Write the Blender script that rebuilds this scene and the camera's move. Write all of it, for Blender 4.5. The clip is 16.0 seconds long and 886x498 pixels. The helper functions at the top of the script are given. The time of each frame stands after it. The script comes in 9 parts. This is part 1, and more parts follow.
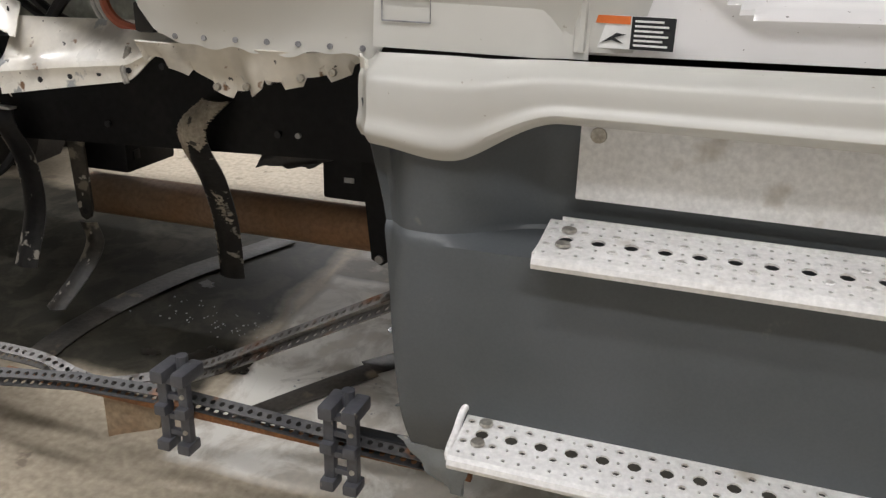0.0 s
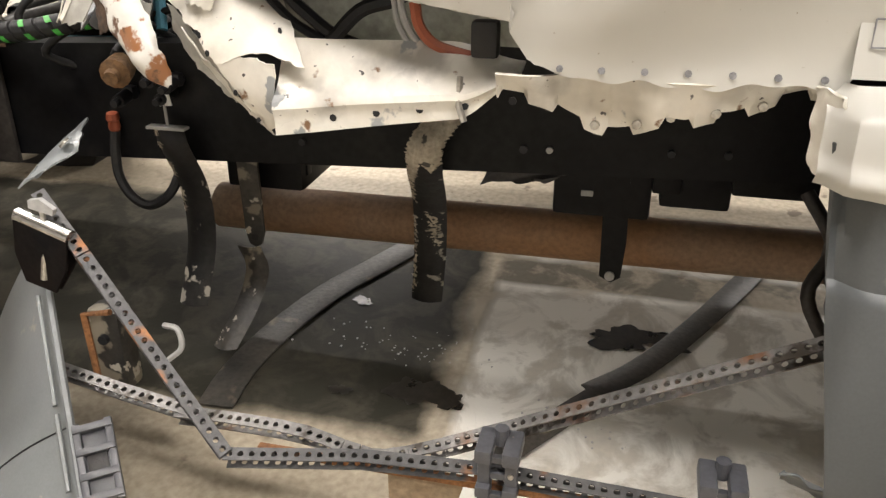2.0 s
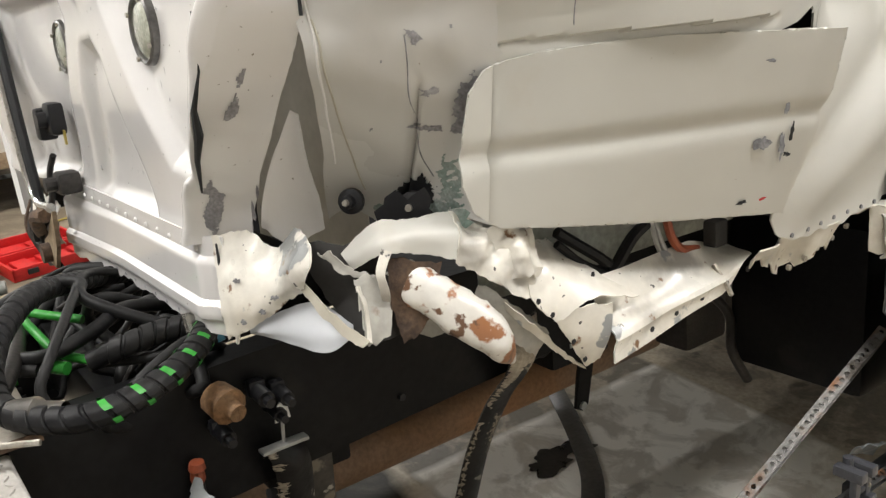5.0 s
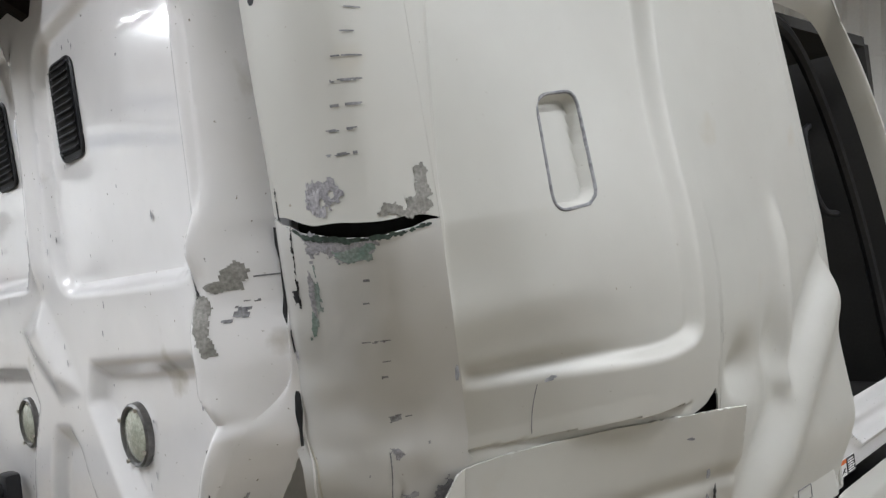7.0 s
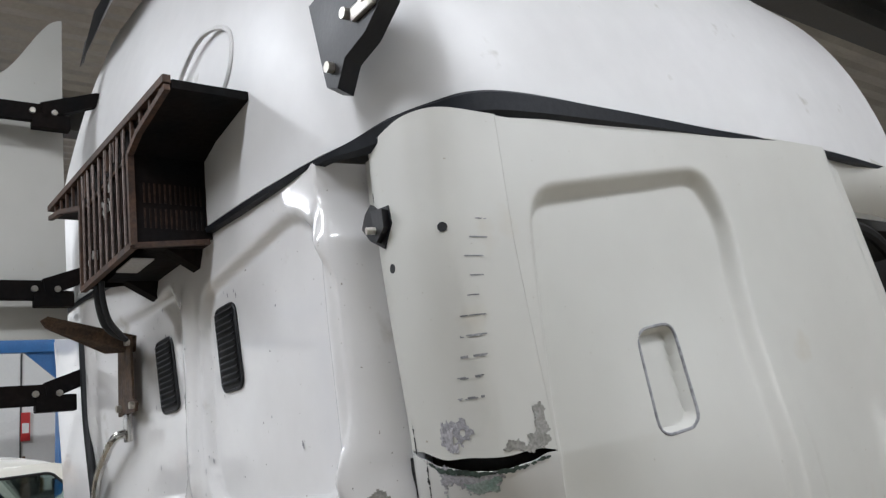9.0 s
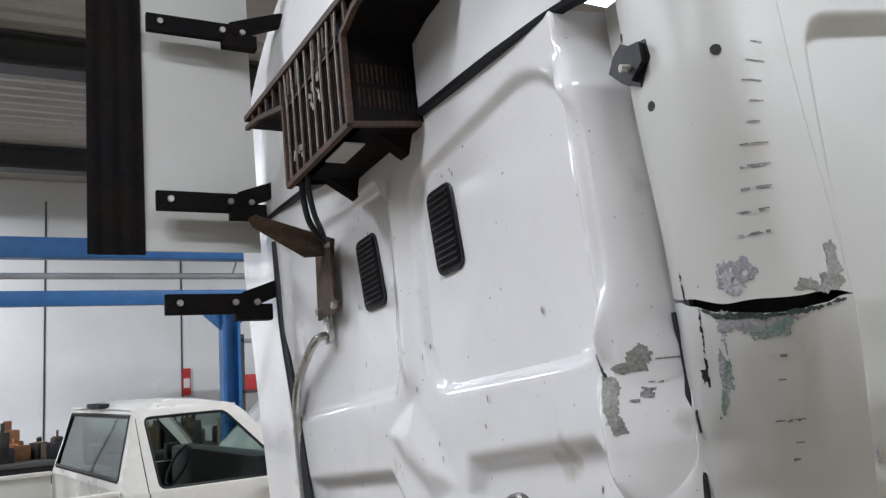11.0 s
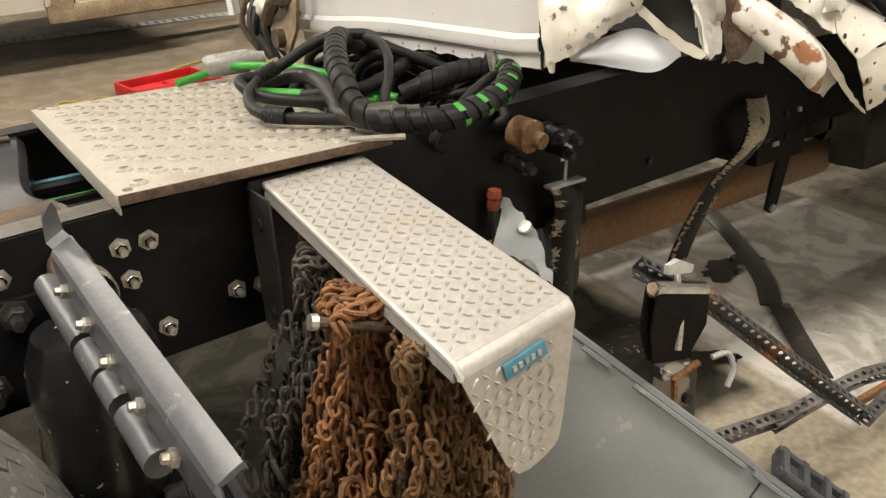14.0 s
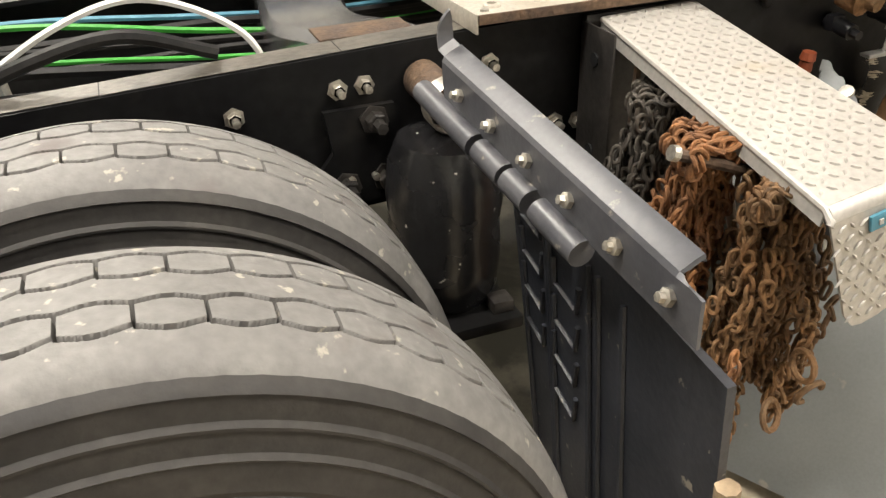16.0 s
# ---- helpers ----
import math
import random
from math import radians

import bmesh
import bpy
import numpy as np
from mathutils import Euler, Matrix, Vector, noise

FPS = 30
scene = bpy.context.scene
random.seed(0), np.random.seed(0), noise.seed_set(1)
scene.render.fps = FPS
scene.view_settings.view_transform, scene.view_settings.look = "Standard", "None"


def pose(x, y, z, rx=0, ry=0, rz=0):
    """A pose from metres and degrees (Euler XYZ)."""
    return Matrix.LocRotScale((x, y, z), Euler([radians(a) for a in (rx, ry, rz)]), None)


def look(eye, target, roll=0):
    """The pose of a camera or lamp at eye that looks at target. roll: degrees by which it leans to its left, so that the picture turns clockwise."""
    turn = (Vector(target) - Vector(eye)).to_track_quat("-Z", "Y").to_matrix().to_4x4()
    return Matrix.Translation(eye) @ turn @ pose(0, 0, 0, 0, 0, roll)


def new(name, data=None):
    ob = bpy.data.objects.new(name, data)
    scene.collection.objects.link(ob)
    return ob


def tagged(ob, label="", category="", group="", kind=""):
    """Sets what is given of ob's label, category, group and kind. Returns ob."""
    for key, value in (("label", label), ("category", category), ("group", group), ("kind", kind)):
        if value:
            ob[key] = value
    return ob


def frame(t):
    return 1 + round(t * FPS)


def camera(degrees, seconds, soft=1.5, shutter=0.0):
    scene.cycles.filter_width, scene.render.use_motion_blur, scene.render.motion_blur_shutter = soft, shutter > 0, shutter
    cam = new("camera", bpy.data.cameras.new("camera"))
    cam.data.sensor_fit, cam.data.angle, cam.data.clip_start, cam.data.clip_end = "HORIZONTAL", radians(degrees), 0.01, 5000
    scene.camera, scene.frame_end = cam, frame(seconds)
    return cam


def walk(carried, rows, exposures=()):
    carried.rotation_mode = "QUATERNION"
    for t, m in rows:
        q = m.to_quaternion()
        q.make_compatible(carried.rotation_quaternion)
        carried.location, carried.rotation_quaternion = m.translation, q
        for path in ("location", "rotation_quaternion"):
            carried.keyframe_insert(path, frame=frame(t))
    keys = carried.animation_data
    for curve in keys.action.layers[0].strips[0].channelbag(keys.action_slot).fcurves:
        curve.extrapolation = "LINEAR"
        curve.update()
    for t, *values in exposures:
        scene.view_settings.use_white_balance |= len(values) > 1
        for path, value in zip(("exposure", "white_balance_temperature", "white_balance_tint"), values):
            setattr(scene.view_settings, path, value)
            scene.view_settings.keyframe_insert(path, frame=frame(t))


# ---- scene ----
import collections
cam = camera(56.7, 16.0, soft=1.35)
PATH = [
    (0, (2.066, -2.382, 1.438), (1.477, -0.692, 0.545), -0.52),
    (0.5, (1.875, -2.375, 1.474), (1.248, -0.743, 0.502), -0.76),
    (1, (1.691, -2.366, 1.485), (1.068, -0.756, 0.475), -1.15),
    (1.5, (1.462, -2.307, 1.510), (0.901, -0.682, 0.488), -1.44),
    (2, (1.224, -2.297, 1.517), (0.790, -0.633, 0.497), -1.73),
    (2.5, (0.929, -2.279, 1.498), (0.687, -0.570, 0.488), -1.81),
    (3, (0.693, -2.230, 1.504), (0.720, -0.495, 0.510), -1.71),
    (3.2, (0.595, -2.198, 1.519), (0.754, -0.463, 0.537), -1.41),
    (5.3, (-0.611, -2.000, 1.776), (0.586, -0.516, 1.173), -1.64),
    (5.5, (-0.652, -2.016, 1.806), (0.594, -0.543, 1.276), -1.78),
    (6, (-0.691, -2.030, 1.900), (0.642, -0.587, 1.522), -2.21),
    (6.5, (-0.704, -2.041, 1.986), (0.673, -0.610, 1.747), -2.44),
    (7, (-0.704, -2.038, 2.057), (0.682, -0.600, 1.936), -2.58),
    (7.5, (-0.761, -2.082, 2.117), (0.607, -0.622, 2.105), -2.93),
    (8, (-0.803, -2.165, 2.169), (0.525, -0.673, 2.276), -3.27),
    (8.2, (-0.825, -2.198, 2.174), (0.487, -0.697, 2.331), -3.34),
    (10.3, (-0.994, -2.130, 2.060), (0.005, -0.454, 2.498), -4.06),
    (10.5, (-1.021, -2.084, 2.019), (-0.041, -0.393, 2.446), -3.82),
    (11, (-1.026, -1.932, 1.945), (-0.067, -0.200, 2.229), -3.38),
    (11.5, (-1.032, -1.872, 1.843), (-0.067, -0.120, 1.846), -2.65),
    (12, (-1.095, -1.905, 1.795), (-0.118, -0.174, 1.571), -2.60),
    (12.5, (-1.119, -1.908, 1.734), (-0.131, -0.222, 1.309), -2.39),
    (13, (-1.092, -1.907, 1.644), (-0.096, -0.288, 1.024), -1.79),
    (13.5, (-1.076, -1.914, 1.551), (-0.084, -0.360, 0.775), -1.25),
    (14, (-1.099, -1.919, 1.484), (-0.129, -0.429, 0.569), -0.60),
    (14.5, (-1.158, -1.915, 1.471), (-0.229, -0.469, 0.449), 0.07),
    (15, (-1.268, -1.888, 1.450), (-0.409, -0.453, 0.354), 0.53),
    (15.5, (-1.353, -1.864, 1.445), (-0.621, -0.400, 0.296), 0.35),
    (16, (-1.431, -1.850, 1.448), (-0.835, -0.341, 0.279), 0.44),
]

EXPO = [(0, -0.38, 5980, 13), (0.5, -0.16, 6280, 14), (1, 0.02, 6450, 14), (2, 0.34, 6450, 13), (3.2, 0.36, 6500, 13), (5.3, -0.08, 6100, 10), (6.2, -0.42, 5750, 10), (7, -0.56, 5680, 10), (8, -0.64, 5650, 10), (11.5, -0.48, 5500, 12), (12.5, -0.30, 6080, 10), (13, -0.20, 6200, 10), (13.5, -0.02, 6550, 10), (14, 0.18, 6820, 10), (16, 0.56, 6700, 10)]
walk(cam, [(t, look(eye, target, roll)) for t, eye, target, roll in PATH], EXPO)

# ---- light: closed workshop, ceiling lamps ----
world = bpy.data.worlds.new("world")
scene.world = world
world.use_nodes = True
world.node_tree.nodes["Background"].inputs[0].default_value = (0.75, 0.85, 1.0, 1)
world.node_tree.nodes["Background"].inputs[1].default_value = 0.15
LAMPS = [  # x, y, length, watts
    (-2.6, 2.4, 2.4, 165), (2.6, 2.8, 2.4, 170), (-2.5, -0.9, 2.4, 140), (3.4, -3.7, 2.4, 125),
    (-3.3, 8.3, 2.4, 430), (4.6, 6.0, 2.4, 330), (0.7, -2.5, 2.4, 75)]
LAMP_Z = 4.82
for lx, ly, ll, lw in LAMPS:
    ld = bpy.data.lights.new("ceiling_lamp_light", "AREA")
    ld.shape, ld.size, ld.size_y, ld.energy, ld.color = "RECTANGLE", ll, 0.32, lw, (1.0, 0.95, 0.87)
    lo = new("ceiling_lamp_light", ld)
    lo.matrix_world = pose(lx, ly, LAMP_Z - 0.07)

# ---- materials ----
def mk(name, c1, c2=None, rough=0.5, metal=0.0, big=3.0, fine=60.0, grain=0.12, bump=0.08, rvar=0.12, spots=None, coat=0.0, stretch=None, rand=0.0, spec=0.5):
    """Two scales of colour variation, roughness variation and fine relief; spots: (colour, scale, threshold, softness)."""
    m = bpy.data.materials.new(name)
    m.use_nodes = True
    nt = m.node_tree
    b = nt.nodes["Principled BSDF"]
    N = nt.nodes.new
    L = nt.links.new
    tc = N("ShaderNodeTexCoord")
    mp = N("ShaderNodeMapping")
    L(tc.outputs["Object"], mp.inputs["Vector"])
    if stretch:
        mp.inputs["Scale"].default_value = stretch
    n1 = N("ShaderNodeTexNoise")
    n1.inputs["Scale"].default_value, n1.inputs["Detail"].default_value = big, 6
    n2 = N("ShaderNodeTexNoise")
    n2.inputs["Scale"].default_value, n2.inputs["Detail"].default_value = fine, 4
    L(mp.outputs[0], n1.inputs["Vector"])
    L(mp.outputs[0], n2.inputs["Vector"])
    r1 = N("ShaderNodeMapRange")
    r1.inputs[1].default_value, r1.inputs[2].default_value = 0.35, 0.65
    L(n1.outputs[0], r1.inputs[0])
    mx = N("ShaderNodeMix")
    mx.data_type = "RGBA"
    L(r1.outputs[0], mx.inputs[0])
    mx.inputs[6].default_value = (*c1, 1)
    mx.inputs[7].default_value = (*(c2 or tuple(v * 0.8 for v in c1)), 1)
    r2 = N("ShaderNodeMapRange")
    r2.inputs[1].default_value, r2.inputs[2].default_value = 0.3, 0.7
    r2.inputs[3].default_value, r2.inputs[4].default_value = 1 - grain, 1 + grain
    L(n2.outputs[0], r2.inputs[0])
    mu = N("ShaderNodeMix")
    mu.data_type, mu.blend_type = "RGBA", "MULTIPLY"
    mu.inputs[0].default_value = 1.0
    L(mx.outputs[2], mu.inputs[6])
    L(r2.outputs[0], mu.inputs[7])
    col = mu.outputs[2]
    if rand:
        oi = N("ShaderNodeObjectInfo")
        rr = N("ShaderNodeMapRange")
        rr.inputs[3].default_value, rr.inputs[4].default_value = 1 - rand, 1 + rand
        L(oi.outputs["Random"], rr.inputs[0])
        mr = N("ShaderNodeMix")
        mr.data_type, mr.blend_type = "RGBA", "MULTIPLY"
        mr.inputs[0].default_value = 1.0
        L(col, mr.inputs[6])
        L(rr.outputs[0], mr.inputs[7])
        col = mr.outputs[2]
    for sc, ss, th, so in spots or ():
        n3 = N("ShaderNodeTexNoise")
        n3.inputs["Scale"].default_value, n3.inputs["Detail"].default_value = ss, 5
        L(mp.outputs[0], n3.inputs["Vector"])
        r3 = N("ShaderNodeMapRange")
        r3.inputs[1].default_value, r3.inputs[2].default_value = th, th + so
        L(n3.outputs[0], r3.inputs[0])
        ms = N("ShaderNodeMix")
        ms.data_type = "RGBA"
        L(r3.outputs[0], ms.inputs[0])
        L(col, ms.inputs[6])
        ms.inputs[7].default_value = (*sc, 1)
        col = ms.outputs[2]
    L(col, b.inputs["Base Color"])
    r4 = N("ShaderNodeMapRange")
    r4.inputs[3].default_value, r4.inputs[4].default_value = max(0.02, rough - rvar), min(1, rough + rvar)
    L(n1.outputs[0], r4.inputs[0])
    L(r4.outputs[0], b.inputs["Roughness"])
    b.inputs["Metallic"].default_value = metal
    b.inputs["Specular IOR Level"].default_value = spec
    if coat:
        b.inputs["Coat Weight"].default_value, b.inputs["Coat Roughness"].default_value = coat, 0.06
    if bump:
        bp = N("ShaderNodeBump")
        bp.inputs["Strength"].default_value, bp.inputs["Distance"].default_value = bump, 0.01
        L(n2.outputs[0], bp.inputs["Height"])
        L(bp.outputs[0], b.inputs["Normal"])
    return m


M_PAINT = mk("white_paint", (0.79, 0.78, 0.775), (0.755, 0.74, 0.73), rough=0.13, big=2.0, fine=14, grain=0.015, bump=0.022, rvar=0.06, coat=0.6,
             spots=[((0.25, 0.22, 0.18), 95, 0.715, 0.02), ((0.52, 0.49, 0.44), 5, 0.66, 0.10), ((0.12, 0.11, 0.10), 60, 0.74, 0.015)])
M_ROOF = mk("moulded_white_roof", (0.68, 0.67, 0.665), (0.635, 0.625, 0.615), rough=0.42, big=2.0, fine=14, grain=0.02, bump=0.02, spots=[((0.45, 0.43, 0.39), 7, 0.68, 0.08)])
M_SEAL = mk("blue_black_seal", (0.010, 0.011, 0.015), (0.016, 0.018, 0.023), rough=0.5, big=5, fine=70, grain=0.15, bump=0.06, spec=0.25)
# same white as the back wall; the side's dimmer light is in this colour
M_SATIN = mk("satin_white_dimmed", (0.575, 0.57, 0.53), (0.54, 0.53, 0.49), rough=0.40, big=1.6, fine=10, grain=0.015, bump=0.012, rvar=0.07, coat=0.0,
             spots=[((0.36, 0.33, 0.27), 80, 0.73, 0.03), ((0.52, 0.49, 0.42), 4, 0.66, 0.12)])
# glossier corner paint, its white dimmed like the side's
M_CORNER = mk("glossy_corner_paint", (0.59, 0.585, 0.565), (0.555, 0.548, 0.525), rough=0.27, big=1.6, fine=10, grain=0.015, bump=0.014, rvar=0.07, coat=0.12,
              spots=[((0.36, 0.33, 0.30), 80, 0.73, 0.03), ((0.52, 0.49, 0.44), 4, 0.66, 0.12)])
M_TORN = mk("torn_painted_steel", (0.78, 0.76, 0.70), (0.62, 0.58, 0.50), rough=0.3, big=7, fine=40, grain=0.05, bump=0.12, coat=0.2,
            spots=[((0.42, 0.40, 0.36), 6, 0.57, 0.10), ((0.30, 0.31, 0.31), 9, 0.62, 0.02), ((0.20, 0.11, 0.055), 22, 0.66, 0.04), ((0.08, 0.075, 0.07), 40, 0.68, 0.02)])
M_TORNRUST = mk("torn_steel_rusting", (0.78, 0.77, 0.74), (0.62, 0.60, 0.55), rough=0.28, big=7, fine=40, grain=0.05, bump=0.12, coat=0.3,
                spots=[((0.28, 0.12, 0.05), 13, 0.54, 0.03), ((0.12, 0.06, 0.03), 24, 0.60, 0.04)])
M_LINER = mk("pale_liner_paint", (0.55, 0.57, 0.60), (0.48, 0.50, 0.53), rough=0.35, big=5, fine=40, grain=0.03, bump=0.02)
M_INNER = mk("bare_panel_inside", (0.42, 0.41, 0.37), (0.30, 0.29, 0.26), rough=0.55, big=8, fine=50, bump=0.1, spots=[((0.16, 0.09, 0.05), 14, 0.62, 0.06)])
M_INNER2 = mk("tan_inner_paint", (0.50, 0.475, 0.40), (0.42, 0.39, 0.32), rough=0.5, big=6, fine=40, grain=0.06, bump=0.05)
M_PRIMER = mk("scraped_primer", (0.25, 0.245, 0.26), (0.36, 0.35, 0.37), rough=0.6, big=25, fine=160, grain=0.25, bump=0.3)
M_PRIMERG = mk("scraped_green_primer", (0.17, 0.24, 0.21), (0.32, 0.35, 0.33), rough=0.6, big=28, fine=160, grain=0.25, bump=0.3)
M_PRIMERB = mk("brown_grey_primer", (0.20, 0.195, 0.175), (0.29, 0.28, 0.26), rough=0.6, big=25, fine=160, grain=0.3)
M_GREENBLK = mk("green_black_paint_edge", (0.012, 0.02, 0.016), (0.05, 0.075, 0.06), rough=0.6, big=40, fine=160, grain=0.3)
M_CHROMEP = mk("bared_steel_and_glints", (0.55, 0.54, 0.57), (0.42, 0.41, 0.44), rough=0.4, metal=0.6, big=30, fine=160, grain=0.3)
M_SCRATCH = mk("scratch_mark", (0.16, 0.16, 0.17), (0.3, 0.3, 0.31), rough=0.6, big=60, fine=200, grain=0.3)
M_BLACK = mk("black_frame_paint", (0.006, 0.006, 0.007), (0.011, 0.011, 0.011), rough=0.42, big=4, fine=50, grain=0.25, bump=0.05, rvar=0.15, spec=0.14,
             spots=[((0.024, 0.022, 0.02), 6, 0.62, 0.15)])
M_DUSTSHEEN = mk("dusty_sheen_steel", (0.07, 0.064, 0.055), (0.15, 0.135, 0.115), rough=0.35, metal=0.3, big=7, fine=70, grain=0.25, bump=0.08, spots=[((0.05, 0.045, 0.04), 10, 0.58, 0.08)])
M_BLKPLASTIC = mk("black_plastic", (0.009, 0.009, 0.011), (0.016, 0.016, 0.018), rough=0.45, big=6, fine=90, bump=0.05, spec=0.35)
M_RUBBER = mk("black_rubber", (0.010, 0.010, 0.011), (0.02, 0.0195, 0.019), rough=0.5, big=6, fine=80, grain=0.2, bump=0.1, spec=0.22)
M_CHANNEL = mk("grey_channel_paint", (0.062, 0.064, 0.074), (0.09, 0.091, 0.10), rough=0.36, big=8, fine=90, grain=0.12, bump=0.06, spots=[((0.25, 0.23, 0.2), 30, 0.68, 0.05)])
M_FLAP = mk("dark_blue_grey_rubber", (0.021, 0.024, 0.032), (0.038, 0.041, 0.051), rough=0.45, big=8, fine=90, grain=0.15, bump=0.08, spots=[((0.22, 0.2, 0.17), 40, 0.68, 0.04)])
M_TREAD = mk("worn_tyre_rubber", (0.145, 0.141, 0.136), (0.18, 0.175, 0.168), rough=0.58, big=9, fine=70, grain=0.15, bump=0.12, spots=[((0.34, 0.32, 0.27), 45, 0.64, 0.05), ((0.11, 0.095, 0.09), 7, 0.60, 0.12)])
M_SIDEW = mk("tyre_sidewall_rubber", (0.018, 0.017, 0.017), (0.042, 0.039, 0.036), rough=0.7, big=8, fine=70, grain=0.2, bump=0.1)
M_GROOVE = mk("tyre_groove_rubber", (0.012, 0.011, 0.011), rough=0.85, big=10, fine=60)
M_GREY = mk("grey_fairing_plastic", (0.072, 0.08, 0.084), (0.092, 0.10, 0.105), rough=0.42, big=3, fine=180, grain=0.05, bump=0.03, spots=[((0.16, 0.155, 0.145), 12, 0.72, 0.06)])
M_GREYL = mk("grey_panel_plastic", (0.225, 0.24, 0.245), (0.175, 0.187, 0.192), rough=0.38, big=3, fine=160, grain=0.05, bump=0.03, spots=[((0.33, 0.31, 0.27), 14, 0.69, 0.05)])
M_PERF = mk("galvanised_rail", (0.17, 0.165, 0.16), (0.26, 0.25, 0.24), rough=0.48, metal=0.55, big=9, fine=90, grain=0.2, bump=0.1, spots=[((0.22, 0.105, 0.05), 9, 0.60, 0.10), ((0.07, 0.06, 0.05), 16, 0.58, 0.06)])
M_PERFD = mk("dull_zinc_rail", (0.06, 0.06, 0.063), (0.11, 0.108, 0.108), rough=0.5, metal=0.4, big=9, fine=90, grain=0.2, bump=0.06, spots=[((0.30, 0.13, 0.05), 7, 0.60, 0.06)])
M_ALU = mk("aluminium_step", (0.88, 0.875, 0.86), (0.78, 0.77, 0.75), rough=0.42, metal=0.22, big=5, fine=110, grain=0.1, bump=0.06, spots=[((0.42, 0.37, 0.29), 9, 0.63, 0.15)])
M_DECK = mk("aluminium_deck", (0.50, 0.47, 0.415), (0.41, 0.375, 0.315), rough=0.48, metal=0.4, big=4, fine=120, grain=0.12, bump=0.08, spots=[((0.33, 0.27, 0.19), 7, 0.60, 0.2)])
M_DECKPIT = mk("dimple_hole_shade", (0.16, 0.13, 0.095), (0.25, 0.21, 0.16), rough=0.7, big=40, fine=120, grain=0.2, rand=0.3)
M_DIAMOND = mk("diamond_plate_aluminium", (0.50, 0.485, 0.455), (0.42, 0.40, 0.37), rough=0.52, metal=0.40, big=4, fine=100, grain=0.1, bump=0.05, spots=[((0.42, 0.35, 0.24), 6, 0.62, 0.2)])
M_CHROME = mk("bright_steel", (0.62, 0.61, 0.59), (0.45, 0.44, 0.42), rough=0.25, metal=1.0, big=12, fine=120, grain=0.1)
M_BOLT = mk("zinc_bolt", (0.55, 0.53, 0.48), (0.36, 0.33, 0.28), rough=0.4, metal=0.8, big=20, fine=150, grain=0.2)
M_RUST = mk("rust_brown", (0.16, 0.075, 0.035), (0.27, 0.12, 0.045), rough=0.85, big=18, fine=110, grain=0.3, bump=0.3, rand=0.25)
M_ACBAR = mk("rusty_black_grille", (0.010, 0.007, 0.006), (0.028, 0.015, 0.010), spec=0.15, rough=0.8, big=14, fine=90, grain=0.3, bump=0.2, rand=0.3)
M_ACRUST = mk("rust_brown_grille_frame", (0.035, 0.020, 0.013), (0.075, 0.038, 0.022), rough=0.75, big=14, fine=90, grain=0.3, bump=0.15)
M_ACWIRE = mk("worn_grille_wire", (0.12, 0.085, 0.07), (0.20, 0.16, 0.145), rough=0.55, metal=0.3, big=20, fine=90, grain=0.3)
M_RUSTD = mk("dark_rust", (0.065, 0.042, 0.03), (0.12, 0.075, 0.045), rough=0.85, big=18, fine=110, grain=0.3, bump=0.3, rand=0.25)
M_STEELROD = mk("worn_steel_rod", (0.30, 0.24, 0.19), (0.22, 0.15, 0.10), rough=0.5, metal=0.4, big=12, fine=80, grain=0.3)
M_RUSTM = mk("brown_rust", (0.13, 0.075, 0.035), (0.20, 0.105, 0.045), rough=0.8, big=18, fine=110, grain=0.3, bump=0.3, rand=0.35)
M_CHAIND = mk("blackened_chain", (0.05, 0.045, 0.04), (0.10, 0.085, 0.07), rough=0.75, metal=0.2, big=20, fine=110, grain=0.3, bump=0.25, rand=0.25)
M_SHAFT = mk("rusty_shaft", (0.28, 0.225, 0.17), (0.31, 0.165, 0.078), rough=0.6, big=1.3, fine=60, grain=0.2, bump=0.12)
M_ACBOX = mk("rusty_black_housing", (0.004, 0.004, 0.0045), (0.009, 0.006, 0.005), spec=0.12, rough=0.75, big=7, fine=60, grain=0.3, bump=0.15)
M_CLEARP = mk("cloudy_plastic", (0.40, 0.40, 0.38), (0.30, 0.30, 0.28), rough=0.25, big=12, fine=80, grain=0.2)
M_GREEN = mk("green_hose", (0.045, 0.34, 0.04), (0.035, 0.26, 0.035), rough=0.4, big=10, fine=80, grain=0.1)
M_ORANGE = mk("orange_hose", (0.30, 0.075, 0.03), (0.22, 0.05, 0.02), rough=0.5, big=10, fine=80)
M_REDCASE = mk("red_plastic_case", (0.55, 0.018, 0.018), (0.42, 0.015, 0.015), rough=0.45, big=8, fine=80, grain=0.08)
M_YELLOW = mk("yellow_cord", (0.38, 0.30, 0.05), (0.28, 0.21, 0.04), rough=0.55, big=10, fine=80)
M_BLUE = mk("blue_lift_paint", (0.03, 0.14, 0.38), (0.025, 0.11, 0.30), rough=0.4, big=5, fine=60, grain=0.08)
M_INSUL = mk("pale_insulation", (0.36, 0.38, 0.34), (0.26, 0.27, 0.24), rough=0.8, big=9, fine=60, grain=0.2, bump=0.3)
# dark cab trim; also colours the unlit hollows at the torn corner
M_CHAR = mk("dark_trim_and_hollow", (0.016, 0.015, 0.014), (0.026, 0.024, 0.022), rough=0.7, big=5, fine=80)
M_SEAT = mk("grey_brown_vinyl", (0.16, 0.14, 0.12), (0.20, 0.175, 0.15), rough=0.5, big=5, fine=120, bump=0.15)
M_LAMPRING = mk("dull_lamp_ring", (0.20, 0.195, 0.19), (0.12, 0.118, 0.115), rough=0.35, metal=0.8, big=14, fine=90, grain=0.2)
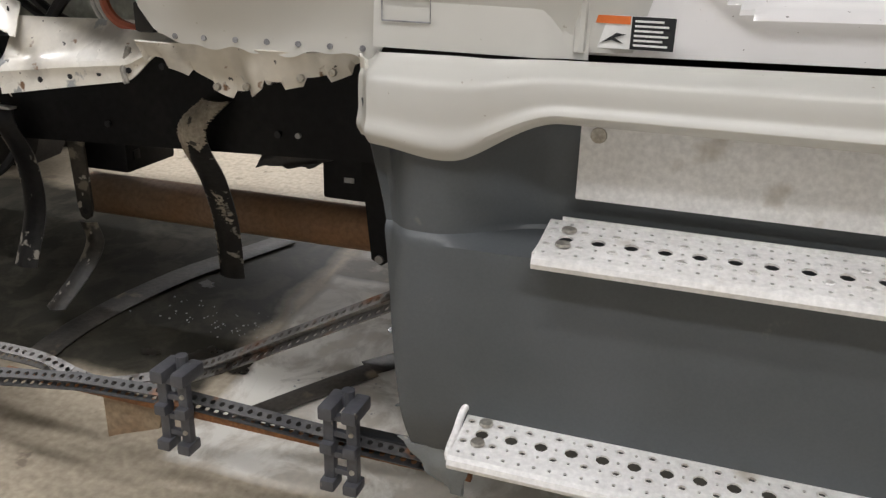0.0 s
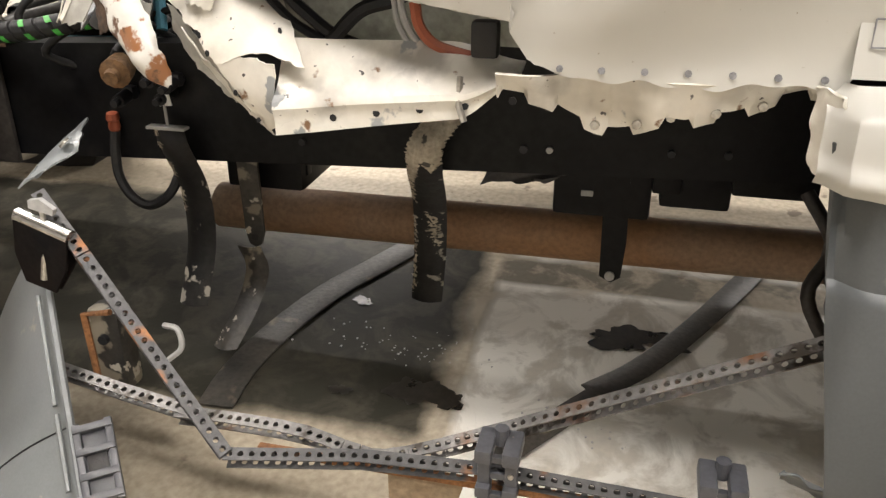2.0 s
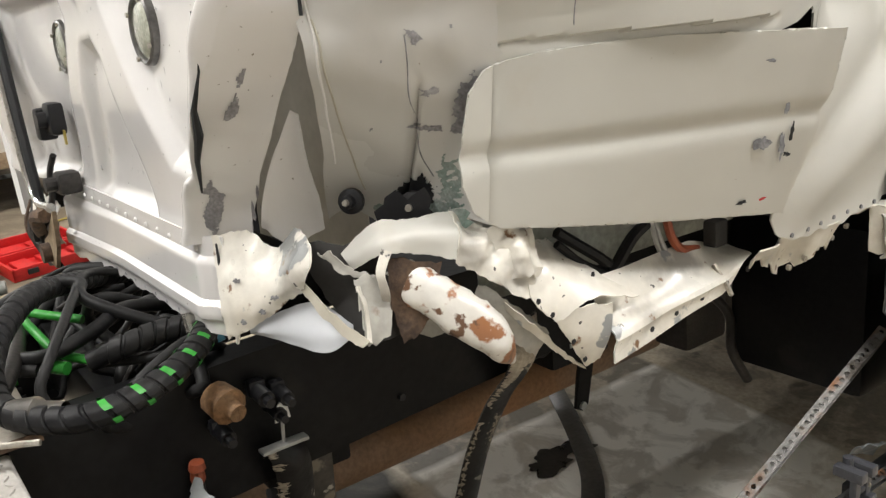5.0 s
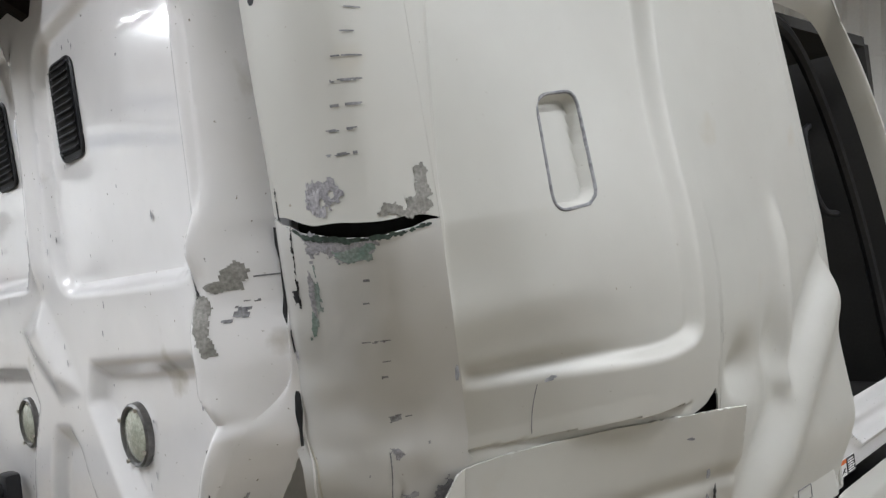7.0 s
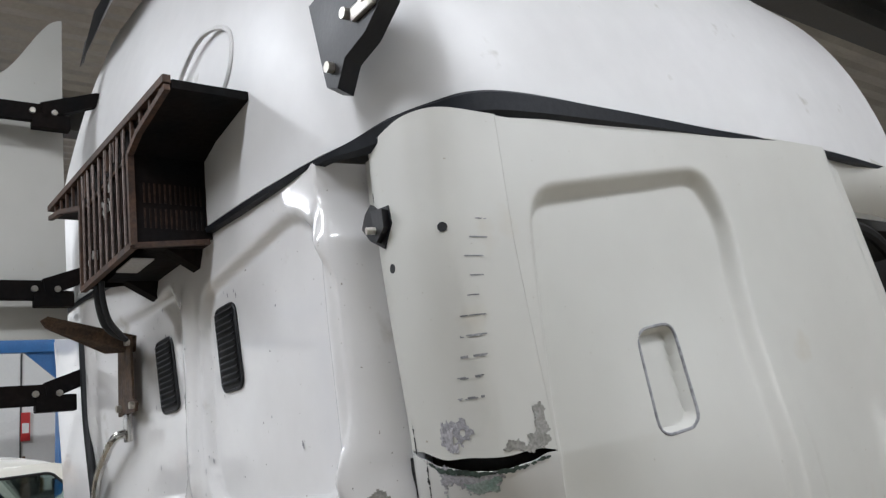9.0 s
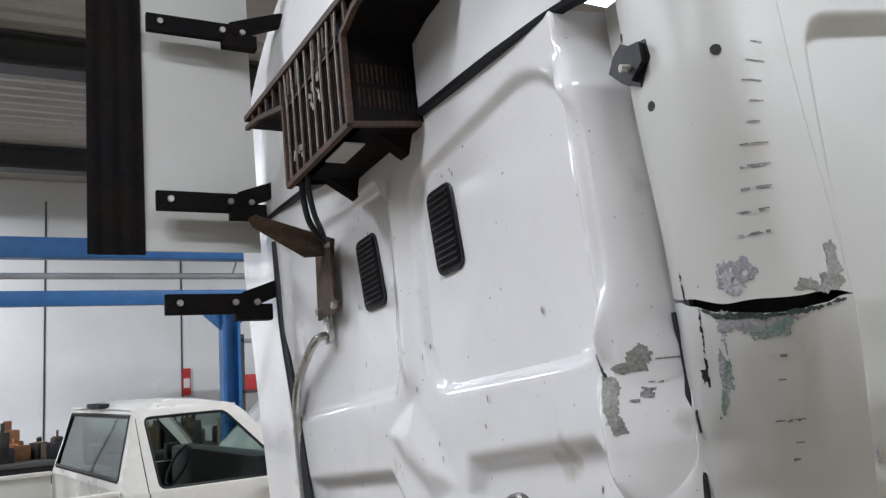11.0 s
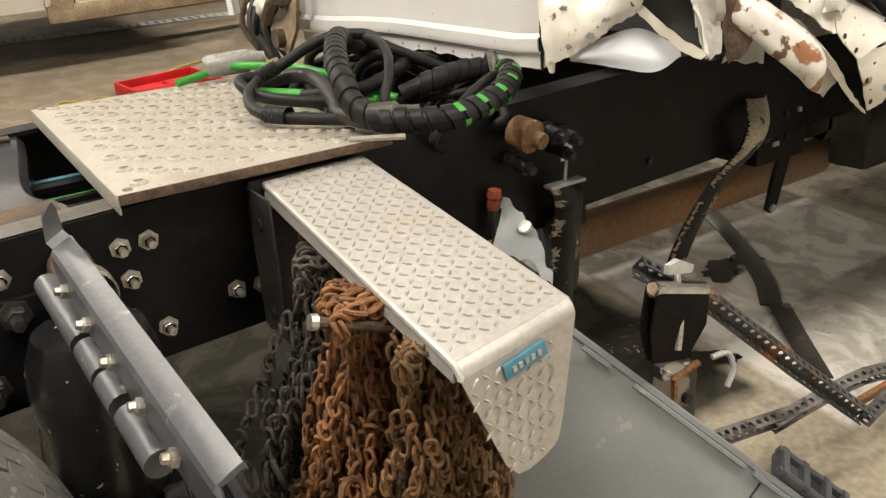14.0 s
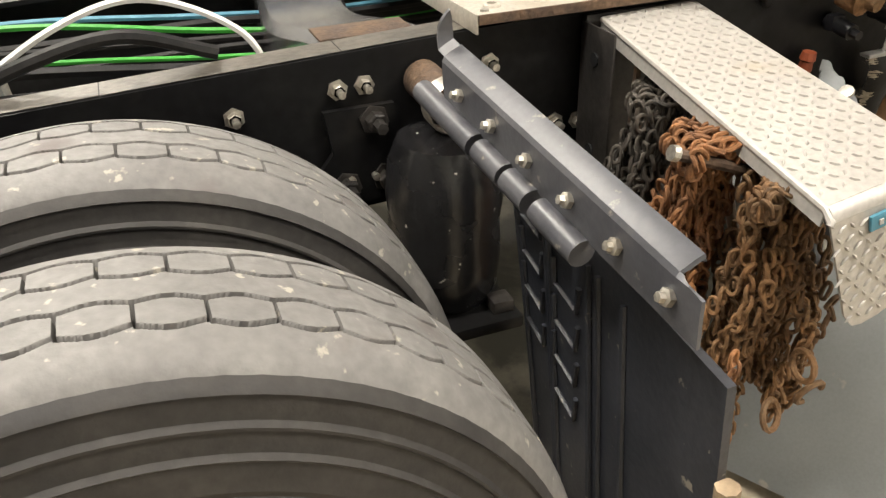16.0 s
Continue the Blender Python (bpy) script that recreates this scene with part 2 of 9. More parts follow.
M_LENS = mk("clear_lamp_lens", (0.34, 0.36, 0.29), (0.47, 0.48, 0.40), rough=0.12, big=30, fine=140, grain=0.2, bump=0.25, coat=0.6)
M_WALL = mk("white_wall_panel", (0.80, 0.80, 0.78), (0.74, 0.74, 0.72), rough=0.32, big=1.2, fine=30, grain=0.02, bump=0.02)
M_CEIL = mk("ceiling_liner", (0.42, 0.40, 0.36), (0.36, 0.34, 0.31), rough=0.5, metal=0.2, big=1.0, fine=30, grain=0.06)
M_GIRDER = mk("dark_girder", (0.045, 0.045, 0.045), (0.06, 0.058, 0.055), rough=0.6, big=3, fine=40)
M_LIGHTGREY = mk("pale_grey_steel", (0.42, 0.42, 0.41), (0.35, 0.35, 0.34), rough=0.45, big=4, fine=60)
M_PICKUP = mk("pickup_white_paint", (0.76, 0.74, 0.68), (0.70, 0.675, 0.60), rough=0.28, big=1.5, fine=20, grain=0.02, bump=0.01, coat=0.3)
M_MUD = mk("rusty_muddy_sill", (0.22, 0.15, 0.09), (0.38, 0.30, 0.20), rough=0.8, big=6, fine=60, grain=0.25, bump=0.15)
M_TIMBER = mk("grimy_strap_steel", (0.02, 0.019, 0.018), (0.06, 0.053, 0.043), rough=0.5, big=8, fine=60, grain=0.3, bump=0.15, spots=[((0.22, 0.195, 0.15), 11, 0.56, 0.04), ((0.45, 0.42, 0.36), 26, 0.62, 0.03)])
M_BAREPAINT = mk("scraped_tan_primer", (0.44, 0.39, 0.31), (0.30, 0.26, 0.20), rough=0.6, big=14, fine=90, grain=0.3, bump=0.12, spots=[((0.05, 0.045, 0.04), 30, 0.62, 0.04)])
M_STRAPB = mk("scuffed_black_paint", (0.012, 0.012, 0.013), (0.025, 0.024, 0.023), rough=0.42, big=8, fine=60, grain=0.2, bump=0.1, spots=[((0.30, 0.28, 0.24), 14, 0.63, 0.03)], spec=0.2)
M_STRAPF = mk("grimy_flat_steel", (0.03, 0.028, 0.025), (0.06, 0.053, 0.043), rough=0.5, big=5, fine=70, grain=0.3, bump=0.15, spots=[((0.2, 0.16, 0.11), 7, 0.62, 0.08)])
M_BAG = mk("black_bag_rubber", (0.007, 0.007, 0.008), (0.013, 0.013, 0.014), rough=0.26, big=8, fine=80, grain=0.2, bump=0.08, spots=[((0.40, 0.38, 0.33), 55, 0.69, 0.03)])
M_CROSS = mk("worn_glossy_grey_steel", (0.13, 0.135, 0.145), (0.20, 0.20, 0.205), rough=0.22, metal=0.7, big=5, fine=60, grain=0.2, bump=0.08, spots=[((0.16, 0.075, 0.035), 9, 0.64, 0.06)])
M_DARKSTEEL = mk("grimy_dark_steel", (0.018, 0.017, 0.017), (0.045, 0.04, 0.036), rough=0.5, metal=0.2, big=8, fine=80, grain=0.3, bump=0.15)


def floor_material():
    m = mk("stained_concrete", (0.50, 0.44, 0.345), (0.37, 0.32, 0.245), rough=0.40, big=0.55, fine=45, grain=0.18, bump=0.08, rvar=0.2, spec=0.04,
           spots=[((0.24, 0.205, 0.155), 0.9, 0.56, 0.14), ((0.58, 0.53, 0.44), 1.7, 0.60, 0.12), ((0.16, 0.135, 0.105), 3.1, 0.66, 0.06), ((0.22, 0.185, 0.145), 9.0, 0.65, 0.05)])
    # ragged oily bay with truck shade painted in, beside floor painted lit and shaded
    nt = m.node_tree
    N, L = nt.nodes.new, nt.links.new
    b = nt.nodes["Principled BSDF"]
    col = b.inputs["Base Color"].links[0].from_socket
    tc = N("ShaderNodeTexCoord")
    wn = N("ShaderNodeTexNoise")
    wn.inputs["Scale"].default_value, wn.inputs["Detail"].default_value = 4.0, 6
    L(tc.outputs["Object"], wn.inputs["Vector"])

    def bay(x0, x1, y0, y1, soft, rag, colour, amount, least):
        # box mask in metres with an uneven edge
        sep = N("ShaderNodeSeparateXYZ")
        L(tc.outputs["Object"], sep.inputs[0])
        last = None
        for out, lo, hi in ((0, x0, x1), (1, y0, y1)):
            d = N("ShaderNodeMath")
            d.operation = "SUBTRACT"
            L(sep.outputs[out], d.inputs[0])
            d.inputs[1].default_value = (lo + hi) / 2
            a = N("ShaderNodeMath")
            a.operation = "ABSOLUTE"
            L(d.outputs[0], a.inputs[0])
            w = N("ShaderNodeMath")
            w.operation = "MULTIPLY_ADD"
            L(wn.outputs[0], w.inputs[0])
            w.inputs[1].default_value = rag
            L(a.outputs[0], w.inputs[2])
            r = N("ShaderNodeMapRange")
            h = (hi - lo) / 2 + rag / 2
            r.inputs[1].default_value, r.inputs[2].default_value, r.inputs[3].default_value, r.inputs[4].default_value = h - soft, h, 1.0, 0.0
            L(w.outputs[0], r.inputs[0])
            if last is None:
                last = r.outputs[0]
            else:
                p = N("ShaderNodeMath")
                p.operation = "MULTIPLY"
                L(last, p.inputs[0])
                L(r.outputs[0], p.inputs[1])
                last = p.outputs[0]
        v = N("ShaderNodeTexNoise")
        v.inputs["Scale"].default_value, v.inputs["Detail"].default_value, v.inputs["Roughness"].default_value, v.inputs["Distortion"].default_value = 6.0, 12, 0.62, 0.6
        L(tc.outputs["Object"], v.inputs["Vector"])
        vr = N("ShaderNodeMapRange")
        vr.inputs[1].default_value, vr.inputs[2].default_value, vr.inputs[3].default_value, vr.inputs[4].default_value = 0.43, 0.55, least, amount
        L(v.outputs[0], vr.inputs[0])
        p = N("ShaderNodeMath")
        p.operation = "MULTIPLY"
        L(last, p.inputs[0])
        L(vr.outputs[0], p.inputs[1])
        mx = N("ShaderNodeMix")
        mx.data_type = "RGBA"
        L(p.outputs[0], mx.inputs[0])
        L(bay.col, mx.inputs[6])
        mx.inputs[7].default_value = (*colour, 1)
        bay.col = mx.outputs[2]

    bay.col = col
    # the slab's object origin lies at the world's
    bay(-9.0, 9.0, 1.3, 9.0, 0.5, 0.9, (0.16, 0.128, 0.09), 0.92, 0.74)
    # oil grime whose colour also carries the shade under the truck
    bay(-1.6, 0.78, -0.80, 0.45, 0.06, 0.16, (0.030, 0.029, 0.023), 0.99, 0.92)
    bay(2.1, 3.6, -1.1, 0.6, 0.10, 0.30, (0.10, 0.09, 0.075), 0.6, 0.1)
    # grey tone painted for the truck's shade across the slab
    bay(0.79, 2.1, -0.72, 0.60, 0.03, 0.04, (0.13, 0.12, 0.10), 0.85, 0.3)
    # pale patches painted where lamp light reaches the slab
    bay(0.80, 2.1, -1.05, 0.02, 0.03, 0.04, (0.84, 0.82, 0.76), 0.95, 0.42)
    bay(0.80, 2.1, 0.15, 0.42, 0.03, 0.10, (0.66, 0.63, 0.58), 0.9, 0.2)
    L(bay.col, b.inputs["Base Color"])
    return m


M_FLOOR = floor_material()
M_OIL = mk("oil_stain", (0.018, 0.016, 0.013), (0.03, 0.026, 0.02), rough=0.3, big=14, fine=60, grain=0.3)
M_GLASS = bpy.data.materials.new("window_glass")
M_GLASS.use_nodes = True
_g = M_GLASS.node_tree.nodes["Principled BSDF"]
_g.inputs["Base Color"].default_value = (0.66, 0.74, 0.71, 1)
_g.inputs["Roughness"].default_value, _g.inputs["Transmission Weight"].default_value, _g.inputs["IOR"].default_value = 0.02, 1.0, 1.12
M_TINT = bpy.data.materials.new("tinted_glass")
M_TINT.use_nodes = True
_g = M_TINT.node_tree.nodes["Principled BSDF"]
_g.inputs["Base Color"].default_value = (0.26, 0.31, 0.285, 1)
_g.inputs["Roughness"].default_value, _g.inputs["Transmission Weight"].default_value, _g.inputs["IOR"].default_value = 0.03, 1.0, 1.2
M_LAMP = bpy.data.materials.new("lamp_diffuser")
M_LAMP.use_nodes = True
_l = M_LAMP.node_tree.nodes["Principled BSDF"]
_l.inputs["Emission Color"].default_value, _l.inputs["Emission Strength"].default_value = (1, 0.95, 0.87, 1), 12.0


def flat(name, c, rough=0.5):
    m = mk(name, c, tuple(v * 0.92 for v in c), rough=rough, big=20, fine=120, grain=0.04, bump=0)
    return m


M_LORANGE, M_LWHITE, M_LBLACK, M_LBLUE, M_LRED = (flat("label_orange", (0.72, 0.17, 0.03)), flat("label_white", (0.8, 0.8, 0.78)),
    flat("label_black", (0.009, 0.010, 0.012), 0.6), flat("label_blue", (0.07, 0.24, 0.34)), flat("label_red", (0.5, 0.03, 0.03)))
M_PURPLE = flat("box_blue", (0.06, 0.07, 0.3))
M_CARD = flat("cardboard", (0.36, 0.25, 0.14), 0.8)

# ---- mesh helpers ----
class Acc:
    """Collects vertices and faces of one mesh."""

    def __init__(self):
        self.v, self.f = [], []

    def add(self, verts, faces):
        k = len(self.v)
        self.v += [tuple(p) for p in verts]
        self.f += [tuple(i + k for i in q) for q in faces]
        return self

    def box(self, a, b, bev=0.0, m=None):
        bm = bmesh.new()
        bmesh.ops.create_cube(bm, size=1)
        for p in bm.verts:
            p.co = Vector([(a[i] + b[i]) / 2 + p.co[i] * (b[i] - a[i]) for i in range(3)])
        if bev:
            bmesh.ops.bevel(bm, geom=bm.edges[:], offset=bev, segments=2, affect="EDGES", profile=0.6)
        if m is not None:
            bm.transform(m)
        bm.verts.index_update()
        self.add([p.co for p in bm.verts], [[p.index for p in q.verts] for q in bm.faces])
        bm.free()
        return self

    def tube(self, pts, r, seg=8, closed=False):
        pts = [Vector(p) for p in pts]
        n = len(pts)
        rs = r if isinstance(r, (list, tuple)) else [r] * n
        ring, up = [], None
        for i, p in enumerate(pts):
            a = pts[i - 1] if i or closed else p
            b = pts[(i + 1) % n] if i < n - 1 or closed else p
            t = (b - a).normalized()
            if up is None:
                up = t.orthogonal().normalized()
            up = (up - t * up.dot(t)).normalized()
            s = t.cross(up)
            ring += [p + rs[i] * (math.cos(2 * math.pi * k / seg) * up + math.sin(2 * math.pi * k / seg) * s) for k in range(seg)]
        faces = []
        for i in range(n if closed else n - 1):
            j = (i + 1) % n
            faces += [(i * seg + k, i * seg + (k + 1) % seg, j * seg + (k + 1) % seg, j * seg + k) for k in range(seg)]
        if not closed:
            faces += [tuple(range(seg))[::-1], tuple((n - 1) * seg + k for k in range(seg))]
        return self.add(ring, faces)

    def cyl(self, p, q, r, seg=12):
        return self.tube([p, q], r, seg)

    def lathe(self, profile, o, axis, seg=24, arc=2 * math.pi):
        """profile: (along, radius) pairs round the axis through o."""
        axis = Vector(axis).normalized()
        u = axis.orthogonal().normalized()
        w = axis.cross(u)
        o = Vector(o)
        vs = [o + axis * a + r * (math.cos(arc * k / seg) * u + math.sin(arc * k / seg) * w) for a, r in profile for k in range(seg)]
        fs = [(i * seg + k, i * seg + (k + 1) % seg, (i + 1) * seg + (k + 1) % seg, (i + 1) * seg + k) for i in range(len(profile) - 1) for k in range(seg)]
        return self.add(vs, fs)

    def prism(self, poly, d):
        """A flat polygon of 3D points, drawn out by the vector d."""
        n, d = len(poly), Vector(d)
        vs = [Vector(p) for p in poly] + [Vector(p) + d for p in poly]
        return self.add(vs, [tuple(range(n))[::-1], tuple(range(n, 2 * n))] + [(i, (i + 1) % n, n + (i + 1) % n, n + i) for i in range(n)])

    def grid(self, P, mask=None):
        nu, nv = P.shape[:2]
        fs = [(i * nv + j, (i + 1) * nv + j, (i + 1) * nv + j + 1, i * nv + j + 1) for i in range(nu - 1) for j in range(nv - 1) if mask is None or mask[i, j]]
        if mask is not None:
            used = sorted({i for q in fs for i in q})
            at = {k: n for n, k in enumerate(used)}
            flatp = P.reshape(-1, 3)
            return self.add([flatp[k] for k in used], [tuple(at[i] for i in q) for q in fs])
        return self.add(P.reshape(-1, 3), fs)

    def mesh(self, name, mat, smooth=True, sharp=35):
        me = bpy.data.meshes.new(name)
        me.from_pydata([tuple(map(float, p)) for p in self.v], [], self.f)
        me.materials.append(mat)
        if smooth:
            me.polygons.foreach_set("use_smooth", [True] * len(me.polygons))
            me.update()
            me.set_sharp_from_angle(angle=radians(sharp))
        return me

    def part(self, name, mat, parent=None, label="", smooth=True, sharp=35, solid=0.0):
        ob = new(name, (self.thick(solid) if solid else self).mesh(name, mat, smooth, sharp))
        ob.parent = parent
        if label:
            ob["label"] = label
        return ob

    def thick(self, w):
        """The open sheet as a closed shell of thickness w."""
        me = bpy.data.meshes.new("sheet")
        me.from_pydata([tuple(map(float, p)) for p in self.v], [], self.f)
        nrm = [q.vector * (w / 2) for q in me.vertex_normals]
        bpy.data.meshes.remove(me)
        n = len(self.v)
        seen = collections.Counter(tuple(sorted(e)) for f in self.f for e in zip(f, f[1:] + f[:1]))
        rim = [(b, a, a + n, b + n) for f in self.f for a, b in zip(f, f[1:] + f[:1]) if seen[tuple(sorted((a, b)))] == 1]
        return Acc().add([Vector(p) + d for p, d in zip(self.v, nrm)] + [Vector(p) - d for p, d in zip(self.v, nrm)], self.f + [tuple(i + n for i in f[::-1]) for f in self.f] + rim)


def thing(name, label, category, m=None, group="", kind=""):
    e = new(name)
    e.empty_display_size = 0.1
    if m is not None:
        e.matrix_world = m
    return tagged(e, label, category, group, kind)


def smooth01(x):
    x = np.clip(x, 0, 1)
    return x * x * (3 - 2 * x)


def curve(pts, n):
    """n points on a smooth line through pts."""
    p = [Vector(q) for q in pts]
    p = [2 * p[0] - p[1]] + p + [2 * p[-1] - p[-2]]
    out = []
    for k in range(n):
        s = k / (n - 1) * (len(p) - 3)
        i = min(int(s), len(p) - 4)
        t = s - i
        a, b, c, d = p[i : i + 4]
        out.append(0.5 * ((2 * b) + (c - a) * t + (2 * a - 5 * b + 4 * c - d) * t * t + (3 * b - a - 3 * c + d) * t ** 3))
    return out


def sd_poly(px, py, poly):
    """Signed distance of points to a polygon: negative inside."""
    d = np.full(np.shape(px), 1e9)
    inside = np.zeros(np.shape(px), bool)
    n = len(poly)
    for i in range(n):
        (ax, ay), (bx, by) = poly[i], poly[(i + 1) % n]
        ex, ey = bx - ax, by - ay
        t = np.clip(((px - ax) * ex + (py - ay) * ey) / (ex * ex + ey * ey), 0, 1)
        d = np.minimum(d, np.hypot(px - ax - t * ex, py - ay - t * ey))
        c = (ay > py) != (by > py)
        with np.errstate(divide="ignore", invalid="ignore"):
            inside ^= c & (px < ex * (py - ay) / (ey if ey else 1e-9) + ax)
    return np.where(inside, -d, d)


def press(px, py, poly, depth, width, rnd=0.03):
    """Depth of a pressed panel with rounded corners and sloping edges."""
    return depth * smooth01((-(sd_poly(px, py, poly)) + rnd * 0.3) / width)


def rounded(poly, r, n=5):
    """The polygon with its corners rounded."""
    out = []
    for i, q in enumerate(poly):
        q = np.array(q, float)
        a, b = np.array(poly[i - 1], float) - q, np.array(poly[(i + 1) % len(poly)], float) - q
        k = min(r, 0.45 * np.linalg.norm(a), 0.45 * np.linalg.norm(b))
        a, b = q + a / np.linalg.norm(a) * k, q + b / np.linalg.norm(b) * k
        out += [tuple((1 - t) ** 2 * a + 2 * t * (1 - t) * q + t * t * b) for t in np.linspace(0, 1, n)]
    return out


def wob(P, scale, amp, seed=0.0):
    """Smooth noise at each point of an array (..., 3)."""
    f = P.reshape(-1, 3)
    return amp * np.array([noise.noise(Vector((p[0] * scale + seed, p[1] * scale, p[2] * scale))) for p in f]).reshape(P.shape[:-1])


def crumple(c, nu, nv, amp, seed, rag=0.012, scale=9):
    """A torn, dented sheet between four corners (in order round it)."""
    a, b, d, e = (np.array(q, float) for q in c)
    nu, nv = 2 * nu, 2 * nv
    u, v = np.meshgrid(np.linspace(0, 1, nu), np.linspace(0, 1, nv), indexing="ij")
    u, v = u[..., None], v[..., None]
    P = a * (1 - u) * (1 - v) + b * u * (1 - v) + d * u * v + e * (1 - u) * v
    n = np.cross(b - a, e - a)
    n = n / np.linalg.norm(n)
    h = wob(P, scale, amp, seed) + wob(P, scale * 2.7, amp * 0.4, seed + 7) + amp * 0.5 * np.abs(np.sin(2.6 * (u[..., 0] * 1.3 + v[..., 0]) + seed))
    h = h + amp * 0.8 * (0.5 - np.abs(wob(P, scale * 0.6, 2.0, seed + 21)))
    P = P + n * h[..., None]
    edge = np.minimum(np.minimum(u, 1 - u), np.minimum(v, 1 - v))[..., 0] < 1e-6
    P = P + np.where(edge[..., None], wob(P, 30, rag, seed + 3)[..., None] * np.array([1, 0.5, 1.0]), 0)
    return Acc().grid(P)


def ring_cells(acc, o, eu, ev, nu, nv, rad, seg=8):
    """A punched plate: square cells of size |eu| x |ev| with a hole each; rad(i, j) is the hole's radius (0: none)."""
    o, eu, ev = Vector(o), Vector(eu), Vector(ev)
    lu, lv = eu.length, ev.length
    for i in range(nu):
        for j in range(nv):
            c = o + eu * (i + 0.5) + ev * (j + 0.5)
            r = rad(i, j)
            if r <= 0:
                acc.add([c - eu / 2 - ev / 2, c + eu / 2 - ev / 2, c + eu / 2 + ev / 2, c - eu / 2 + ev / 2], [(0, 1, 2, 3)])
                continue
            out, inn = [], []
            for k in range(seg):
                a = 2 * math.pi * (k + 0.5) / seg
                ca, sa = math.cos(a), math.sin(a)
                s = 0.5 / max(abs(ca), abs(sa))
                out.append(c + eu * ca * s + ev * sa * s)
                inn.append(c + eu * (r * ca / lu) + ev * (r * sa / lv))
            sq = [c + eu * x / 2 + ev * y / 2 for x, y in ((1, 1), (-1, 1), (-1, -1), (1, -1))]
            acc.add(out + inn, [(k, (k + 1) % seg, seg + (k + 1) % seg, seg + k) for k in range(seg)])
            k0 = {8: [(0, 1, sq[0]), (2, 3, sq[1]), (4, 5, sq[2]), (6, 7, sq[3])]}.get(seg, [])
            for p, q, corner in k0:
                acc.add([out[p], corner, out[q]], [(0, 1, 2)])
    return acc


def bolt_mesh():
    a = Acc()
    a.lathe([(0, 0.026), (0.004, 0.026), (0.004, 0.017), (0.022, 0.017), (0.024, 0.015)], (0, 0, 0), (0, -1, 0), 6)
    a.lathe([(0.022, 0.0095), (0.046, 0.0095), (0.047, 0.0)], (0, 0, 0), (0, -1, 0), 10)
    return a.mesh("bolt", M_BOLT, True, 30)


def place(mesh, name, parent, m, label=""):
    ob = new(name, mesh)
    ob.parent = parent
    ob.matrix_basis = m
    if label:
        ob["label"] = label
    return ob

# ---- the workshop ----
def slab(name, a, b, mat, label, category):
    return tagged(Acc().box(a, b).part(name, mat, None, label, smooth=False), label, category, kind="structure")


RX0, RX1, RY0, RY1, RZ = -8.5, 10.5, -6.5, 11.0, 4.95
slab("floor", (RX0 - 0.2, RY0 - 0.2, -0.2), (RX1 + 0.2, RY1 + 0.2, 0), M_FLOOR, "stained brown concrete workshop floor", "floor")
wall_far = slab("wall_north", (RX0, RY1, 0), (RX1, RY1 + 0.2, RZ), M_WALL, "white panelled workshop wall behind the pickup", "wall")
slab("wall_south", (RX0, RY0 - 0.2, 0), (RX1, RY0, RZ), M_WALL, "plain white workshop wall", "wall")
slab("wall_west", (RX0 - 0.2, RY0, 0), (RX0, RY1, RZ), M_WALL, "plain white workshop wall", "wall")


def wall_ribbed():
    ys = np.arange(RY0, RY1, 0.05)
    h = np.where((np.arange(len(ys)) % 5) == 0, 0.025, 0.0)
    P = np.array([[(RX1 - d, y, z) for z in (0.0, RZ)] for y, d in zip(ys, h)])
    a = Acc().grid(P).box((RX1 + 0.02, RY0, 0), (RX1 + 0.2, RY1, RZ))
    for z in (1.2, 2.4, 3.6):
        a.box((RX1 - 0.045, RY0, z), (RX1 - 0.026, RY1, z + 0.04))
    tagged(a.part("wall_east", M_WALL, None, "", smooth=False), "ribbed white steel workshop wall", "wall", kind="structure")


def ceiling():
    ys = np.arange(RY0, RY1 + 0.06, 0.06)
    h = np.where((np.arange(len(ys)) % 4) < 2, 0.0, 0.035)
    P = np.array([[(x, y, RZ + d) for x in (RX0, RX1)] for y, d in zip(ys, h)])
    a = Acc().grid(P).box((RX0, RY0, RZ + 0.1), (RX1, RY1, RZ + 0.2))
    tagged(a.part("ceiling", M_CEIL, None, "", smooth=False), "ribbed pale metal ceiling liner", "ceiling", kind="structure")
    for y in (-4.6, 0.6, 5.6, 9.2):
        g = Acc().box((RX0, y - 0.13, RZ - 0.30), (RX1, y + 0.13, RZ - 0.27)).box((RX0, y - 0.13, RZ - 0.03), (RX1, y + 0.13, RZ)).box((RX0, y - 0.012, RZ - 0.27), (RX1, y + 0.012, RZ - 0.03))
        tagged(g.part("trim", M_GIRDER, None, "", smooth=False), "dark steel roof girder under the ceiling", "girder", kind="structure")


def lamp_fixtures():
    for lx, ly, ll, lw in LAMPS:
        e = thing("ceiling_lamp", "long white ceiling lamp with a glowing diffuser", "ceiling lamp", pose(lx, ly, 0), "lamps under the ceiling")
        Acc().box((-ll / 2 - 0.05, -0.2, LAMP_Z - 0.02), (ll / 2 + 0.05, 0.2, LAMP_Z + 0.05), 0.01).part("housing", M_LIGHTGREY, e)
        Acc().box((-ll / 2, -0.16, LAMP_Z - 0.04), (ll / 2, 0.16, LAMP_Z - 0.021), 0.004).part("diffuser", M_LAMP, e)
        for s in (-1, 1):
            Acc().cyl((s * ll * 0.4, 0, LAMP_Z + 0.04), (s * ll * 0.4, 0, RZ), 0.008, 6).part("hanger", M_LIGHTGREY, e)


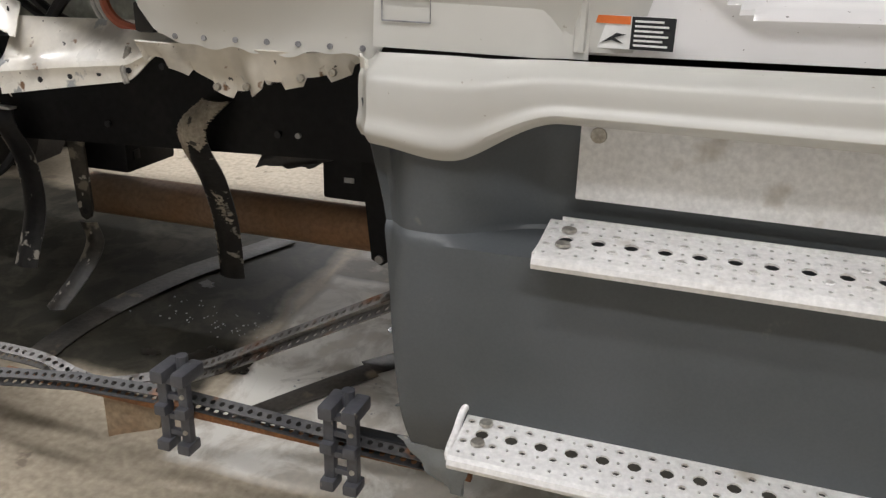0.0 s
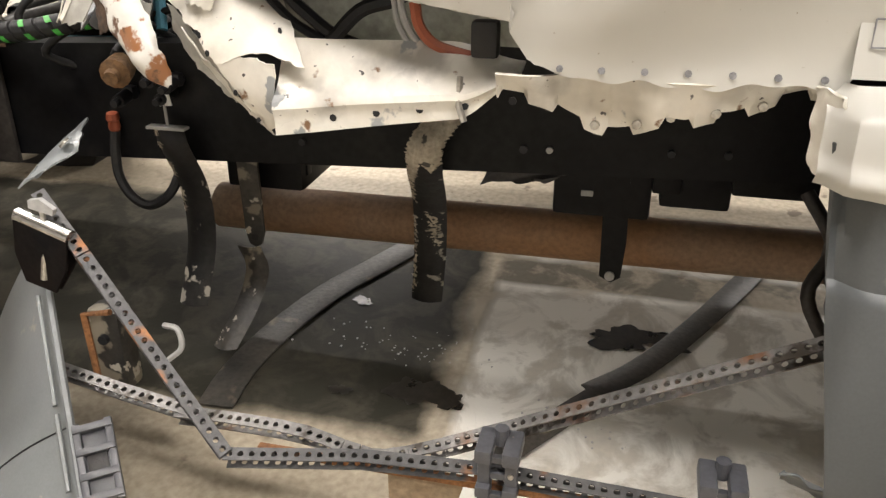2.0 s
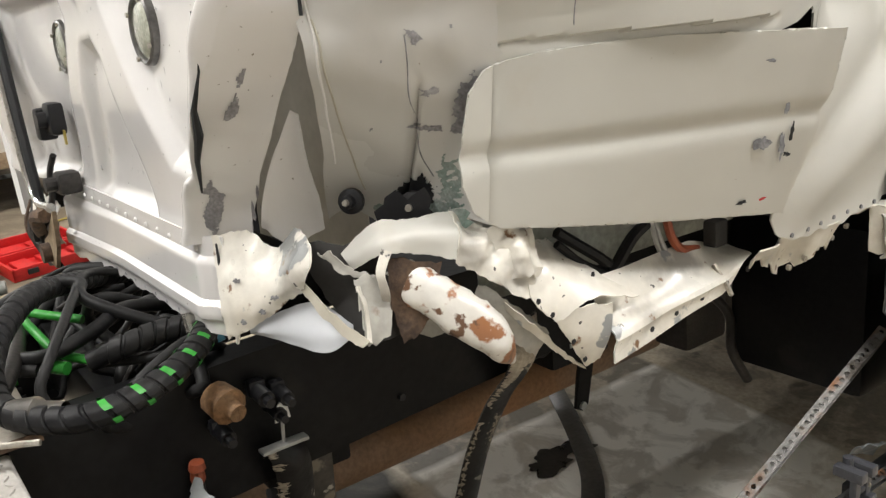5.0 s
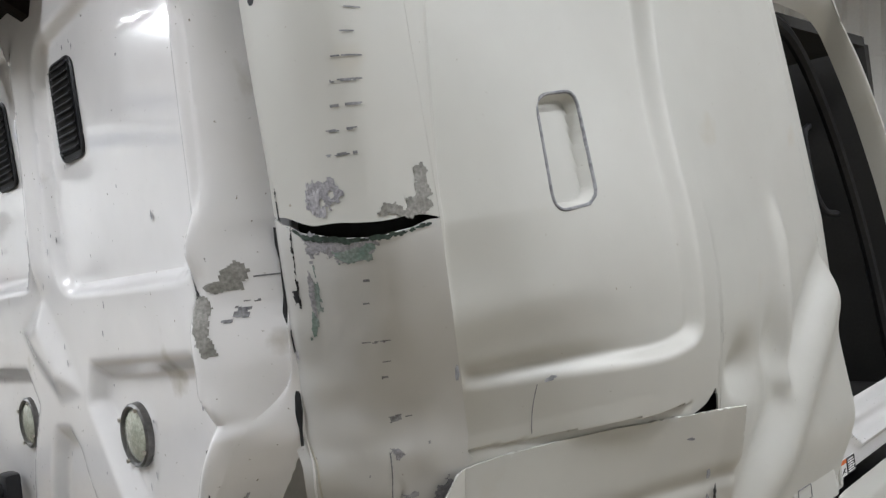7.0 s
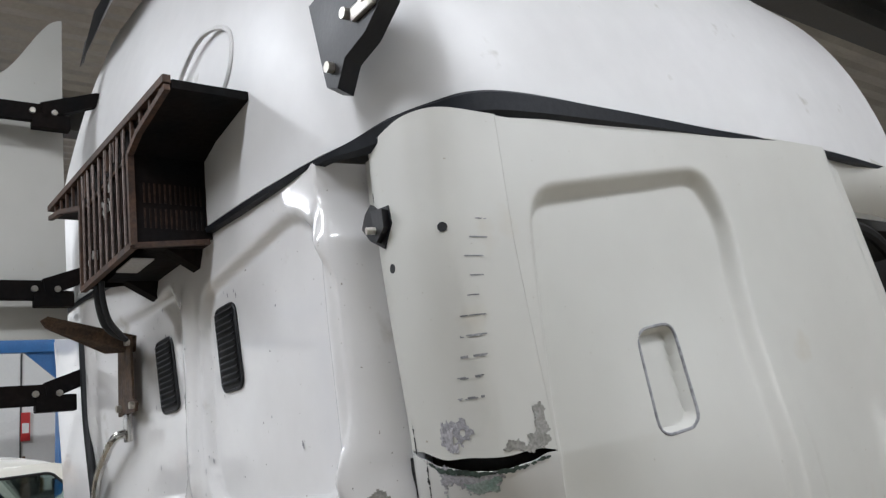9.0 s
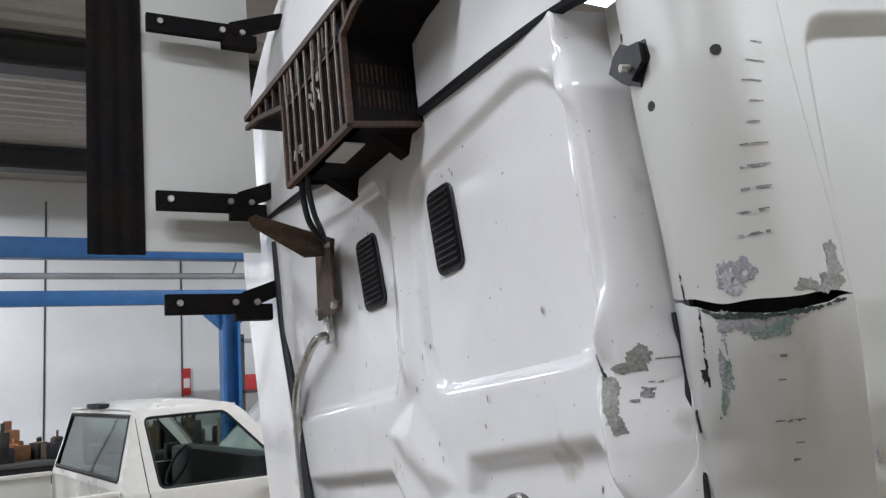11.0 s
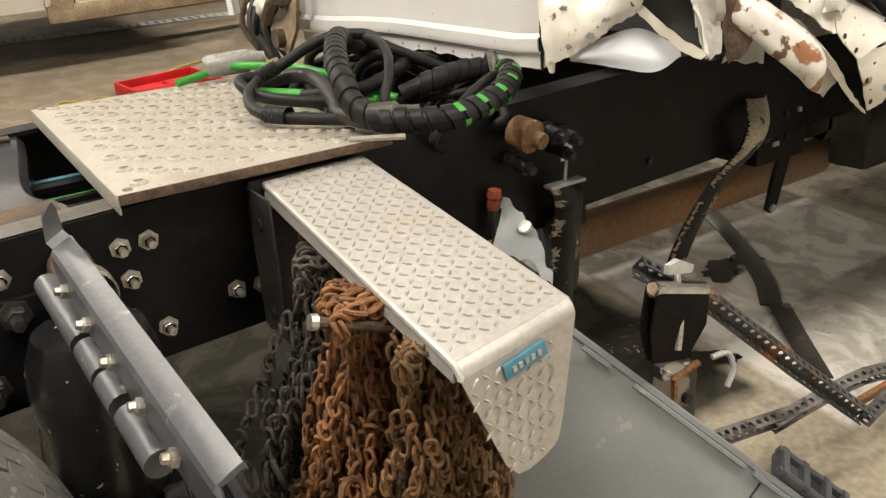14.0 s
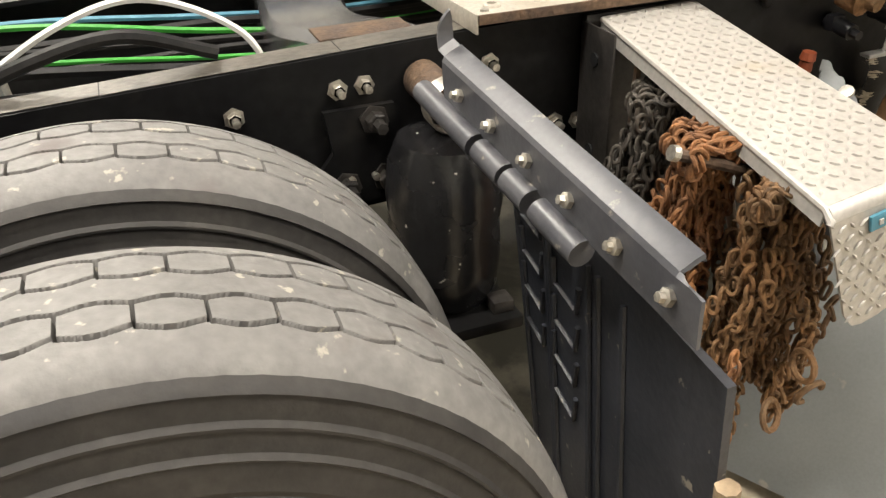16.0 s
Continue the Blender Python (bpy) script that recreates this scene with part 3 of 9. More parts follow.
def wall_seams():
    for x in (-2.75, -0.38, 1.5, 3.6):
        tagged(Acc().box((x - 0.012, RY1 - 0.012, 0), (x + 0.012, RY1 - 0.002, RZ - 0.3)).part("trim", M_GIRDER, None, "", smooth=False),
               "dark vertical joint strip on the white wall", "joint strip", kind="structure")


def floor_drain():
    e = thing("floor_drain", "long slotted steel drain grate set in concrete", "drain", pose(0.2, 5.42, 0, 0, 0, 1.0), kind="structure")
    a = Acc()
    n = 96
    for i in range(n):
        x = -3.2 + i * 0.075
        a.box((x, -0.07, 0.003), (x + 0.035, -0.045, 0.01)).box((x, 0.045, 0.003), (x + 0.035, 0.07, 0.01)).box((x, -0.01, 0.003), (x + 0.035, 0.01, 0.01)).box((x + 0.035, -0.07, 0.003), (x + 0.075, 0.07, 0.01))
    a.part("grate", M_LIGHTGREY, e, smooth=False)
    Acc().box((-3.2, -0.06, 0.001), (4.0, 0.06, 0.0028)).part("channel", M_GROOVE, e, smooth=False)


def oil_spot(x, y, r, seed, name="oil_stain", mat=None, z=0.0035, flat=0.8, label="dark oil stain on the concrete floor"):
    rnd = random.Random(seed)
    n = 40
    ph = [rnd.uniform(0, 6.28) for _ in range(4)]
    ring = []
    for k in range(n):
        a = 2 * math.pi * k / n
        q = r * (1 + 0.22 * math.sin(2 * a + ph[0]) + 0.15 * math.sin(5 * a + ph[1]) + 0.09 * math.sin(11 * a + ph[2]) + rnd.uniform(-0.06, 0.06))
        ring.append((x + q * math.cos(a), y + flat * q * math.sin(a), z))
    a = Acc().add([(x, y, z)] + ring, [(0, 1 + k, 1 + (k + 1) % n) for k in range(n)])
    tagged(a.part(name, mat or M_OIL, None, "", smooth=False), label, "stain", kind="structure")


def vehicle_lift():
    e = thing("vehicle_lift", "blue steel two-post vehicle lift frame", "vehicle lift", pose(0, 6.55, 0))
    a = Acc().box((1.02, -0.09, 0), (1.05, 0.09, 2.72)).box((1.05, 0.06, 0), (1.17, 0.09, 2.72)).box((1.17, -0.09, 0), (1.20, 0.09, 2.72))
    a.part("column", M_BLUE, e, smooth=False)
    Acc().box((0.82, -0.25, 0), (1.4, 0.25, 0.02)).part("base_plate", M_BLUE, e, smooth=False)
    Acc().box((-4.2, -0.07, 2.72), (1.5, 0.07, 2.86), 0.006).part("lower_beam", M_BLUE, e)
    Acc().box((-4.2, 0.25, 3.22), (2.6, 0.45, 3.42), 0.006).part("upper_beam", M_BLUE, e)
    Acc().prism([(0.72, -0.02, 2.72), (1.02, -0.02, 2.72), (1.02, -0.02, 2.45)], (0, 0.04, 0)).part("gusset", M_BLUE, e, smooth=False)
    Acc().prism([(1.5, -0.02, 2.72), (1.2, -0.02, 2.72), (1.2, -0.02, 2.5)], (0, 0.04, 0)).part("gusset", M_BLUE, e, smooth=False)
    for x in (-4.1, -4.0):
        Acc().box((x, -0.09, 0), (x + 0.03, 0.09, 2.72)).part("column", M_BLUE, e, smooth=False)
    Acc().box((2.3, 0.25, 0), (2.45, 0.45, 3.22)).part("column", M_BLUE, e, smooth=False)
    Acc().cyl((-4.2, 0.6, 3.08), (2.6, 0.6, 3.08), 0.035, 10).part("conduit", M_LIGHTGREY, e)
    Acc().cyl((1.3, 0.6, 3.08), (1.3, 0.35, 3.25), 0.012, 6).part("conduit_clip", M_LIGHTGREY, e)


def shelf_rack():
    e = thing("shelf_rack", "dark steel shelving rack loaded with boxes", "shelf rack", pose(1.95, 9.3, 0))
    for x in (0, 1.5):
        for y in (0, 0.5):
            Acc().box((x, y, 0), (x + 0.05, y + 0.05, 2.55)).part("post", M_GIRDER, e, smooth=False)
    for k, z in enumerate((0.5, 1.15, 1.75, 2.45)):
        Acc().box((-0.02, 0, z), (1.57, 0.55, z + 0.04)).part("shelf", M_LIGHTGREY if k % 2 else M_GIRDER, e, smooth=False)
    rnd = random.Random(4)
    for z in (0.54, 1.19, 1.79):
        x = 0.1
        while x < 1.35:
            w = rnd.uniform(0.12, 0.3)
            hgt = rnd.uniform(0.12, 0.34)
            mt = rnd.choice([M_PURPLE, M_CARD, M_LRED, M_LIGHTGREY, M_CARD, M_GIRDER])
            o = Acc().box((0, 0, 0), (w * 0.9, 0.35, hgt), 0.006).part("storage_box", mt)
            o.matrix_world = pose(1.95 + x, 9.38, z)
            tagged(o, {"box_blue": "blue storage box on the steel shelf", "cardboard": "brown cardboard box on the steel shelf", "label_red": "red box on the steel shelf"}.get(mt.name, "grey metal box on the steel shelf"), "box", "boxes on the rack")
            x += w
    g = thing("hazard_post", "black and yellow striped protective post", "bollard", pose(1.72, 8.9, 0))
    Acc().cyl((0, 0, 0), (0, 0, 1.9), 0.05, 14).part("post", M_LBLACK, g)
    for k in range(9):
        Acc().lathe([(0, 0.0515), (0.1, 0.0515)], (0, 0, 0.1 + k * 0.2), (0, 0, 1), 14).part("stripe", M_YELLOW, g)
    s = Acc().box((1.50, RY1 - 0.03, 1.75), (1.62, RY1 - 0.01, 2.15)).part("wall_sign", M_LRED)
    tagged(s, "small red and white sign on the wall", "sign")
    Acc().box((1.515, RY1 - 0.034, 1.86), (1.605, RY1 - 0.031, 2.0)).part("white_panel", M_LWHITE, s)


def workbench():
    e = thing("workbench", "cluttered dark workbench along the wall", "workbench", pose(-4.4, 9.6, 0))
    L = 6.4
    Acc().box((0, 0, 1.02), (L, 0.9, 1.08), 0.008).part("top", M_GIRDER, e)
    Acc().box((0.05, 0.03, 0.80), (L - 0.05, 0.06, 1.02)).part("apron", M_LBLACK, e, smooth=False)
    for x in (0.1, 2.1, 4.2, L - 0.16):
        for y in (0.08, 0.8):
            Acc().box((x, y, 0), (x + 0.06, y + 0.06, 1.02)).part("leg", M_GIRDER, e, smooth=False)
    Acc().box((0.1, 0.1, 0.3), (L - 0.1, 0.85, 0.34)).part("shelf", M_GIRDER, e, smooth=False)
    rnd = random.Random(9)
    for k in range(72):
        x, y = (rnd.uniform(-1.7, 1.9) if k % 3 else rnd.uniform(-4.3, -1.7)), rnd.uniform(9.75, 10.3)
        r, hh = rnd.uniform(0.05, 0.14), rnd.uniform(0.08, 0.4)
        a = Acc()
        if k % 3 == 0:
            a.lathe([(0, r), (hh * 0.8, r), (hh, r * 0.4), (hh * 1.2, r * 0.35), (hh * 1.2, 0)], (0, 0, 0), (0, 0, 1), 12)
        else:
            a.box((-r, -r, 0), (r, r, hh), 0.008).box((-r * 0.3, -r * 0.3, hh - 0.01), (r * 0.4, r * 0.2, hh * 1.3), 0.005)
        o = a.part("machine_part", rnd.choice([M_RUST, M_DARKSTEEL, M_RUSTD, M_CARD, M_LBLACK, M_RUSTM, M_DARKSTEEL, M_YELLOW if k % 5 == 0 else M_LBLACK]))
        o.matrix_world = pose(x, y, 1.08, 0, 0, rnd.uniform(0, 90))
        tagged(o, "greasy rusty machine part on the workbench", "machine part", "parts on the workbench")


wall_ribbed()
ceiling()
lamp_fixtures()
wall_seams()
floor_drain()
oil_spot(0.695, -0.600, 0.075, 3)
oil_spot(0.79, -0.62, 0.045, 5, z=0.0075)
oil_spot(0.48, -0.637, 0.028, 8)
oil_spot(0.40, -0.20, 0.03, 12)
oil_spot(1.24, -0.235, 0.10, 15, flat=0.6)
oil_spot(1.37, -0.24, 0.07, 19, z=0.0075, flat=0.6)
vehicle_lift()
shelf_rack()
workbench()


# ---- the pickup on the far side ----
def pickup():
    e = thing("pickup_truck", "old white pickup truck with a rusty lower sill", "pickup truck", pose(-0.20, 4.2, 0, 0, 0, 8))
    W = 2.2

    def side(xs, z0f, z1f, y0, bulge, name, mat, sgn=1):
        zs = np.linspace(0, 1, 16)
        P = np.zeros((len(xs), 16, 3))
        for i, x in enumerate(xs):
            z = z0f(x) + (z1f(x) - z0f(x)) * zs
            P[i, :, 0], P[i, :, 2] = x, z
            P[i, :, 1] = y0 - sgn * (bulge * np.sin(np.pi * np.clip((z - 0.45) / 0.85, 0, 1)) ** 0.6 + 0.012 * np.exp(-((z - 0.66) / 0.02) ** 2))
        return Acc().grid(P).part(name, mat, e, solid=0.006)

    for s, y0 in ((1, 0.03), (-1, W - 0.03)):
        side(np.linspace(-2.25, -0.045, 30), lambda x: 0.42, lambda x: 1.22, y0, 0.035, "bed_side", M_PICKUP, s)
        Acc().box((-2.25, y0 - 0.03 if s > 0 else y0 - 0.04, 1.2), (-0.045, y0 + 0.05 if s > 0 else y0 + 0.03, 1.235), 0.012).part("bed_rail", M_PICKUP, e)
        side(np.linspace(-0.035, 0.15, 6), lambda x: 0.44, lambda x: 1.2, y0, 0.035, "cab_corner", M_PICKUP, s)
        door = side(np.linspace(0.162, 1.24, 20), lambda x: 0.42, lambda x: 1.2, y0, 0.035, "door", M_PICKUP, s)
        side(np.linspace(1.25, 2.75, 24), lambda x: 0.45, lambda x: 1.17 - 0.06 * (x - 1.25), y0, 0.035, "fender", M_PICKUP, s)
        yo = y0 - s * 0.05
        Acc().box((0.22, yo - 0.012, 0.985), (0.40, yo + 0.012, 1.06), 0.008).part("handle", M_BLKPLASTIC, door, "black recessed door handle")
        Acc().cyl((0.25, yo + s * 0.006, 0.91), (0.25, yo - s * 0.012, 0.91), 0.012, 10).part("lock", M_BOLT, door)
        Acc().box((-0.03, y0 - 0.015, 0.32), (1.24, y0 + 0.03, 0.44), 0.015).part("sill", M_MUD, e, "rusty muddy rocker panel")
        Acc().box((0.0, y0 - s * 0.004 - 0.012, 0.40), (0.15, y0 - s * 0.004 + 0.012, 0.56), 0.01).part("rust_patch", M_MUD, e)
        Acc().box((0.9, yo - 0.006, 0.70), (1.24, yo + 0.012, 0.735), 0.005).part("side_trim", M_BLKPLASTIC, e)
        # upper cab side: one pressed sheet round the window opening
        yb, yt = y0, y0 + s * 0.17

        def q(x, z, off=0.0):
            return (x, yb + (yt - yb) * ((z - 1.2) / 0.56 + 0.35 * max(0, z - 1.68)) + s * off, z)

        rim = rounded([(-0.035, 1.19), (0.075, 1.715), (0.13, 1.775), (0.80, 1.782), (0.90, 1.73), (1.36, 1.19)], 0.05)
        hole = rounded([(0.235, 1.215), (0.165, 1.705), (0.765, 1.715), (1.235, 1.215)], 0.045)
        gx, gz = np.meshgrid(np.linspace(-0.06, 1.38, 110), np.linspace(1.18, 1.79, 60), indexing="ij")
        sd = np.maximum(sd_poly(gx, gz, rim), -sd_poly(gx, gz, hole))
        du, dv = np.gradient(sd, 1.44 / 109, 0.61 / 59)
        px, pz = np.where(sd > 0, gx - sd * du, gx), np.where(sd > 0, gz - sd * dv, gz)
        far = sd > 0.016
        P = np.array([[q(px[i, j], pz[i, j]) for j in range(60)] for i in range(110)])
        Acc().grid(P, ~(far[:-1, :-1] | far[1:, 1:] | far[1:, :-1] | far[:-1, 1:])).part("cab_side", M_PICKUP, e, "white upper cab side", solid=0.02)
        glass = Acc().add([q(*p, 0.010) for p in hole], [tuple(range(len(hole)))]).part("side_window", M_GLASS, e, "clear side window glass", smooth=False, solid=0.004)
        glass.visible_shadow = False
        Acc().tube([q(*p, -0.004) for p in hole], 0.011, 8, True).part("window_seal", M_RUBBER, e)
        Acc().tube([q(0.152, 1.20, -0.011), q(0.125, 1.45, -0.011), q(0.10, 1.74, -0.011)], 0.0035, 6).part("door_gap", M_LBLACK, e)
        Acc().box((1.02, y0 - s * 0.18 - 0.05, 1.18), (1.16, y0 - s * 0.18 + 0.05, 1.36), 0.02).part("mirror", M_BLKPLASTIC, e)
        Acc().cyl((1.08, y0 - s * 0.15, 1.22), (1.1, y0 + s * 0.02, 1.21), 0.012, 8).part("mirror_arm", M_BLKPLASTIC, e)
    # cab back with its window, roof, floor
    yl, yr = 0.10, W - 0.10

    def back(y, z):
        return (-0.035 + 0.13 * max(0, z - 1.2) / 0.52, y, z)

    Acc().add([back(0.0, 0.44), back(W, 0.44), back(W, 1.22), back(0.0, 1.22)], [(0, 1, 2, 3)]).part("cab_back", M_PICKUP, e, solid=0.008)
    win = [(0.15, 1.285), (W - 0.12, 1.285), (W - 0.22, 1.72), (0.24, 1.72)]
    out = [(0.02, 1.22), (W - 0.02, 1.22), (W - 0.19, 1.775), (0.19, 1.775)]
    Acc().add([back(*p) for p in out] + [back(*p) for p in win], [(i, (i + 1) % 4, 4 + (i + 1) % 4, 4 + i) for i in range(4)]).part("rear_frame", M_PICKUP, e, smooth=False, solid=0.02)
    rw = Acc().add([back(*p) for p in win], [(0, 1, 2, 3)]).part("rear_window", M_TINT, e, "tinted rear window glass", smooth=False, solid=0.004)
    rw.visible_shadow = False
    Acc().tube([back(*p) for p in win] + [back(*win[0])], 0.020, 6).part("window_seal", M_RUBBER, e)
    P = np.zeros((14, 14, 3))
    for i, x in enumerate(np.linspace(0.085, 0.87, 14)):
        for j, t in enumerate(np.linspace(0, 1, 14)):
            y = 0.205 + (W - 0.41) * t
            P[i, j] = (x, y, 1.762 + 0.06 * (1 - abs(2 * t - 1) ** 3) * (1 - abs((x - 0.47) / 0.40) ** 4))
    Acc().grid(P).part("roof", M_PICKUP, e, solid=0.01)
    Acc().box((0.04, W / 2 - 0.2, 1.775), (0.12, W / 2 + 0.2, 1.815), 0.01).part("stop_lamp", M_LBLACK, e)
    wsh = Acc().add([(0.85, 0.2, 1.75), (0.85, W - 0.2, 1.75), (1.3, W - 0.08, 1.2), (1.3, 0.08, 1.2)], [(0, 1, 2, 3)]).part("windscreen", M_GLASS, e, smooth=False, solid=0.004)
    wsh.visible_shadow = False
    P = np.zeros((16, 16, 3))
    for i, x in enumerate(np.linspace(1.28, 2.75, 16)):
        for j, t in enumerate(np.linspace(0, 1, 16)):
            P[i, j] = (1.36 + 0.70 * (x - 1.28), 0.10 + (W - 0.2) * t, 1.20 + 0.66 * (x - 1.28) + 0.05 * (1 - abs(2 * t - 1) ** 3))
    Acc().grid(P).part("raised_bonnet", M_PICKUP, e, solid=0.01)
    Acc().box((2.72, 0.05, 0.45), (2.85, W - 0.05, 1.08), 0.03).part("grille", M_BLKPLASTIC, e)
    Acc().box((-2.2, 0.08, 0.62), (-0.05, W - 0.08, 0.66)).part("bed_floor", M_LIGHTGREY, e, smooth=False)
    Acc().box((-2.27, 0.05, 0.45), (-2.23, W - 0.05, 1.2), 0.008).part("tailgate", M_PICKUP, e)
    Acc().box((-2.2, 0.5, 0.35), (2.7, 0.62, 0.47), 0.01).part("chassis_rail", M_BLACK, e)
    Acc().box((-2.2, W - 0.62, 0.35), (2.7, W - 0.5, 0.47), 0.01).part("chassis_rail", M_BLACK, e)
    Acc().box((-0.02, 0.06, 0.44), (1.3, W - 0.06, 0.5)).part("cab_floor", M_CHAR, e, smooth=False)
    Acc().box((0.98, 0.12, 0.95), (1.24, W - 0.12, 1.36), 0.05).box((1.15, 0.14, 0.95), (1.42, W - 0.14, 1.22), 0.04).part("dashboard", M_CHAR, e, "dark dashboard")
    Acc().box((0.05, W - 0.10, 0.5), (1.25, W - 0.07, 1.21)).part("inner_door_panel", M_CHAR, e, smooth=False)
    Acc().box((0.10, 0.2, 1.735), (0.82, W - 0.2, 1.75)).part("headliner", M_SEAT, e, smooth=False)
    Acc().lathe([(0.0, 0.19), (0.012, 0.2), (0.024, 0.19), (0.012, 0.178), (0.0, 0.19)], (0.92, W - 0.55, 1.2), (-0.85, 0, 0.5), 24).part("steering_wheel", M_BLKPLASTIC, e)
    for y in (0.42, W - 0.72):
        Acc().box((0.14, y, 1.28), (0.24, y + 0.26, 1.47), 0.04).part("headrest", M_CHAR, e)
    for y in (0.18, 1.02):
        Acc().box((0.12, y, 0.5), (0.62, y + 0.68, 0.82), 0.05).part("seat", M_SEAT, e)
        Acc().box((0.08, y, 0.8), (0.26, y + 0.68, 1.3), 0.05).part("backrest", M_SEAT, e)
    for x in (-1.35, 1.95):
        for y, s in ((0.02, 1), (W - 0.26, -1)):
            t = Acc().lathe([(0, 0.22), (0, 0.31), (0.03, 0.355), (0.21, 0.355), (0.24, 0.31), (0.24, 0.22)], (x, y, 0.355), (0, 1, 0), 28).part("wheel", M_SIDEW, e, "black tyre on a steel rim")
            Acc().lathe([(0.05, 0.22), (0.05, 0.06), (0.02, 0.05), (0.02, 0)], (x, y + (0 if s > 0 else 0.14), 0.355), (0, 1, 0), 20).part("rim", M_LIGHTGREY, t)


pickup()


def tool_case():
    e = thing("tool_case", "open red plastic tool case lying on concrete", "tool case", pose(0.27, 3.2, 0.012, 0, 0, 12))
    for k, (y0, y1) in enumerate(((-0.31, -0.01), (0.01, 0.31))):
        a = Acc().box((-0.27, y0, -0.01), (0.27, y1, 0.012), 0.006)
        for x0, x1, ya, yb in ((-0.27, 0.27, y0, y0 + 0.02), (-0.27, 0.27, y1 - 0.02, y1), (-0.27, -0.25, y0, y1), (0.25, 0.27, y0, y1)):
            a.box((x0, ya, 0.0), (x1, yb, 0.065), 0.006)
        half = a.part("lid" if k else "tray", M_REDCASE, e)
        b = Acc()
        if not k:
            for x, w in ((-0.2, 0.1), (-0.05, 0.16), (0.14, 0.08)):
                b.box((x, y0 + 0.05, 0.012), (x + w, y1 - 0.05, 0.035), 0.01)
        else:
            for x, w in ((-0.22, 0.2), (0.02, 0.2)):
                b.box((x, y0 + 0.06, 0.012), (x + w, y1 - 0.06, 0.028), 0.008)
        b.part("insert", M_REDCASE, half)
    for x in (-0.16, 0.16):
        Acc().box((x - 0.03, -0.325, 0.02), (x + 0.03, -0.308, 0.05), 0.004).part("latch", M_LBLACK, e)


def extension_cord():
    rnd = random.Random(6)
    pts = [(-1.05, 2.9, 0.012), (-0.8, 2.86, 0.012), (-0.5, 2.98, 0.012)]
    for k in range(60):
        a = k * 0.42
        pts.append((-0.27 + (0.24 + 0.06 * math.sin(k * 0.31)) * math.cos(a), 3.02 + (0.21 + 0.05 * math.cos(k * 0.23)) * math.sin(a), 0.012 + 0.0012 * k * (0.5 + rnd.random() * 0.5)))
    pts += [(0.1, 3.3, 0.012), (0.3, 3.7, 0.012), (0.75, 3.9, 0.012), (1.1, 3.5, 0.012), (1.25, 3.1, 0.012)]
    o = Acc().tube(curve(pts, 520), 0.0075, 6).part("extension_cord", M_YELLOW)
    tagged(o, "coiled yellow extension cord on concrete floor", "cord")


tool_case()
extension_cord()
o = Acc().lathe([(0, 0.0), (0, 0.07), (0.09, 0.07), (0.09, 0.06), (0.02, 0.055), (0.02, 0)], (0.58, 2.72, 0.0), (0, 0, 1), 24).part("steel_cup", M_CHROME)
tagged(o, "shiny round steel fitting standing on concrete", "fitting")

# ---- the wrecked truck: it leans to its left; all its parts are in its own axes ----
LEAN = pose(0, 0, 0, -5.863)
YC = -0.16  # its middle
TRUCK = thing("semi_truck", "wrecked white semi truck with a torn sleeper cab corner", "truck", LEAN)

PANEL_UR = rounded([(-0.20, 2.44), (-0.80, 2.515), (-0.955, 2.36), (-0.96, 1.99), (-0.89, 1.862), (-0.235, 1.862), (-0.18, 2.0)], 0.09)
PANEL_UL = [(0.80, 2.47), (0.02, 2.49), (-0.045, 2.41), (-0.02, 1.96), (0.02, 1.89), (0.80, 1.87)]
PANEL_LR = [(-0.36, 1.70), (-0.85, 1.72), (-0.955, 1.60), (-0.735, 1.27), (-0.575, 1.285), (-0.33, 1.61)]
PANEL_LL = [(0.66, 1.67), (0.09, 1.68), (0.015, 1.59), (0.24, 1.20), (0.36, 1.16), (0.70, 1.16)]
ARCH = [(-0.06, 1.49), (-0.105, 1.54), (-0.20, 1.545), (-0.255, 1.50), (-0.42, 1.14), (0.12, 1.13)]
STAR = [(-0.10, 1.86), (0.09, 1.78), (0.0, 1.69), (-0.16, 1.60), (-0.30, 1.63), (-0.22, 1.75)]


def back_x(y, z):
    """Depth of the cab's back wall (its outer side looks to -x)."""
    x = -0.055 * smooth01((y - 0.25) / 0.6) - 0.020 * smooth01((z - 1.20) / 0.25)
    step = np.interp(z, [1.15, 1.244, 1.404, 1.46, 1.578, 1.70, 1.80, 1.95, 2.40, 2.52], [-0.66, -0.70, -0.862, -0.89, -0.935, -0.94, -0.930, -0.948, -0.942, -0.90])
    wide = np.interp(z, [1.15, 1.55, 1.75, 1.9, 2.0], [0.055, 0.05, 0.07, 0.055, 0.045])
    x = x + np.interp(z, [1.15, 1.75, 1.95], [0.085, 0.13, 0.17]) * smooth01((step - y) / wide)
    x = x + 0.16 * np.clip((step - 0.010 - y) / 0.050, 0, 1) ** 1.3 * smooth01((z - 1.87) / 0.10) * smooth01((2.52 - z) / 0.08)
    x = x + press(y, z, PANEL_UR, 0.022, 0.030) + press(y, z, PANEL_UL, 0.022, 0.030)
    x = x + press(y, z, PANEL_LR, 0.034, 0.05) + press(y, z, PANEL_LL, 0.032, 0.05) + press(y, z, ARCH, 0.028, 0.06)
    x = x - press(y, z, STAR, 0.02, 0.09)
    x = x - 0.018 * np.exp(-((y + 0.10) / 0.035) ** 2) * smooth01((z - 1.85) / 0.1) * smooth01((2.5 - z) / 0.1)
    x = x - 0.006 * smooth01((1.19 - z) / 0.05)
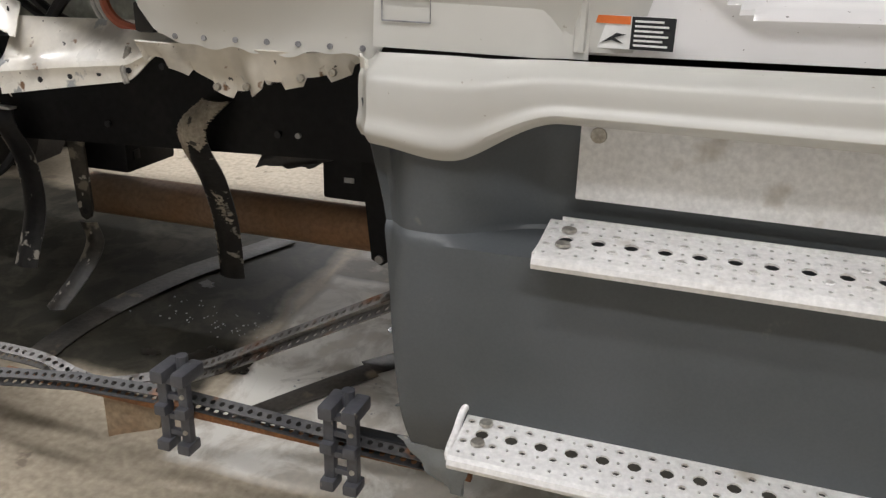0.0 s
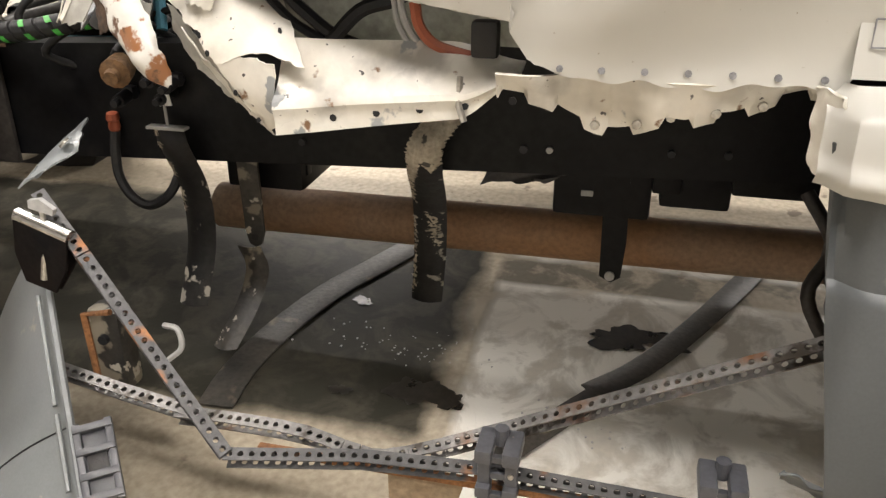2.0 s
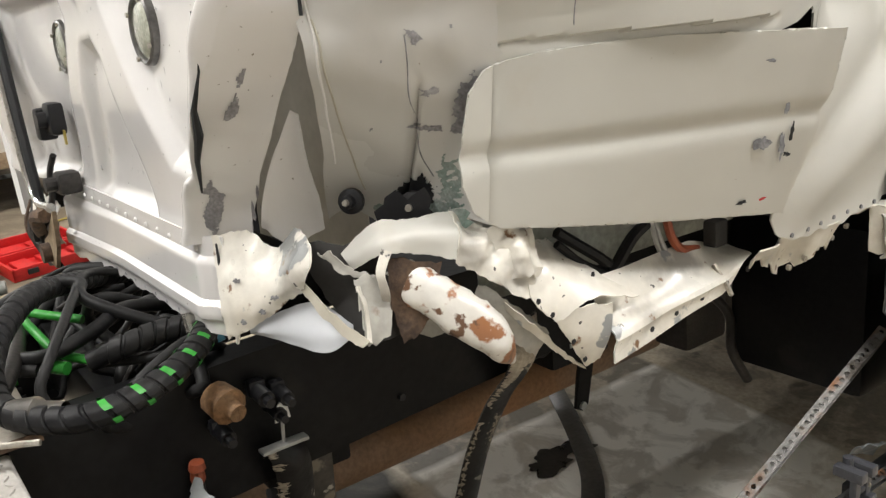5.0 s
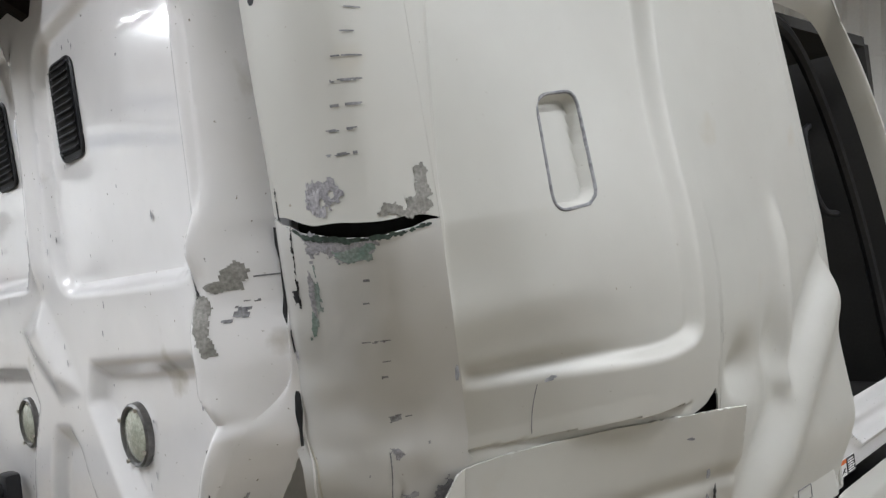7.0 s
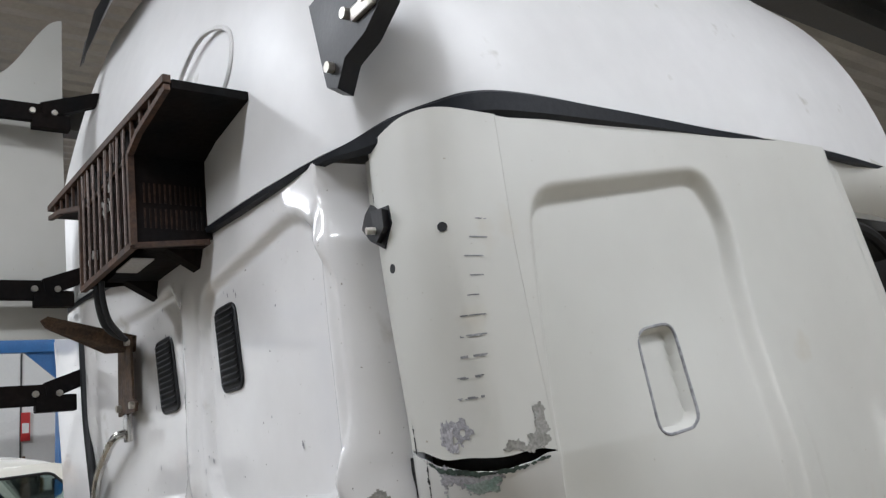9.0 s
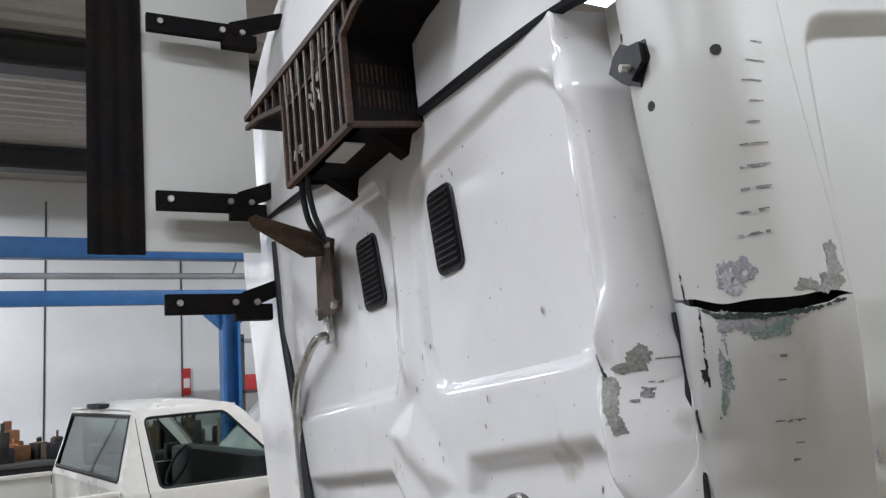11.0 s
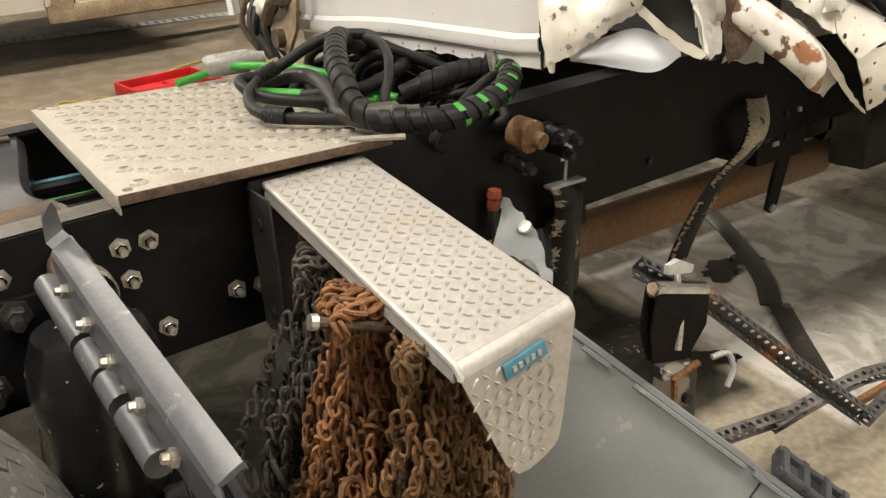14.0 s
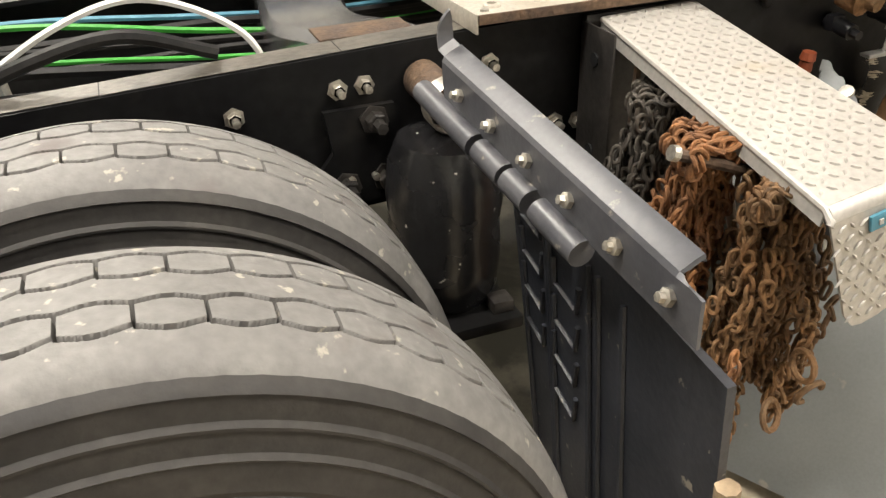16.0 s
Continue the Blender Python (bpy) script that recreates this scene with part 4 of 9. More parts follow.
    # fold beside the torn lower panel
    # rolled bead before the deep channel at the corner
    x = x - 0.030 * np.exp(-((y - step - 0.022) / 0.022) ** 2) * smooth01((2.50 - z) / 0.12) * (1 - 0.75 * np.exp(-((z - 1.83) / 0.05) ** 2))
    x = x - 0.010 * np.exp(-((y - step - 0.006) / 0.010) ** 2) * smooth01((1.68 - z) / 0.08)
    return x


def fold_y(z):
    """Where the pressed wall ends at the buckled corner."""
    return np.interp(z, [1.13, 1.20, 1.27, 1.36, 1.43, 1.50, 1.56, 1.62, 1.68], [-0.672, -0.690, -0.728, -0.812, -0.872, -0.914, -0.940, -0.975, -1.0])


def back_wall():
    nz, ny = 150, 190
    z, u = np.meshgrid(np.linspace(1.145, 2.585, nz), np.linspace(0, 1, ny) ** 1.7, indexing="ij")
    yl = 1.0 + 0.22 * (z - 1.1)
    yr = fold_y(z)
    y = yr + u * (yl - yr)
    top = np.interp(y, [-1.0, -0.34, 0.5, 1.45], [2.583, 2.609, 2.648, 2.69])
    P = np.stack([back_x(y, z), y, z + (top - 2.585) * smooth01((z - 2.3) / 0.28)], -1)
    P[..., 0] = back_skin(y, z)[..., 0]
    holes = np.zeros(y.shape, bool)
    for c in (-0.336, 0.152):
        holes |= (np.abs(y - c) < 0.045) & (np.abs(z - 2.275) < 0.095)
    w = Acc().grid(P, ~holes[:-1, :-1]).part("back_wall", M_PAINT, TRUCK, "glossy white pressed steel back wall with dirt specks", solid=0.004)
    # turned flange down the far edge
    zs = np.linspace(0.98, 2.6, 40)
    F = np.array([[(-0.055 + dx, 1.0 + 0.22 * (zz - 1.1) + dy, zz) for dx, dy in ((0, 0), (-0.012, 0.02), (0.0, 0.06), (0.05, 0.075))] for zz in zs])
    Acc().grid(F).part("edge_flange", M_PAINT, TRUCK, solid=0.004)
    for k in range(9):
        zz = 1.1 + k * 0.17
        Acc().cyl((-0.062, 1.035 + 0.22 * (zz - 1.1), zz), (-0.05, 1.035 + 0.22 * (zz - 1.1), zz), 0.009, 8).part("rivet_hole", M_SCRATCH, w)


def louvre(c, hw, lean):
    """Slatted vent: c its middle across, hw half its width, lean how far its top stands over."""
    xb, zc, hh = -0.0005, 2.275, 0.114

    def at(x, y, z):
        return (x, c + y + lean * z / hh, zc + z)

    outline = [at(xb - 0.004, y, z) for y, z in rounded([(-hw, -hh), (hw, -hh), (hw, hh), (-hw, hh)], 0.030)]
    f = Acc().prism(outline, (0.016, 0, 0)).tube([(p[0] + 0.001, p[1], p[2]) for p in outline], 0.0045, 6, True)
    lv = f.part("louvre", M_BLKPLASTIC, TRUCK, "black plastic air vent with slats")
    Acc().prism([at(xb - 0.0068, y, z) for y, z in ((-hw + 0.014, -hh + 0.014), (hw - 0.014, -hh + 0.014), (hw - 0.014, hh - 0.014), (-hw + 0.014, hh - 0.014))], (0.002, 0, 0)).part("backing", M_LBLACK, lv, smooth=False)
    for k in range(12):
        z = -hh + 0.018 + k * (2 * hh - 0.038) / 11
        Acc().prism([at(xb - 0.014, -hw + 0.012, z), at(xb - 0.0135, -hw + 0.012, z + 0.003), at(xb - 0.007, -hw + 0.012, z + 0.009), at(xb - 0.007, -hw + 0.012, z + 0.005)], (0, 2 * hw - 0.024, 0)).part("slat", M_BLKPLASTIC, lv, smooth=False)


def round_lamp(y, z):
    x = float(back_x(np.array(y), np.array(z))) - 0.004
    ring = Acc().lathe([(0.004, 0.070), (-0.010, 0.068), (-0.014, 0.063), (-0.011, 0.058), (0.004, 0.057)], (x, y, z), (1, 0, 0), 32).part("work_lamp", M_LAMPRING, TRUCK, "round work lamp with a chrome ring")
    Acc().lathe([(-0.004, 0.058), (-0.012, 0.045), (-0.016, 0.02), (-0.017, 0.0)], (x, y, z), (1, 0, 0), 24).part("lens", M_LENS, ring, "cloudy clear lens")
    for k in range(4):
        a = k * math.pi / 2 + 0.5
        Acc().cyl((x - 0.014, y + 0.063 * math.cos(a), z + 0.063 * math.sin(a)), (x - 0.019, y + 0.063 * math.cos(a), z + 0.063 * math.sin(a)), 0.005, 6).part("screw", M_BOLT, ring)


# corner of the cab: three plan lines at different heights
C_TOP = [(0.10, -0.99), (0.045, -1.03), (0.033, -1.11), (0.036, -1.185), (0.075, -1.240), (0.175, -1.2515), (0.29, -1.2525)]
C_190 = [(0.105, -0.985), (0.065, -1.04), (0.064, -1.09), (0.082, -1.165), (0.128, -1.232), (0.21, -1.252), (0.30, -1.255)]
C_150 = [(0.095, -0.965), (0.13, -1.00), (0.185, -1.035), (0.24, -1.06), (0.30, -1.08), (0.36, -1.10), (0.44, -1.14)]
C_118 = [(0.15, -0.72), (0.19, -0.77), (0.23, -0.82), (0.275, -0.865), (0.32, -0.91), (0.36, -0.96), (0.42, -1.06)]


def corner_sheet(u, z):
    lines = [np.array([c[:2] for c in curve([(*p, 0) for p in L], 41)]) for L in (C_118, C_150, C_190, C_TOP)]
    hs = [1.18, 1.50, 1.90, 2.35]
    k = u * 40
    i = np.clip(k.astype(int), 0, 39)
    f = (k - i)[..., None]
    at = [L[i] * (1 - f) + L[i + 1] * f for L in lines]
    out = at[0].copy()
    for n in range(3):
        t = smooth01((z - hs[n]) / (hs[n + 1] - hs[n]))[..., None] * 0.5 + np.clip((z - hs[n]) / (hs[n + 1] - hs[n]), 0, 1)[..., None] * 0.5
        out = np.where((z > hs[n])[..., None], at[n] * (1 - t) + at[n + 1] * t, out)
    return np.concatenate([out, z[..., None]], -1)


def crushed_sheet(u, z):
    """The dented lower part of the corner, by the same two numbers as corner_sheet."""
    un = np.interp(z, [1.15, 1.30, 1.42, 1.55], [0.23, 0.20, 0.11, 0.0])
    k = (u - un) / (0.892 + 0.108 * smooth01((1.47 - z) / 0.05) - un)
    Q = corner_sheet(u, z)
    d = (wob(Q, 5, 0.022, 11) + wob(Q, 13, 0.008, 4)) * (1 - smooth01((k - 0.65) / 0.3))
    d = d * smooth01((1.88 - z) / 0.15) - 0.02 * np.exp(-((k - 0.52) / 0.02) ** 2) * smooth01((1.45 - z) / 0.1)
    Q[..., 0] -= d * 0.8
    Q[..., 1] -= d * 0.6
    return Q


def buckled_sheet(t, z):
    """Sheet folded between the back wall (t = 0) and the crushed corner (t = 1)."""
    ya = fold_y(z)
    a = np.stack([back_x(ya + 0.006, z) + 0.006, ya + 0.004, z], -1)
    b = np.stack([np.interp(z, [1.15, 1.212, 1.273, 1.41, 1.50, 1.553, 1.65, 1.95], [0.070, 0.077, 0.081, 0.092, 0.098, 0.102, 0.106, 0.112]),
                  np.interp(z, [1.15, 1.212, 1.273, 1.41, 1.50, 1.553, 1.60, 1.70, 1.95], [-0.728, -0.748, -0.785, -0.885, -0.955, -0.985, -0.992, -1.002, -1.012]), z], -1)
    R = a * (1 - t[..., None]) + b * t[..., None]
    R[..., 0] += 0.010 * np.sin(np.pi * t) * smooth01((1.60 - z) / 0.12) - 0.020 * np.sin(np.pi * t) * smooth01((z - 1.60) / 0.1) + wob(R, 12, 0.005, 9)
    return R


GASH_U = [0.0, 0.20, 0.30, 0.435, 0.585, 0.71, 0.84, 0.892]


def corner_panels():
    u, z = np.meshgrid(np.linspace(0, 1, 60), np.linspace(0, 1, 60), indexing="ij")
    uc = u * 0.892
    zt = 2.572 + 0.018 * smooth01(u / 0.6)
    zb = np.interp(uc, GASH_U, [1.955, 1.944, 1.935, 1.919, 1.912, 1.913, 1.915, 1.912]) + 0.002 * np.sin(u * 23)
    Acc().grid(corner_sheet(uc, zb + (zt - zb) * z)).part("corner_panel", M_SATIN, TRUCK, "white rounded corner panel scraped along its edge", solid=0.003)
    zt = np.interp(uc, GASH_U, [1.948, 1.935, 1.922, 1.901, 1.887, 1.889, 1.905, 1.908]) + 0.0015 * np.sin(u * 41)
    zb = 1.165 + 0.02 * np.sin(u * 11)
    zz = zb + (zt - zb) * z
    un = np.interp(zz, [1.15, 1.30, 1.42, 1.55], [0.23, 0.20, 0.11, 0.0])
    Q = crushed_sheet(un + u * (0.892 + 0.108 * smooth01((1.47 - zz) / 0.05) - un), zz)
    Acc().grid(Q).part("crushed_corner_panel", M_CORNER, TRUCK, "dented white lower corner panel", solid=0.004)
    def scored(pts, r, mat, name):
        line = np.array([tuple(p) for p in curve([(u, z, 0) for u, z in pts], 24)])
        Acc().tube([tuple(p) for p in crushed_sheet(line[:, 0], line[:, 1]) + np.array((-0.0022, -0.0018, 0))], r, 6).part(name, mat, TRUCK)

    scored([(0.485, 1.498), (0.515, 1.45), (0.545, 1.406), (0.60, 1.35), (0.665, 1.288), (0.76, 1.242)], 0.0013, M_SCRATCH, "crack")
    scored([(0.105, 1.534), (0.19, 1.426), (0.30, 1.32), (0.42, 1.224)], 0.0018, M_INNER2, "crease")
    scored([(0.09, 1.66), (0.085, 1.60), (0.09, 1.54), (0.17, 1.41), (0.26, 1.284)], 0.0028, M_PAINT, "crease")
    # buckled sheet that folds to a ridge between the back wall and the crushed corner
    t, zz = np.meshgrid(np.linspace(0, 1, 22), np.linspace(0, 1, 70), indexing="ij")
    zz = 1.150 + 0.80 * zz
    R = buckled_sheet(t, zz)
    R[-1, :, 1] += wob(R[-1:], 60, 0.004, 2)[0]
    piece2 = sheet([[(0.138, -0.822, 1.384), (0.143, -0.826, 1.380), (0.148, -0.830, 1.376)], [(0.103, -0.787, 1.292), (0.134, -0.800, 1.298), (0.160, -0.822, 1.282)], [(0.090, -0.757, 1.225), (0.130, -0.785, 1.228), (0.176, -0.818, 1.215)], [(0.085, -0.742, 1.168), (0.125, -0.775, 1.130), (0.182, -0.812, 1.156)]], 18, 26, 0.003, 15, 0.003)
    Acc().grid(piece2).part("buckled_tab", M_PAINT, TRUCK, "bent white tab below the fold", solid=0.003)
    S = np.zeros((8, 20, 3))
    for j, zc in enumerate(np.linspace(1.06, 1.60, 20)):
        far = corner_sheet(np.array([0.36]), np.array([max(1.18, zc)]))[0] + np.array((0.05, 0.03, 0))
        near = np.array((0.24, float(np.interp(zc, [1.13, 1.348, 1.549], [-0.36, -0.46, -0.60])), 0))
        for i, q in enumerate(np.linspace(0, 1, 8)):
            S[i, j] = (near[0] + (far[0] - near[0]) * q, near[1] + (far[1] - near[1]) * q, zc)
    Acc().grid(S).part("inner_corner_sheet", M_INNER2, TRUCK, "tan inner sheet behind the split corner", solid=0.003)
    Acc().grid(R).part("buckled_sheet", M_PAINT, TRUCK, "buckled white sheet metal beside the corner", solid=0.003)
    # near-black sheet, the hollow's shade in its colour, behind the gash and the seams
    H = np.array([[(x, y, zz) for zz in (1.80, 2.0, 2.5)] for x, y in ((0.17, -0.95), (0.12, -1.02), (0.13, -1.10), (0.17, -1.165), (0.25, -1.20), (0.36, -1.20))])
    Acc().grid(H).part("hollow_backing", M_CHAR, TRUCK, "near-black sheet for the dark hollow behind a gash")
    Acc().box((0.085, -1.0, 2.45), (0.11, -0.945, 2.585), 0.01).part("corner_pocket", M_SATIN, TRUCK)


def chip(pos, du, dv, n, w, h, seed, mat, name="scrape", parent=None, rag=0.35):
    """A thin irregular patch lying on a panel: pos its middle, du and dv along the panel, n outwards."""
    rnd = random.Random(seed)
    c, du, dv, n = Vector(pos), Vector(du).normalized(), Vector(dv).normalized(), Vector(n).normalized()
    k = 22
    ring = []
    f1, f2 = rnd.uniform(0, 6), rnd.uniform(0, 6)
    for i in range(k):
        a = 2 * math.pi * i / k
        q = 1 + rag * (0.5 * math.sin(2 * a + f1) + 0.4 * math.sin(5 * a + f2) + rnd.uniform(-0.35, 0.35))
        ring.append(c + n * 0.0045 + du * (w / 2 * q * math.cos(a)) + dv * (h / 2 * q * math.sin(a)))
    ob = Acc().add([c + n * 0.005] + ring, [(0, 1 + i, 1 + (i + 1) % k) for i in range(k)]).part(name, mat, parent or TRUCK, smooth=False)
    return ob


def on_corner(u, z):
    p = corner_sheet(np.array([u]), np.array([z]))[0]
    q = corner_sheet(np.array([min(1, u + 0.02)]), np.array([z]))[0]
    r = corner_sheet(np.array([u]), np.array([z + 0.02]))[0]
    du, dv = Vector(q - p).normalized(), Vector(r - p).normalized()
    return Vector(p), du, dv, du.cross(dv) * (1 if du.cross(dv).y < 0 else -1)


def back_skin(y, z):
    """The back wall with its dents, as points."""
    P = np.stack([back_x(y, z), y, z], -1)
    P[..., 0] += wob(P, 3.0, 0.006, 2) + wob(P, 9, 0.010, 5) * smooth01((-0.78 - y) / 0.15) * smooth01((1.95 - z) / 0.1)
    return P


def flake(skin, poly, mat, seed, rag=0.006, fu=0.33, streak=1.0, lift=0.0028, name="scrape", hollow=0.0):
    """Scraped or chipped patch lying on a skin(u, v); fu metres to one u; streak > 1 draws the ragged edge upright; hollow leaves islands of paint."""
    us, vs = [p[0] for p in poly], [p[1] for p in poly]
    e, st = rag * 1.3, 0.0016
    nu, nv = (max(3, int((q + 2 * e) / st)) for q in ((max(us) - min(us)) * fu, max(vs) - min(vs)))
    u, v = np.meshgrid(np.linspace(min(us) - e / fu, max(us) + e / fu, nu), np.linspace(min(vs) - e, max(vs) + e, nv), indexing="ij")
    q = np.stack([u * fu, v / streak, 0 * u], -1)
    d = sd_poly(u * fu, v, [(a * fu, b) for a, b in poly]) + wob(q, 90, 1.5 * rag, seed) + wob(q, 260, 0.8 * rag, seed + 3)
    if hollow:
        d = np.maximum(d, wob(q, 130, 1.6 * rag, seed + 9) + hollow - 0.9 * rag)
    P = skin(u, v)
    n = np.cross(np.gradient(P, axis=0), np.gradient(P, axis=1))
    n = n / np.maximum(1e-9, np.linalg.norm(n, axis=-1, keepdims=True))
    n = n * np.sign((n * np.array((-0.7, -0.7, 0))).sum(-1, keepdims=True))
    inside = (d[:-1, :-1] < 0) & (d[1:, 1:] < 0) | (d[1:, :-1] < 0) & (d[:-1, 1:] < 0)
    if inside.any():
        return Acc().grid(P + n * lift, inside).part(name, mat, TRUCK)


def dash(skin, u, z, w, h, mat, seed, fu=0.33):
    return flake(skin, [(u - w / 2 / fu, z - h / 2), (u + w / 2 / fu, z - h * 0.3), (u + w / 2 / fu, z + h * 0.6), (u - w / 2 / fu, z + h / 2)], mat, seed, 0.0013, fu)


def corner_scrapes():
    for k in range(10):  # row of rubbed dashes
        z = 2.36 - 0.0375 * k
        dash(corner_sheet, float(np.interp(z, [2.02, 2.15, 2.36], [0.585, 0.66, 0.765])) + 0.006 * math.sin(k * 2.1), z, 0.024 + 0.012 * (k > 4), 0.004 + 0.001 * (k > 5), M_SCRATCH, 30 + k)
    flake(corner_sheet, [(0.415, 1.998), (0.45, 1.985), (0.51, 1.990), (0.56, 1.990), (0.55, 1.956), (0.505, 1.924), (0.435, 1.928), (0.42, 1.958)], M_PRIMER, 3, 0.008, streak=2.5, hollow=0.004)
    flake(corner_sheet, [(0.43, 1.985), (0.48, 1.97), (0.50, 1.93), (0.44, 1.93)], M_CHROMEP, 4, 0.006, streak=3.0, lift=0.0034, hollow=0.003)
    flake(corner_sheet, [(0.66, 1.922), (0.68, 1.938), (0.735, 1.940), (0.76, 1.926), (0.77, 1.944), (0.80, 1.946), (0.83, 1.998), (0.86, 2.006), (0.872, 1.93), (0.83, 1.918), (0.775, 1.916)], M_PRIMERB, 5, 0.006, streak=1.8)
    flake(crushed_sheet, [(0.36, 1.912), (0.545, 1.888), (0.645, 1.884), (0.63, 1.856), (0.565, 1.850), (0.505, 1.856), (0.45, 1.874), (0.40, 1.860), (0.385, 1.888)], M_PRIMER, 7, 0.006)
    flake(crushed_sheet, [(0.49, 1.870), (0.645, 1.878), (0.625, 1.854), (0.565, 1.848), (0.515, 1.852)], M_PRIMERG, 8, 0.006, lift=0.0034)
    flake(crushed_sheet, [(0.30, 1.922), (0.40, 1.905), (0.60, 1.889), (0.75, 1.895), (0.85, 1.905), (0.85, 1.899), (0.70, 1.882), (0.55, 1.882), (0.40, 1.894)], M_GREENBLK, 6, 0.003, lift=0.004)
    flake(crushed_sheet, [(0.395, 1.855), (0.405, 1.832), (0.385, 1.785), (0.30, 1.732), (0.262, 1.728), (0.335, 1.788), (0.355, 1.834)], M_PRIMERG, 9, 0.004, streak=4, hollow=0.002)
    flake(crushed_sheet, [(0.37, 1.85), (0.385, 1.82), (0.33, 1.765), (0.32, 1.79)], M_PRIMER, 10, 0.003, streak=4, lift=0.0034)
    # open black seam and torn holes beside it
    flake(crushed_sheet, [(0.315, 1.925), (0.328, 1.925), (0.303, 1.86), (0.265, 1.782), (0.248, 1.785), (0.290, 1.868)], M_LBLACK, 11, 0.0025, name="open_seam")
    flake(corner_sheet, [(0.222, 1.99), (0.234, 1.99), (0.236, 1.936), (0.215, 1.936)], M_LBLACK, 12, 0.0025, name="open_seam")
    # black dashes are holes; the pale ones are lilac glints put in as colour
    for u0, z, w, h, m, k in ((0.245, 1.803, 0.014, 0.024, M_LBLACK, 13), (0.09, 1.722, 0.024, 0.044, M_LBLACK, 14), (0.03, 1.735, 0.016, 0.03, M_CHROMEP, 15), (0.04, 1.69, 0.014, 0.04, M_PRIMER, 16), (0.13, 1.70, 0.010, 0.02, M_CHROMEP, 17)):
        dash(crushed_sheet, u0, z, w, h, m, k)
    for u0, z, w, h, k in ((0.59, 1.82, 0.008, 0.005, 20), (0.57, 1.782, 0.009, 0.004, 21), (0.535, 1.715, 0.018, 0.003, 22), (0.585, 1.714, 0.026, 0.0045, 23), (0.54, 1.672, 0.0022, 0.052, 24), (0.58, 1.676, 0.014, 0.003, 25), (0.555, 1.646, 0.010, 0.006, 26),
                           (0.545, 1.562, 0.022, 0.014, 27), (0.61, 1.563, 0.012, 0.004, 28), (0.50, 1.50, 0.012, 0.006, 29), (0.39, 1.46, 0.006, 0.005, 31), (0.70, 1.505, 0.005, 0.006, 32), (0.60, 1.345, 0.024, 0.006, 33), (0.40, 1.345, 0.006, 0.006, 34)):
        dash(crushed_sheet, u0, z, w, h, M_SCRATCH, k)
    flake(crushed_sheet, [(0.475, 1.508), (0.55, 1.500), (0.57, 1.488), (0.53, 1.478), (0.50, 1.495)], M_PRIMER, 40, 0.006)
    flake(crushed_sheet, [(0.58, 1.41), (0.685, 1.408), (0.68, 1.394), (0.61, 1.398)], M_PRIMER, 41, 0.005)
    flake(crushed_sheet, [(0.775, 1.40), (0.83, 1.428), (0.865, 1.412), (0.86, 1.38), (0.865, 1.322), (0.79, 1.322), (0.785, 1.368)], M_PRIMER, 42, 0.006)
    flake(crushed_sheet, [(0.56, 1.345), (0.735, 1.340), (0.745, 1.329), (0.575, 1.337)], M_PRIMER, 43, 0.004)
    flake(crushed_sheet, [(0.785, 1.278), (0.85, 1.272), (0.885, 1.23), (0.88, 1.18), (0.83, 1.18), (0.775, 1.25)], M_PRIMERG, 44, 0.007, hollow=0.003)
    flake(crushed_sheet, [(0.45, 1.195), (0.60, 1.188), (0.86, 1.195), (0.86, 1.160), (0.50, 1.160)], M_PRIMERG, 45, 0.007)
    flake(crushed_sheet, [(0.555, 1.208), (0.595, 1.232), (0.69, 1.248), (0.765, 1.226), (0.785, 1.190), (0.57, 1.188)], M_LBLACK, 46, 0.006, lift=0.0036, name="torn_hole")
    flake(buckled_sheet, [(0.02, 1.25), (0.22, 1.275), (0.34, 1.20), (0.12, 1.158), (0.02, 1.18)], M_PRIMER, 47, 0.004, 0.09)
    flake(buckled_sheet, [(0.30, 1.37), (0.36, 1.45), (0.42, 1.475), (0.44, 1.40)], M_PRIMER, 48, 0.003, 0.09, streak=2.5)
    # chipped pinch at the channel's lower end, on the bead
    flake(back_skin, [(-0.893, 1.872), (-0.902, 1.872), (-0.912, 1.835), (-0.920, 1.822), (-0.905, 1.818)], M_LBLACK, 50, 0.0022, 1.0)
    flake(back_skin, [(-0.900, 1.828), (-0.938, 1.822), (-0.936, 1.765), (-0.946, 1.718), (-0.930, 1.716), (-0.914, 1.77)], M_PRIMERB, 51, 0.0022, 1.0)
    flake(back_skin, [(-0.925, 1.838), (-0.945, 1.845), (-0.960, 1.885), (-0.966, 1.86), (-0.960, 1.828), (-0.945, 1.826)], M_PRIMERB, 52, 0.0022, 1.0)
    for y, z, w, h in ((-0.958, 1.788, 0.010, 0.020), (-0.961, 1.806, 0.016, 0.005), (-0.974, 1.848, 0.016, 0.004), (-0.950, 1.775, 0.008, 0.006)):
        dash(back_skin, y, z, w, h, M_SCRATCH, int(z * 500), 1.0)


SIDE_PAN = rounded([(0.268, 2.44), (0.90, 2.555), (0.985, 2.42), (0.958, 2.16), (0.930, 1.90), (0.922, 1.60), (0.80, 1.578), (0.335, 1.590), (0.275, 1.66), (0.236, 1.93), (0.250, 2.20)], 0.085, 6)
PULL = rounded([(0.548, 2.135), (0.676, 2.152), (0.660, 1.917), (0.536, 1.902)], 0.040, 6)


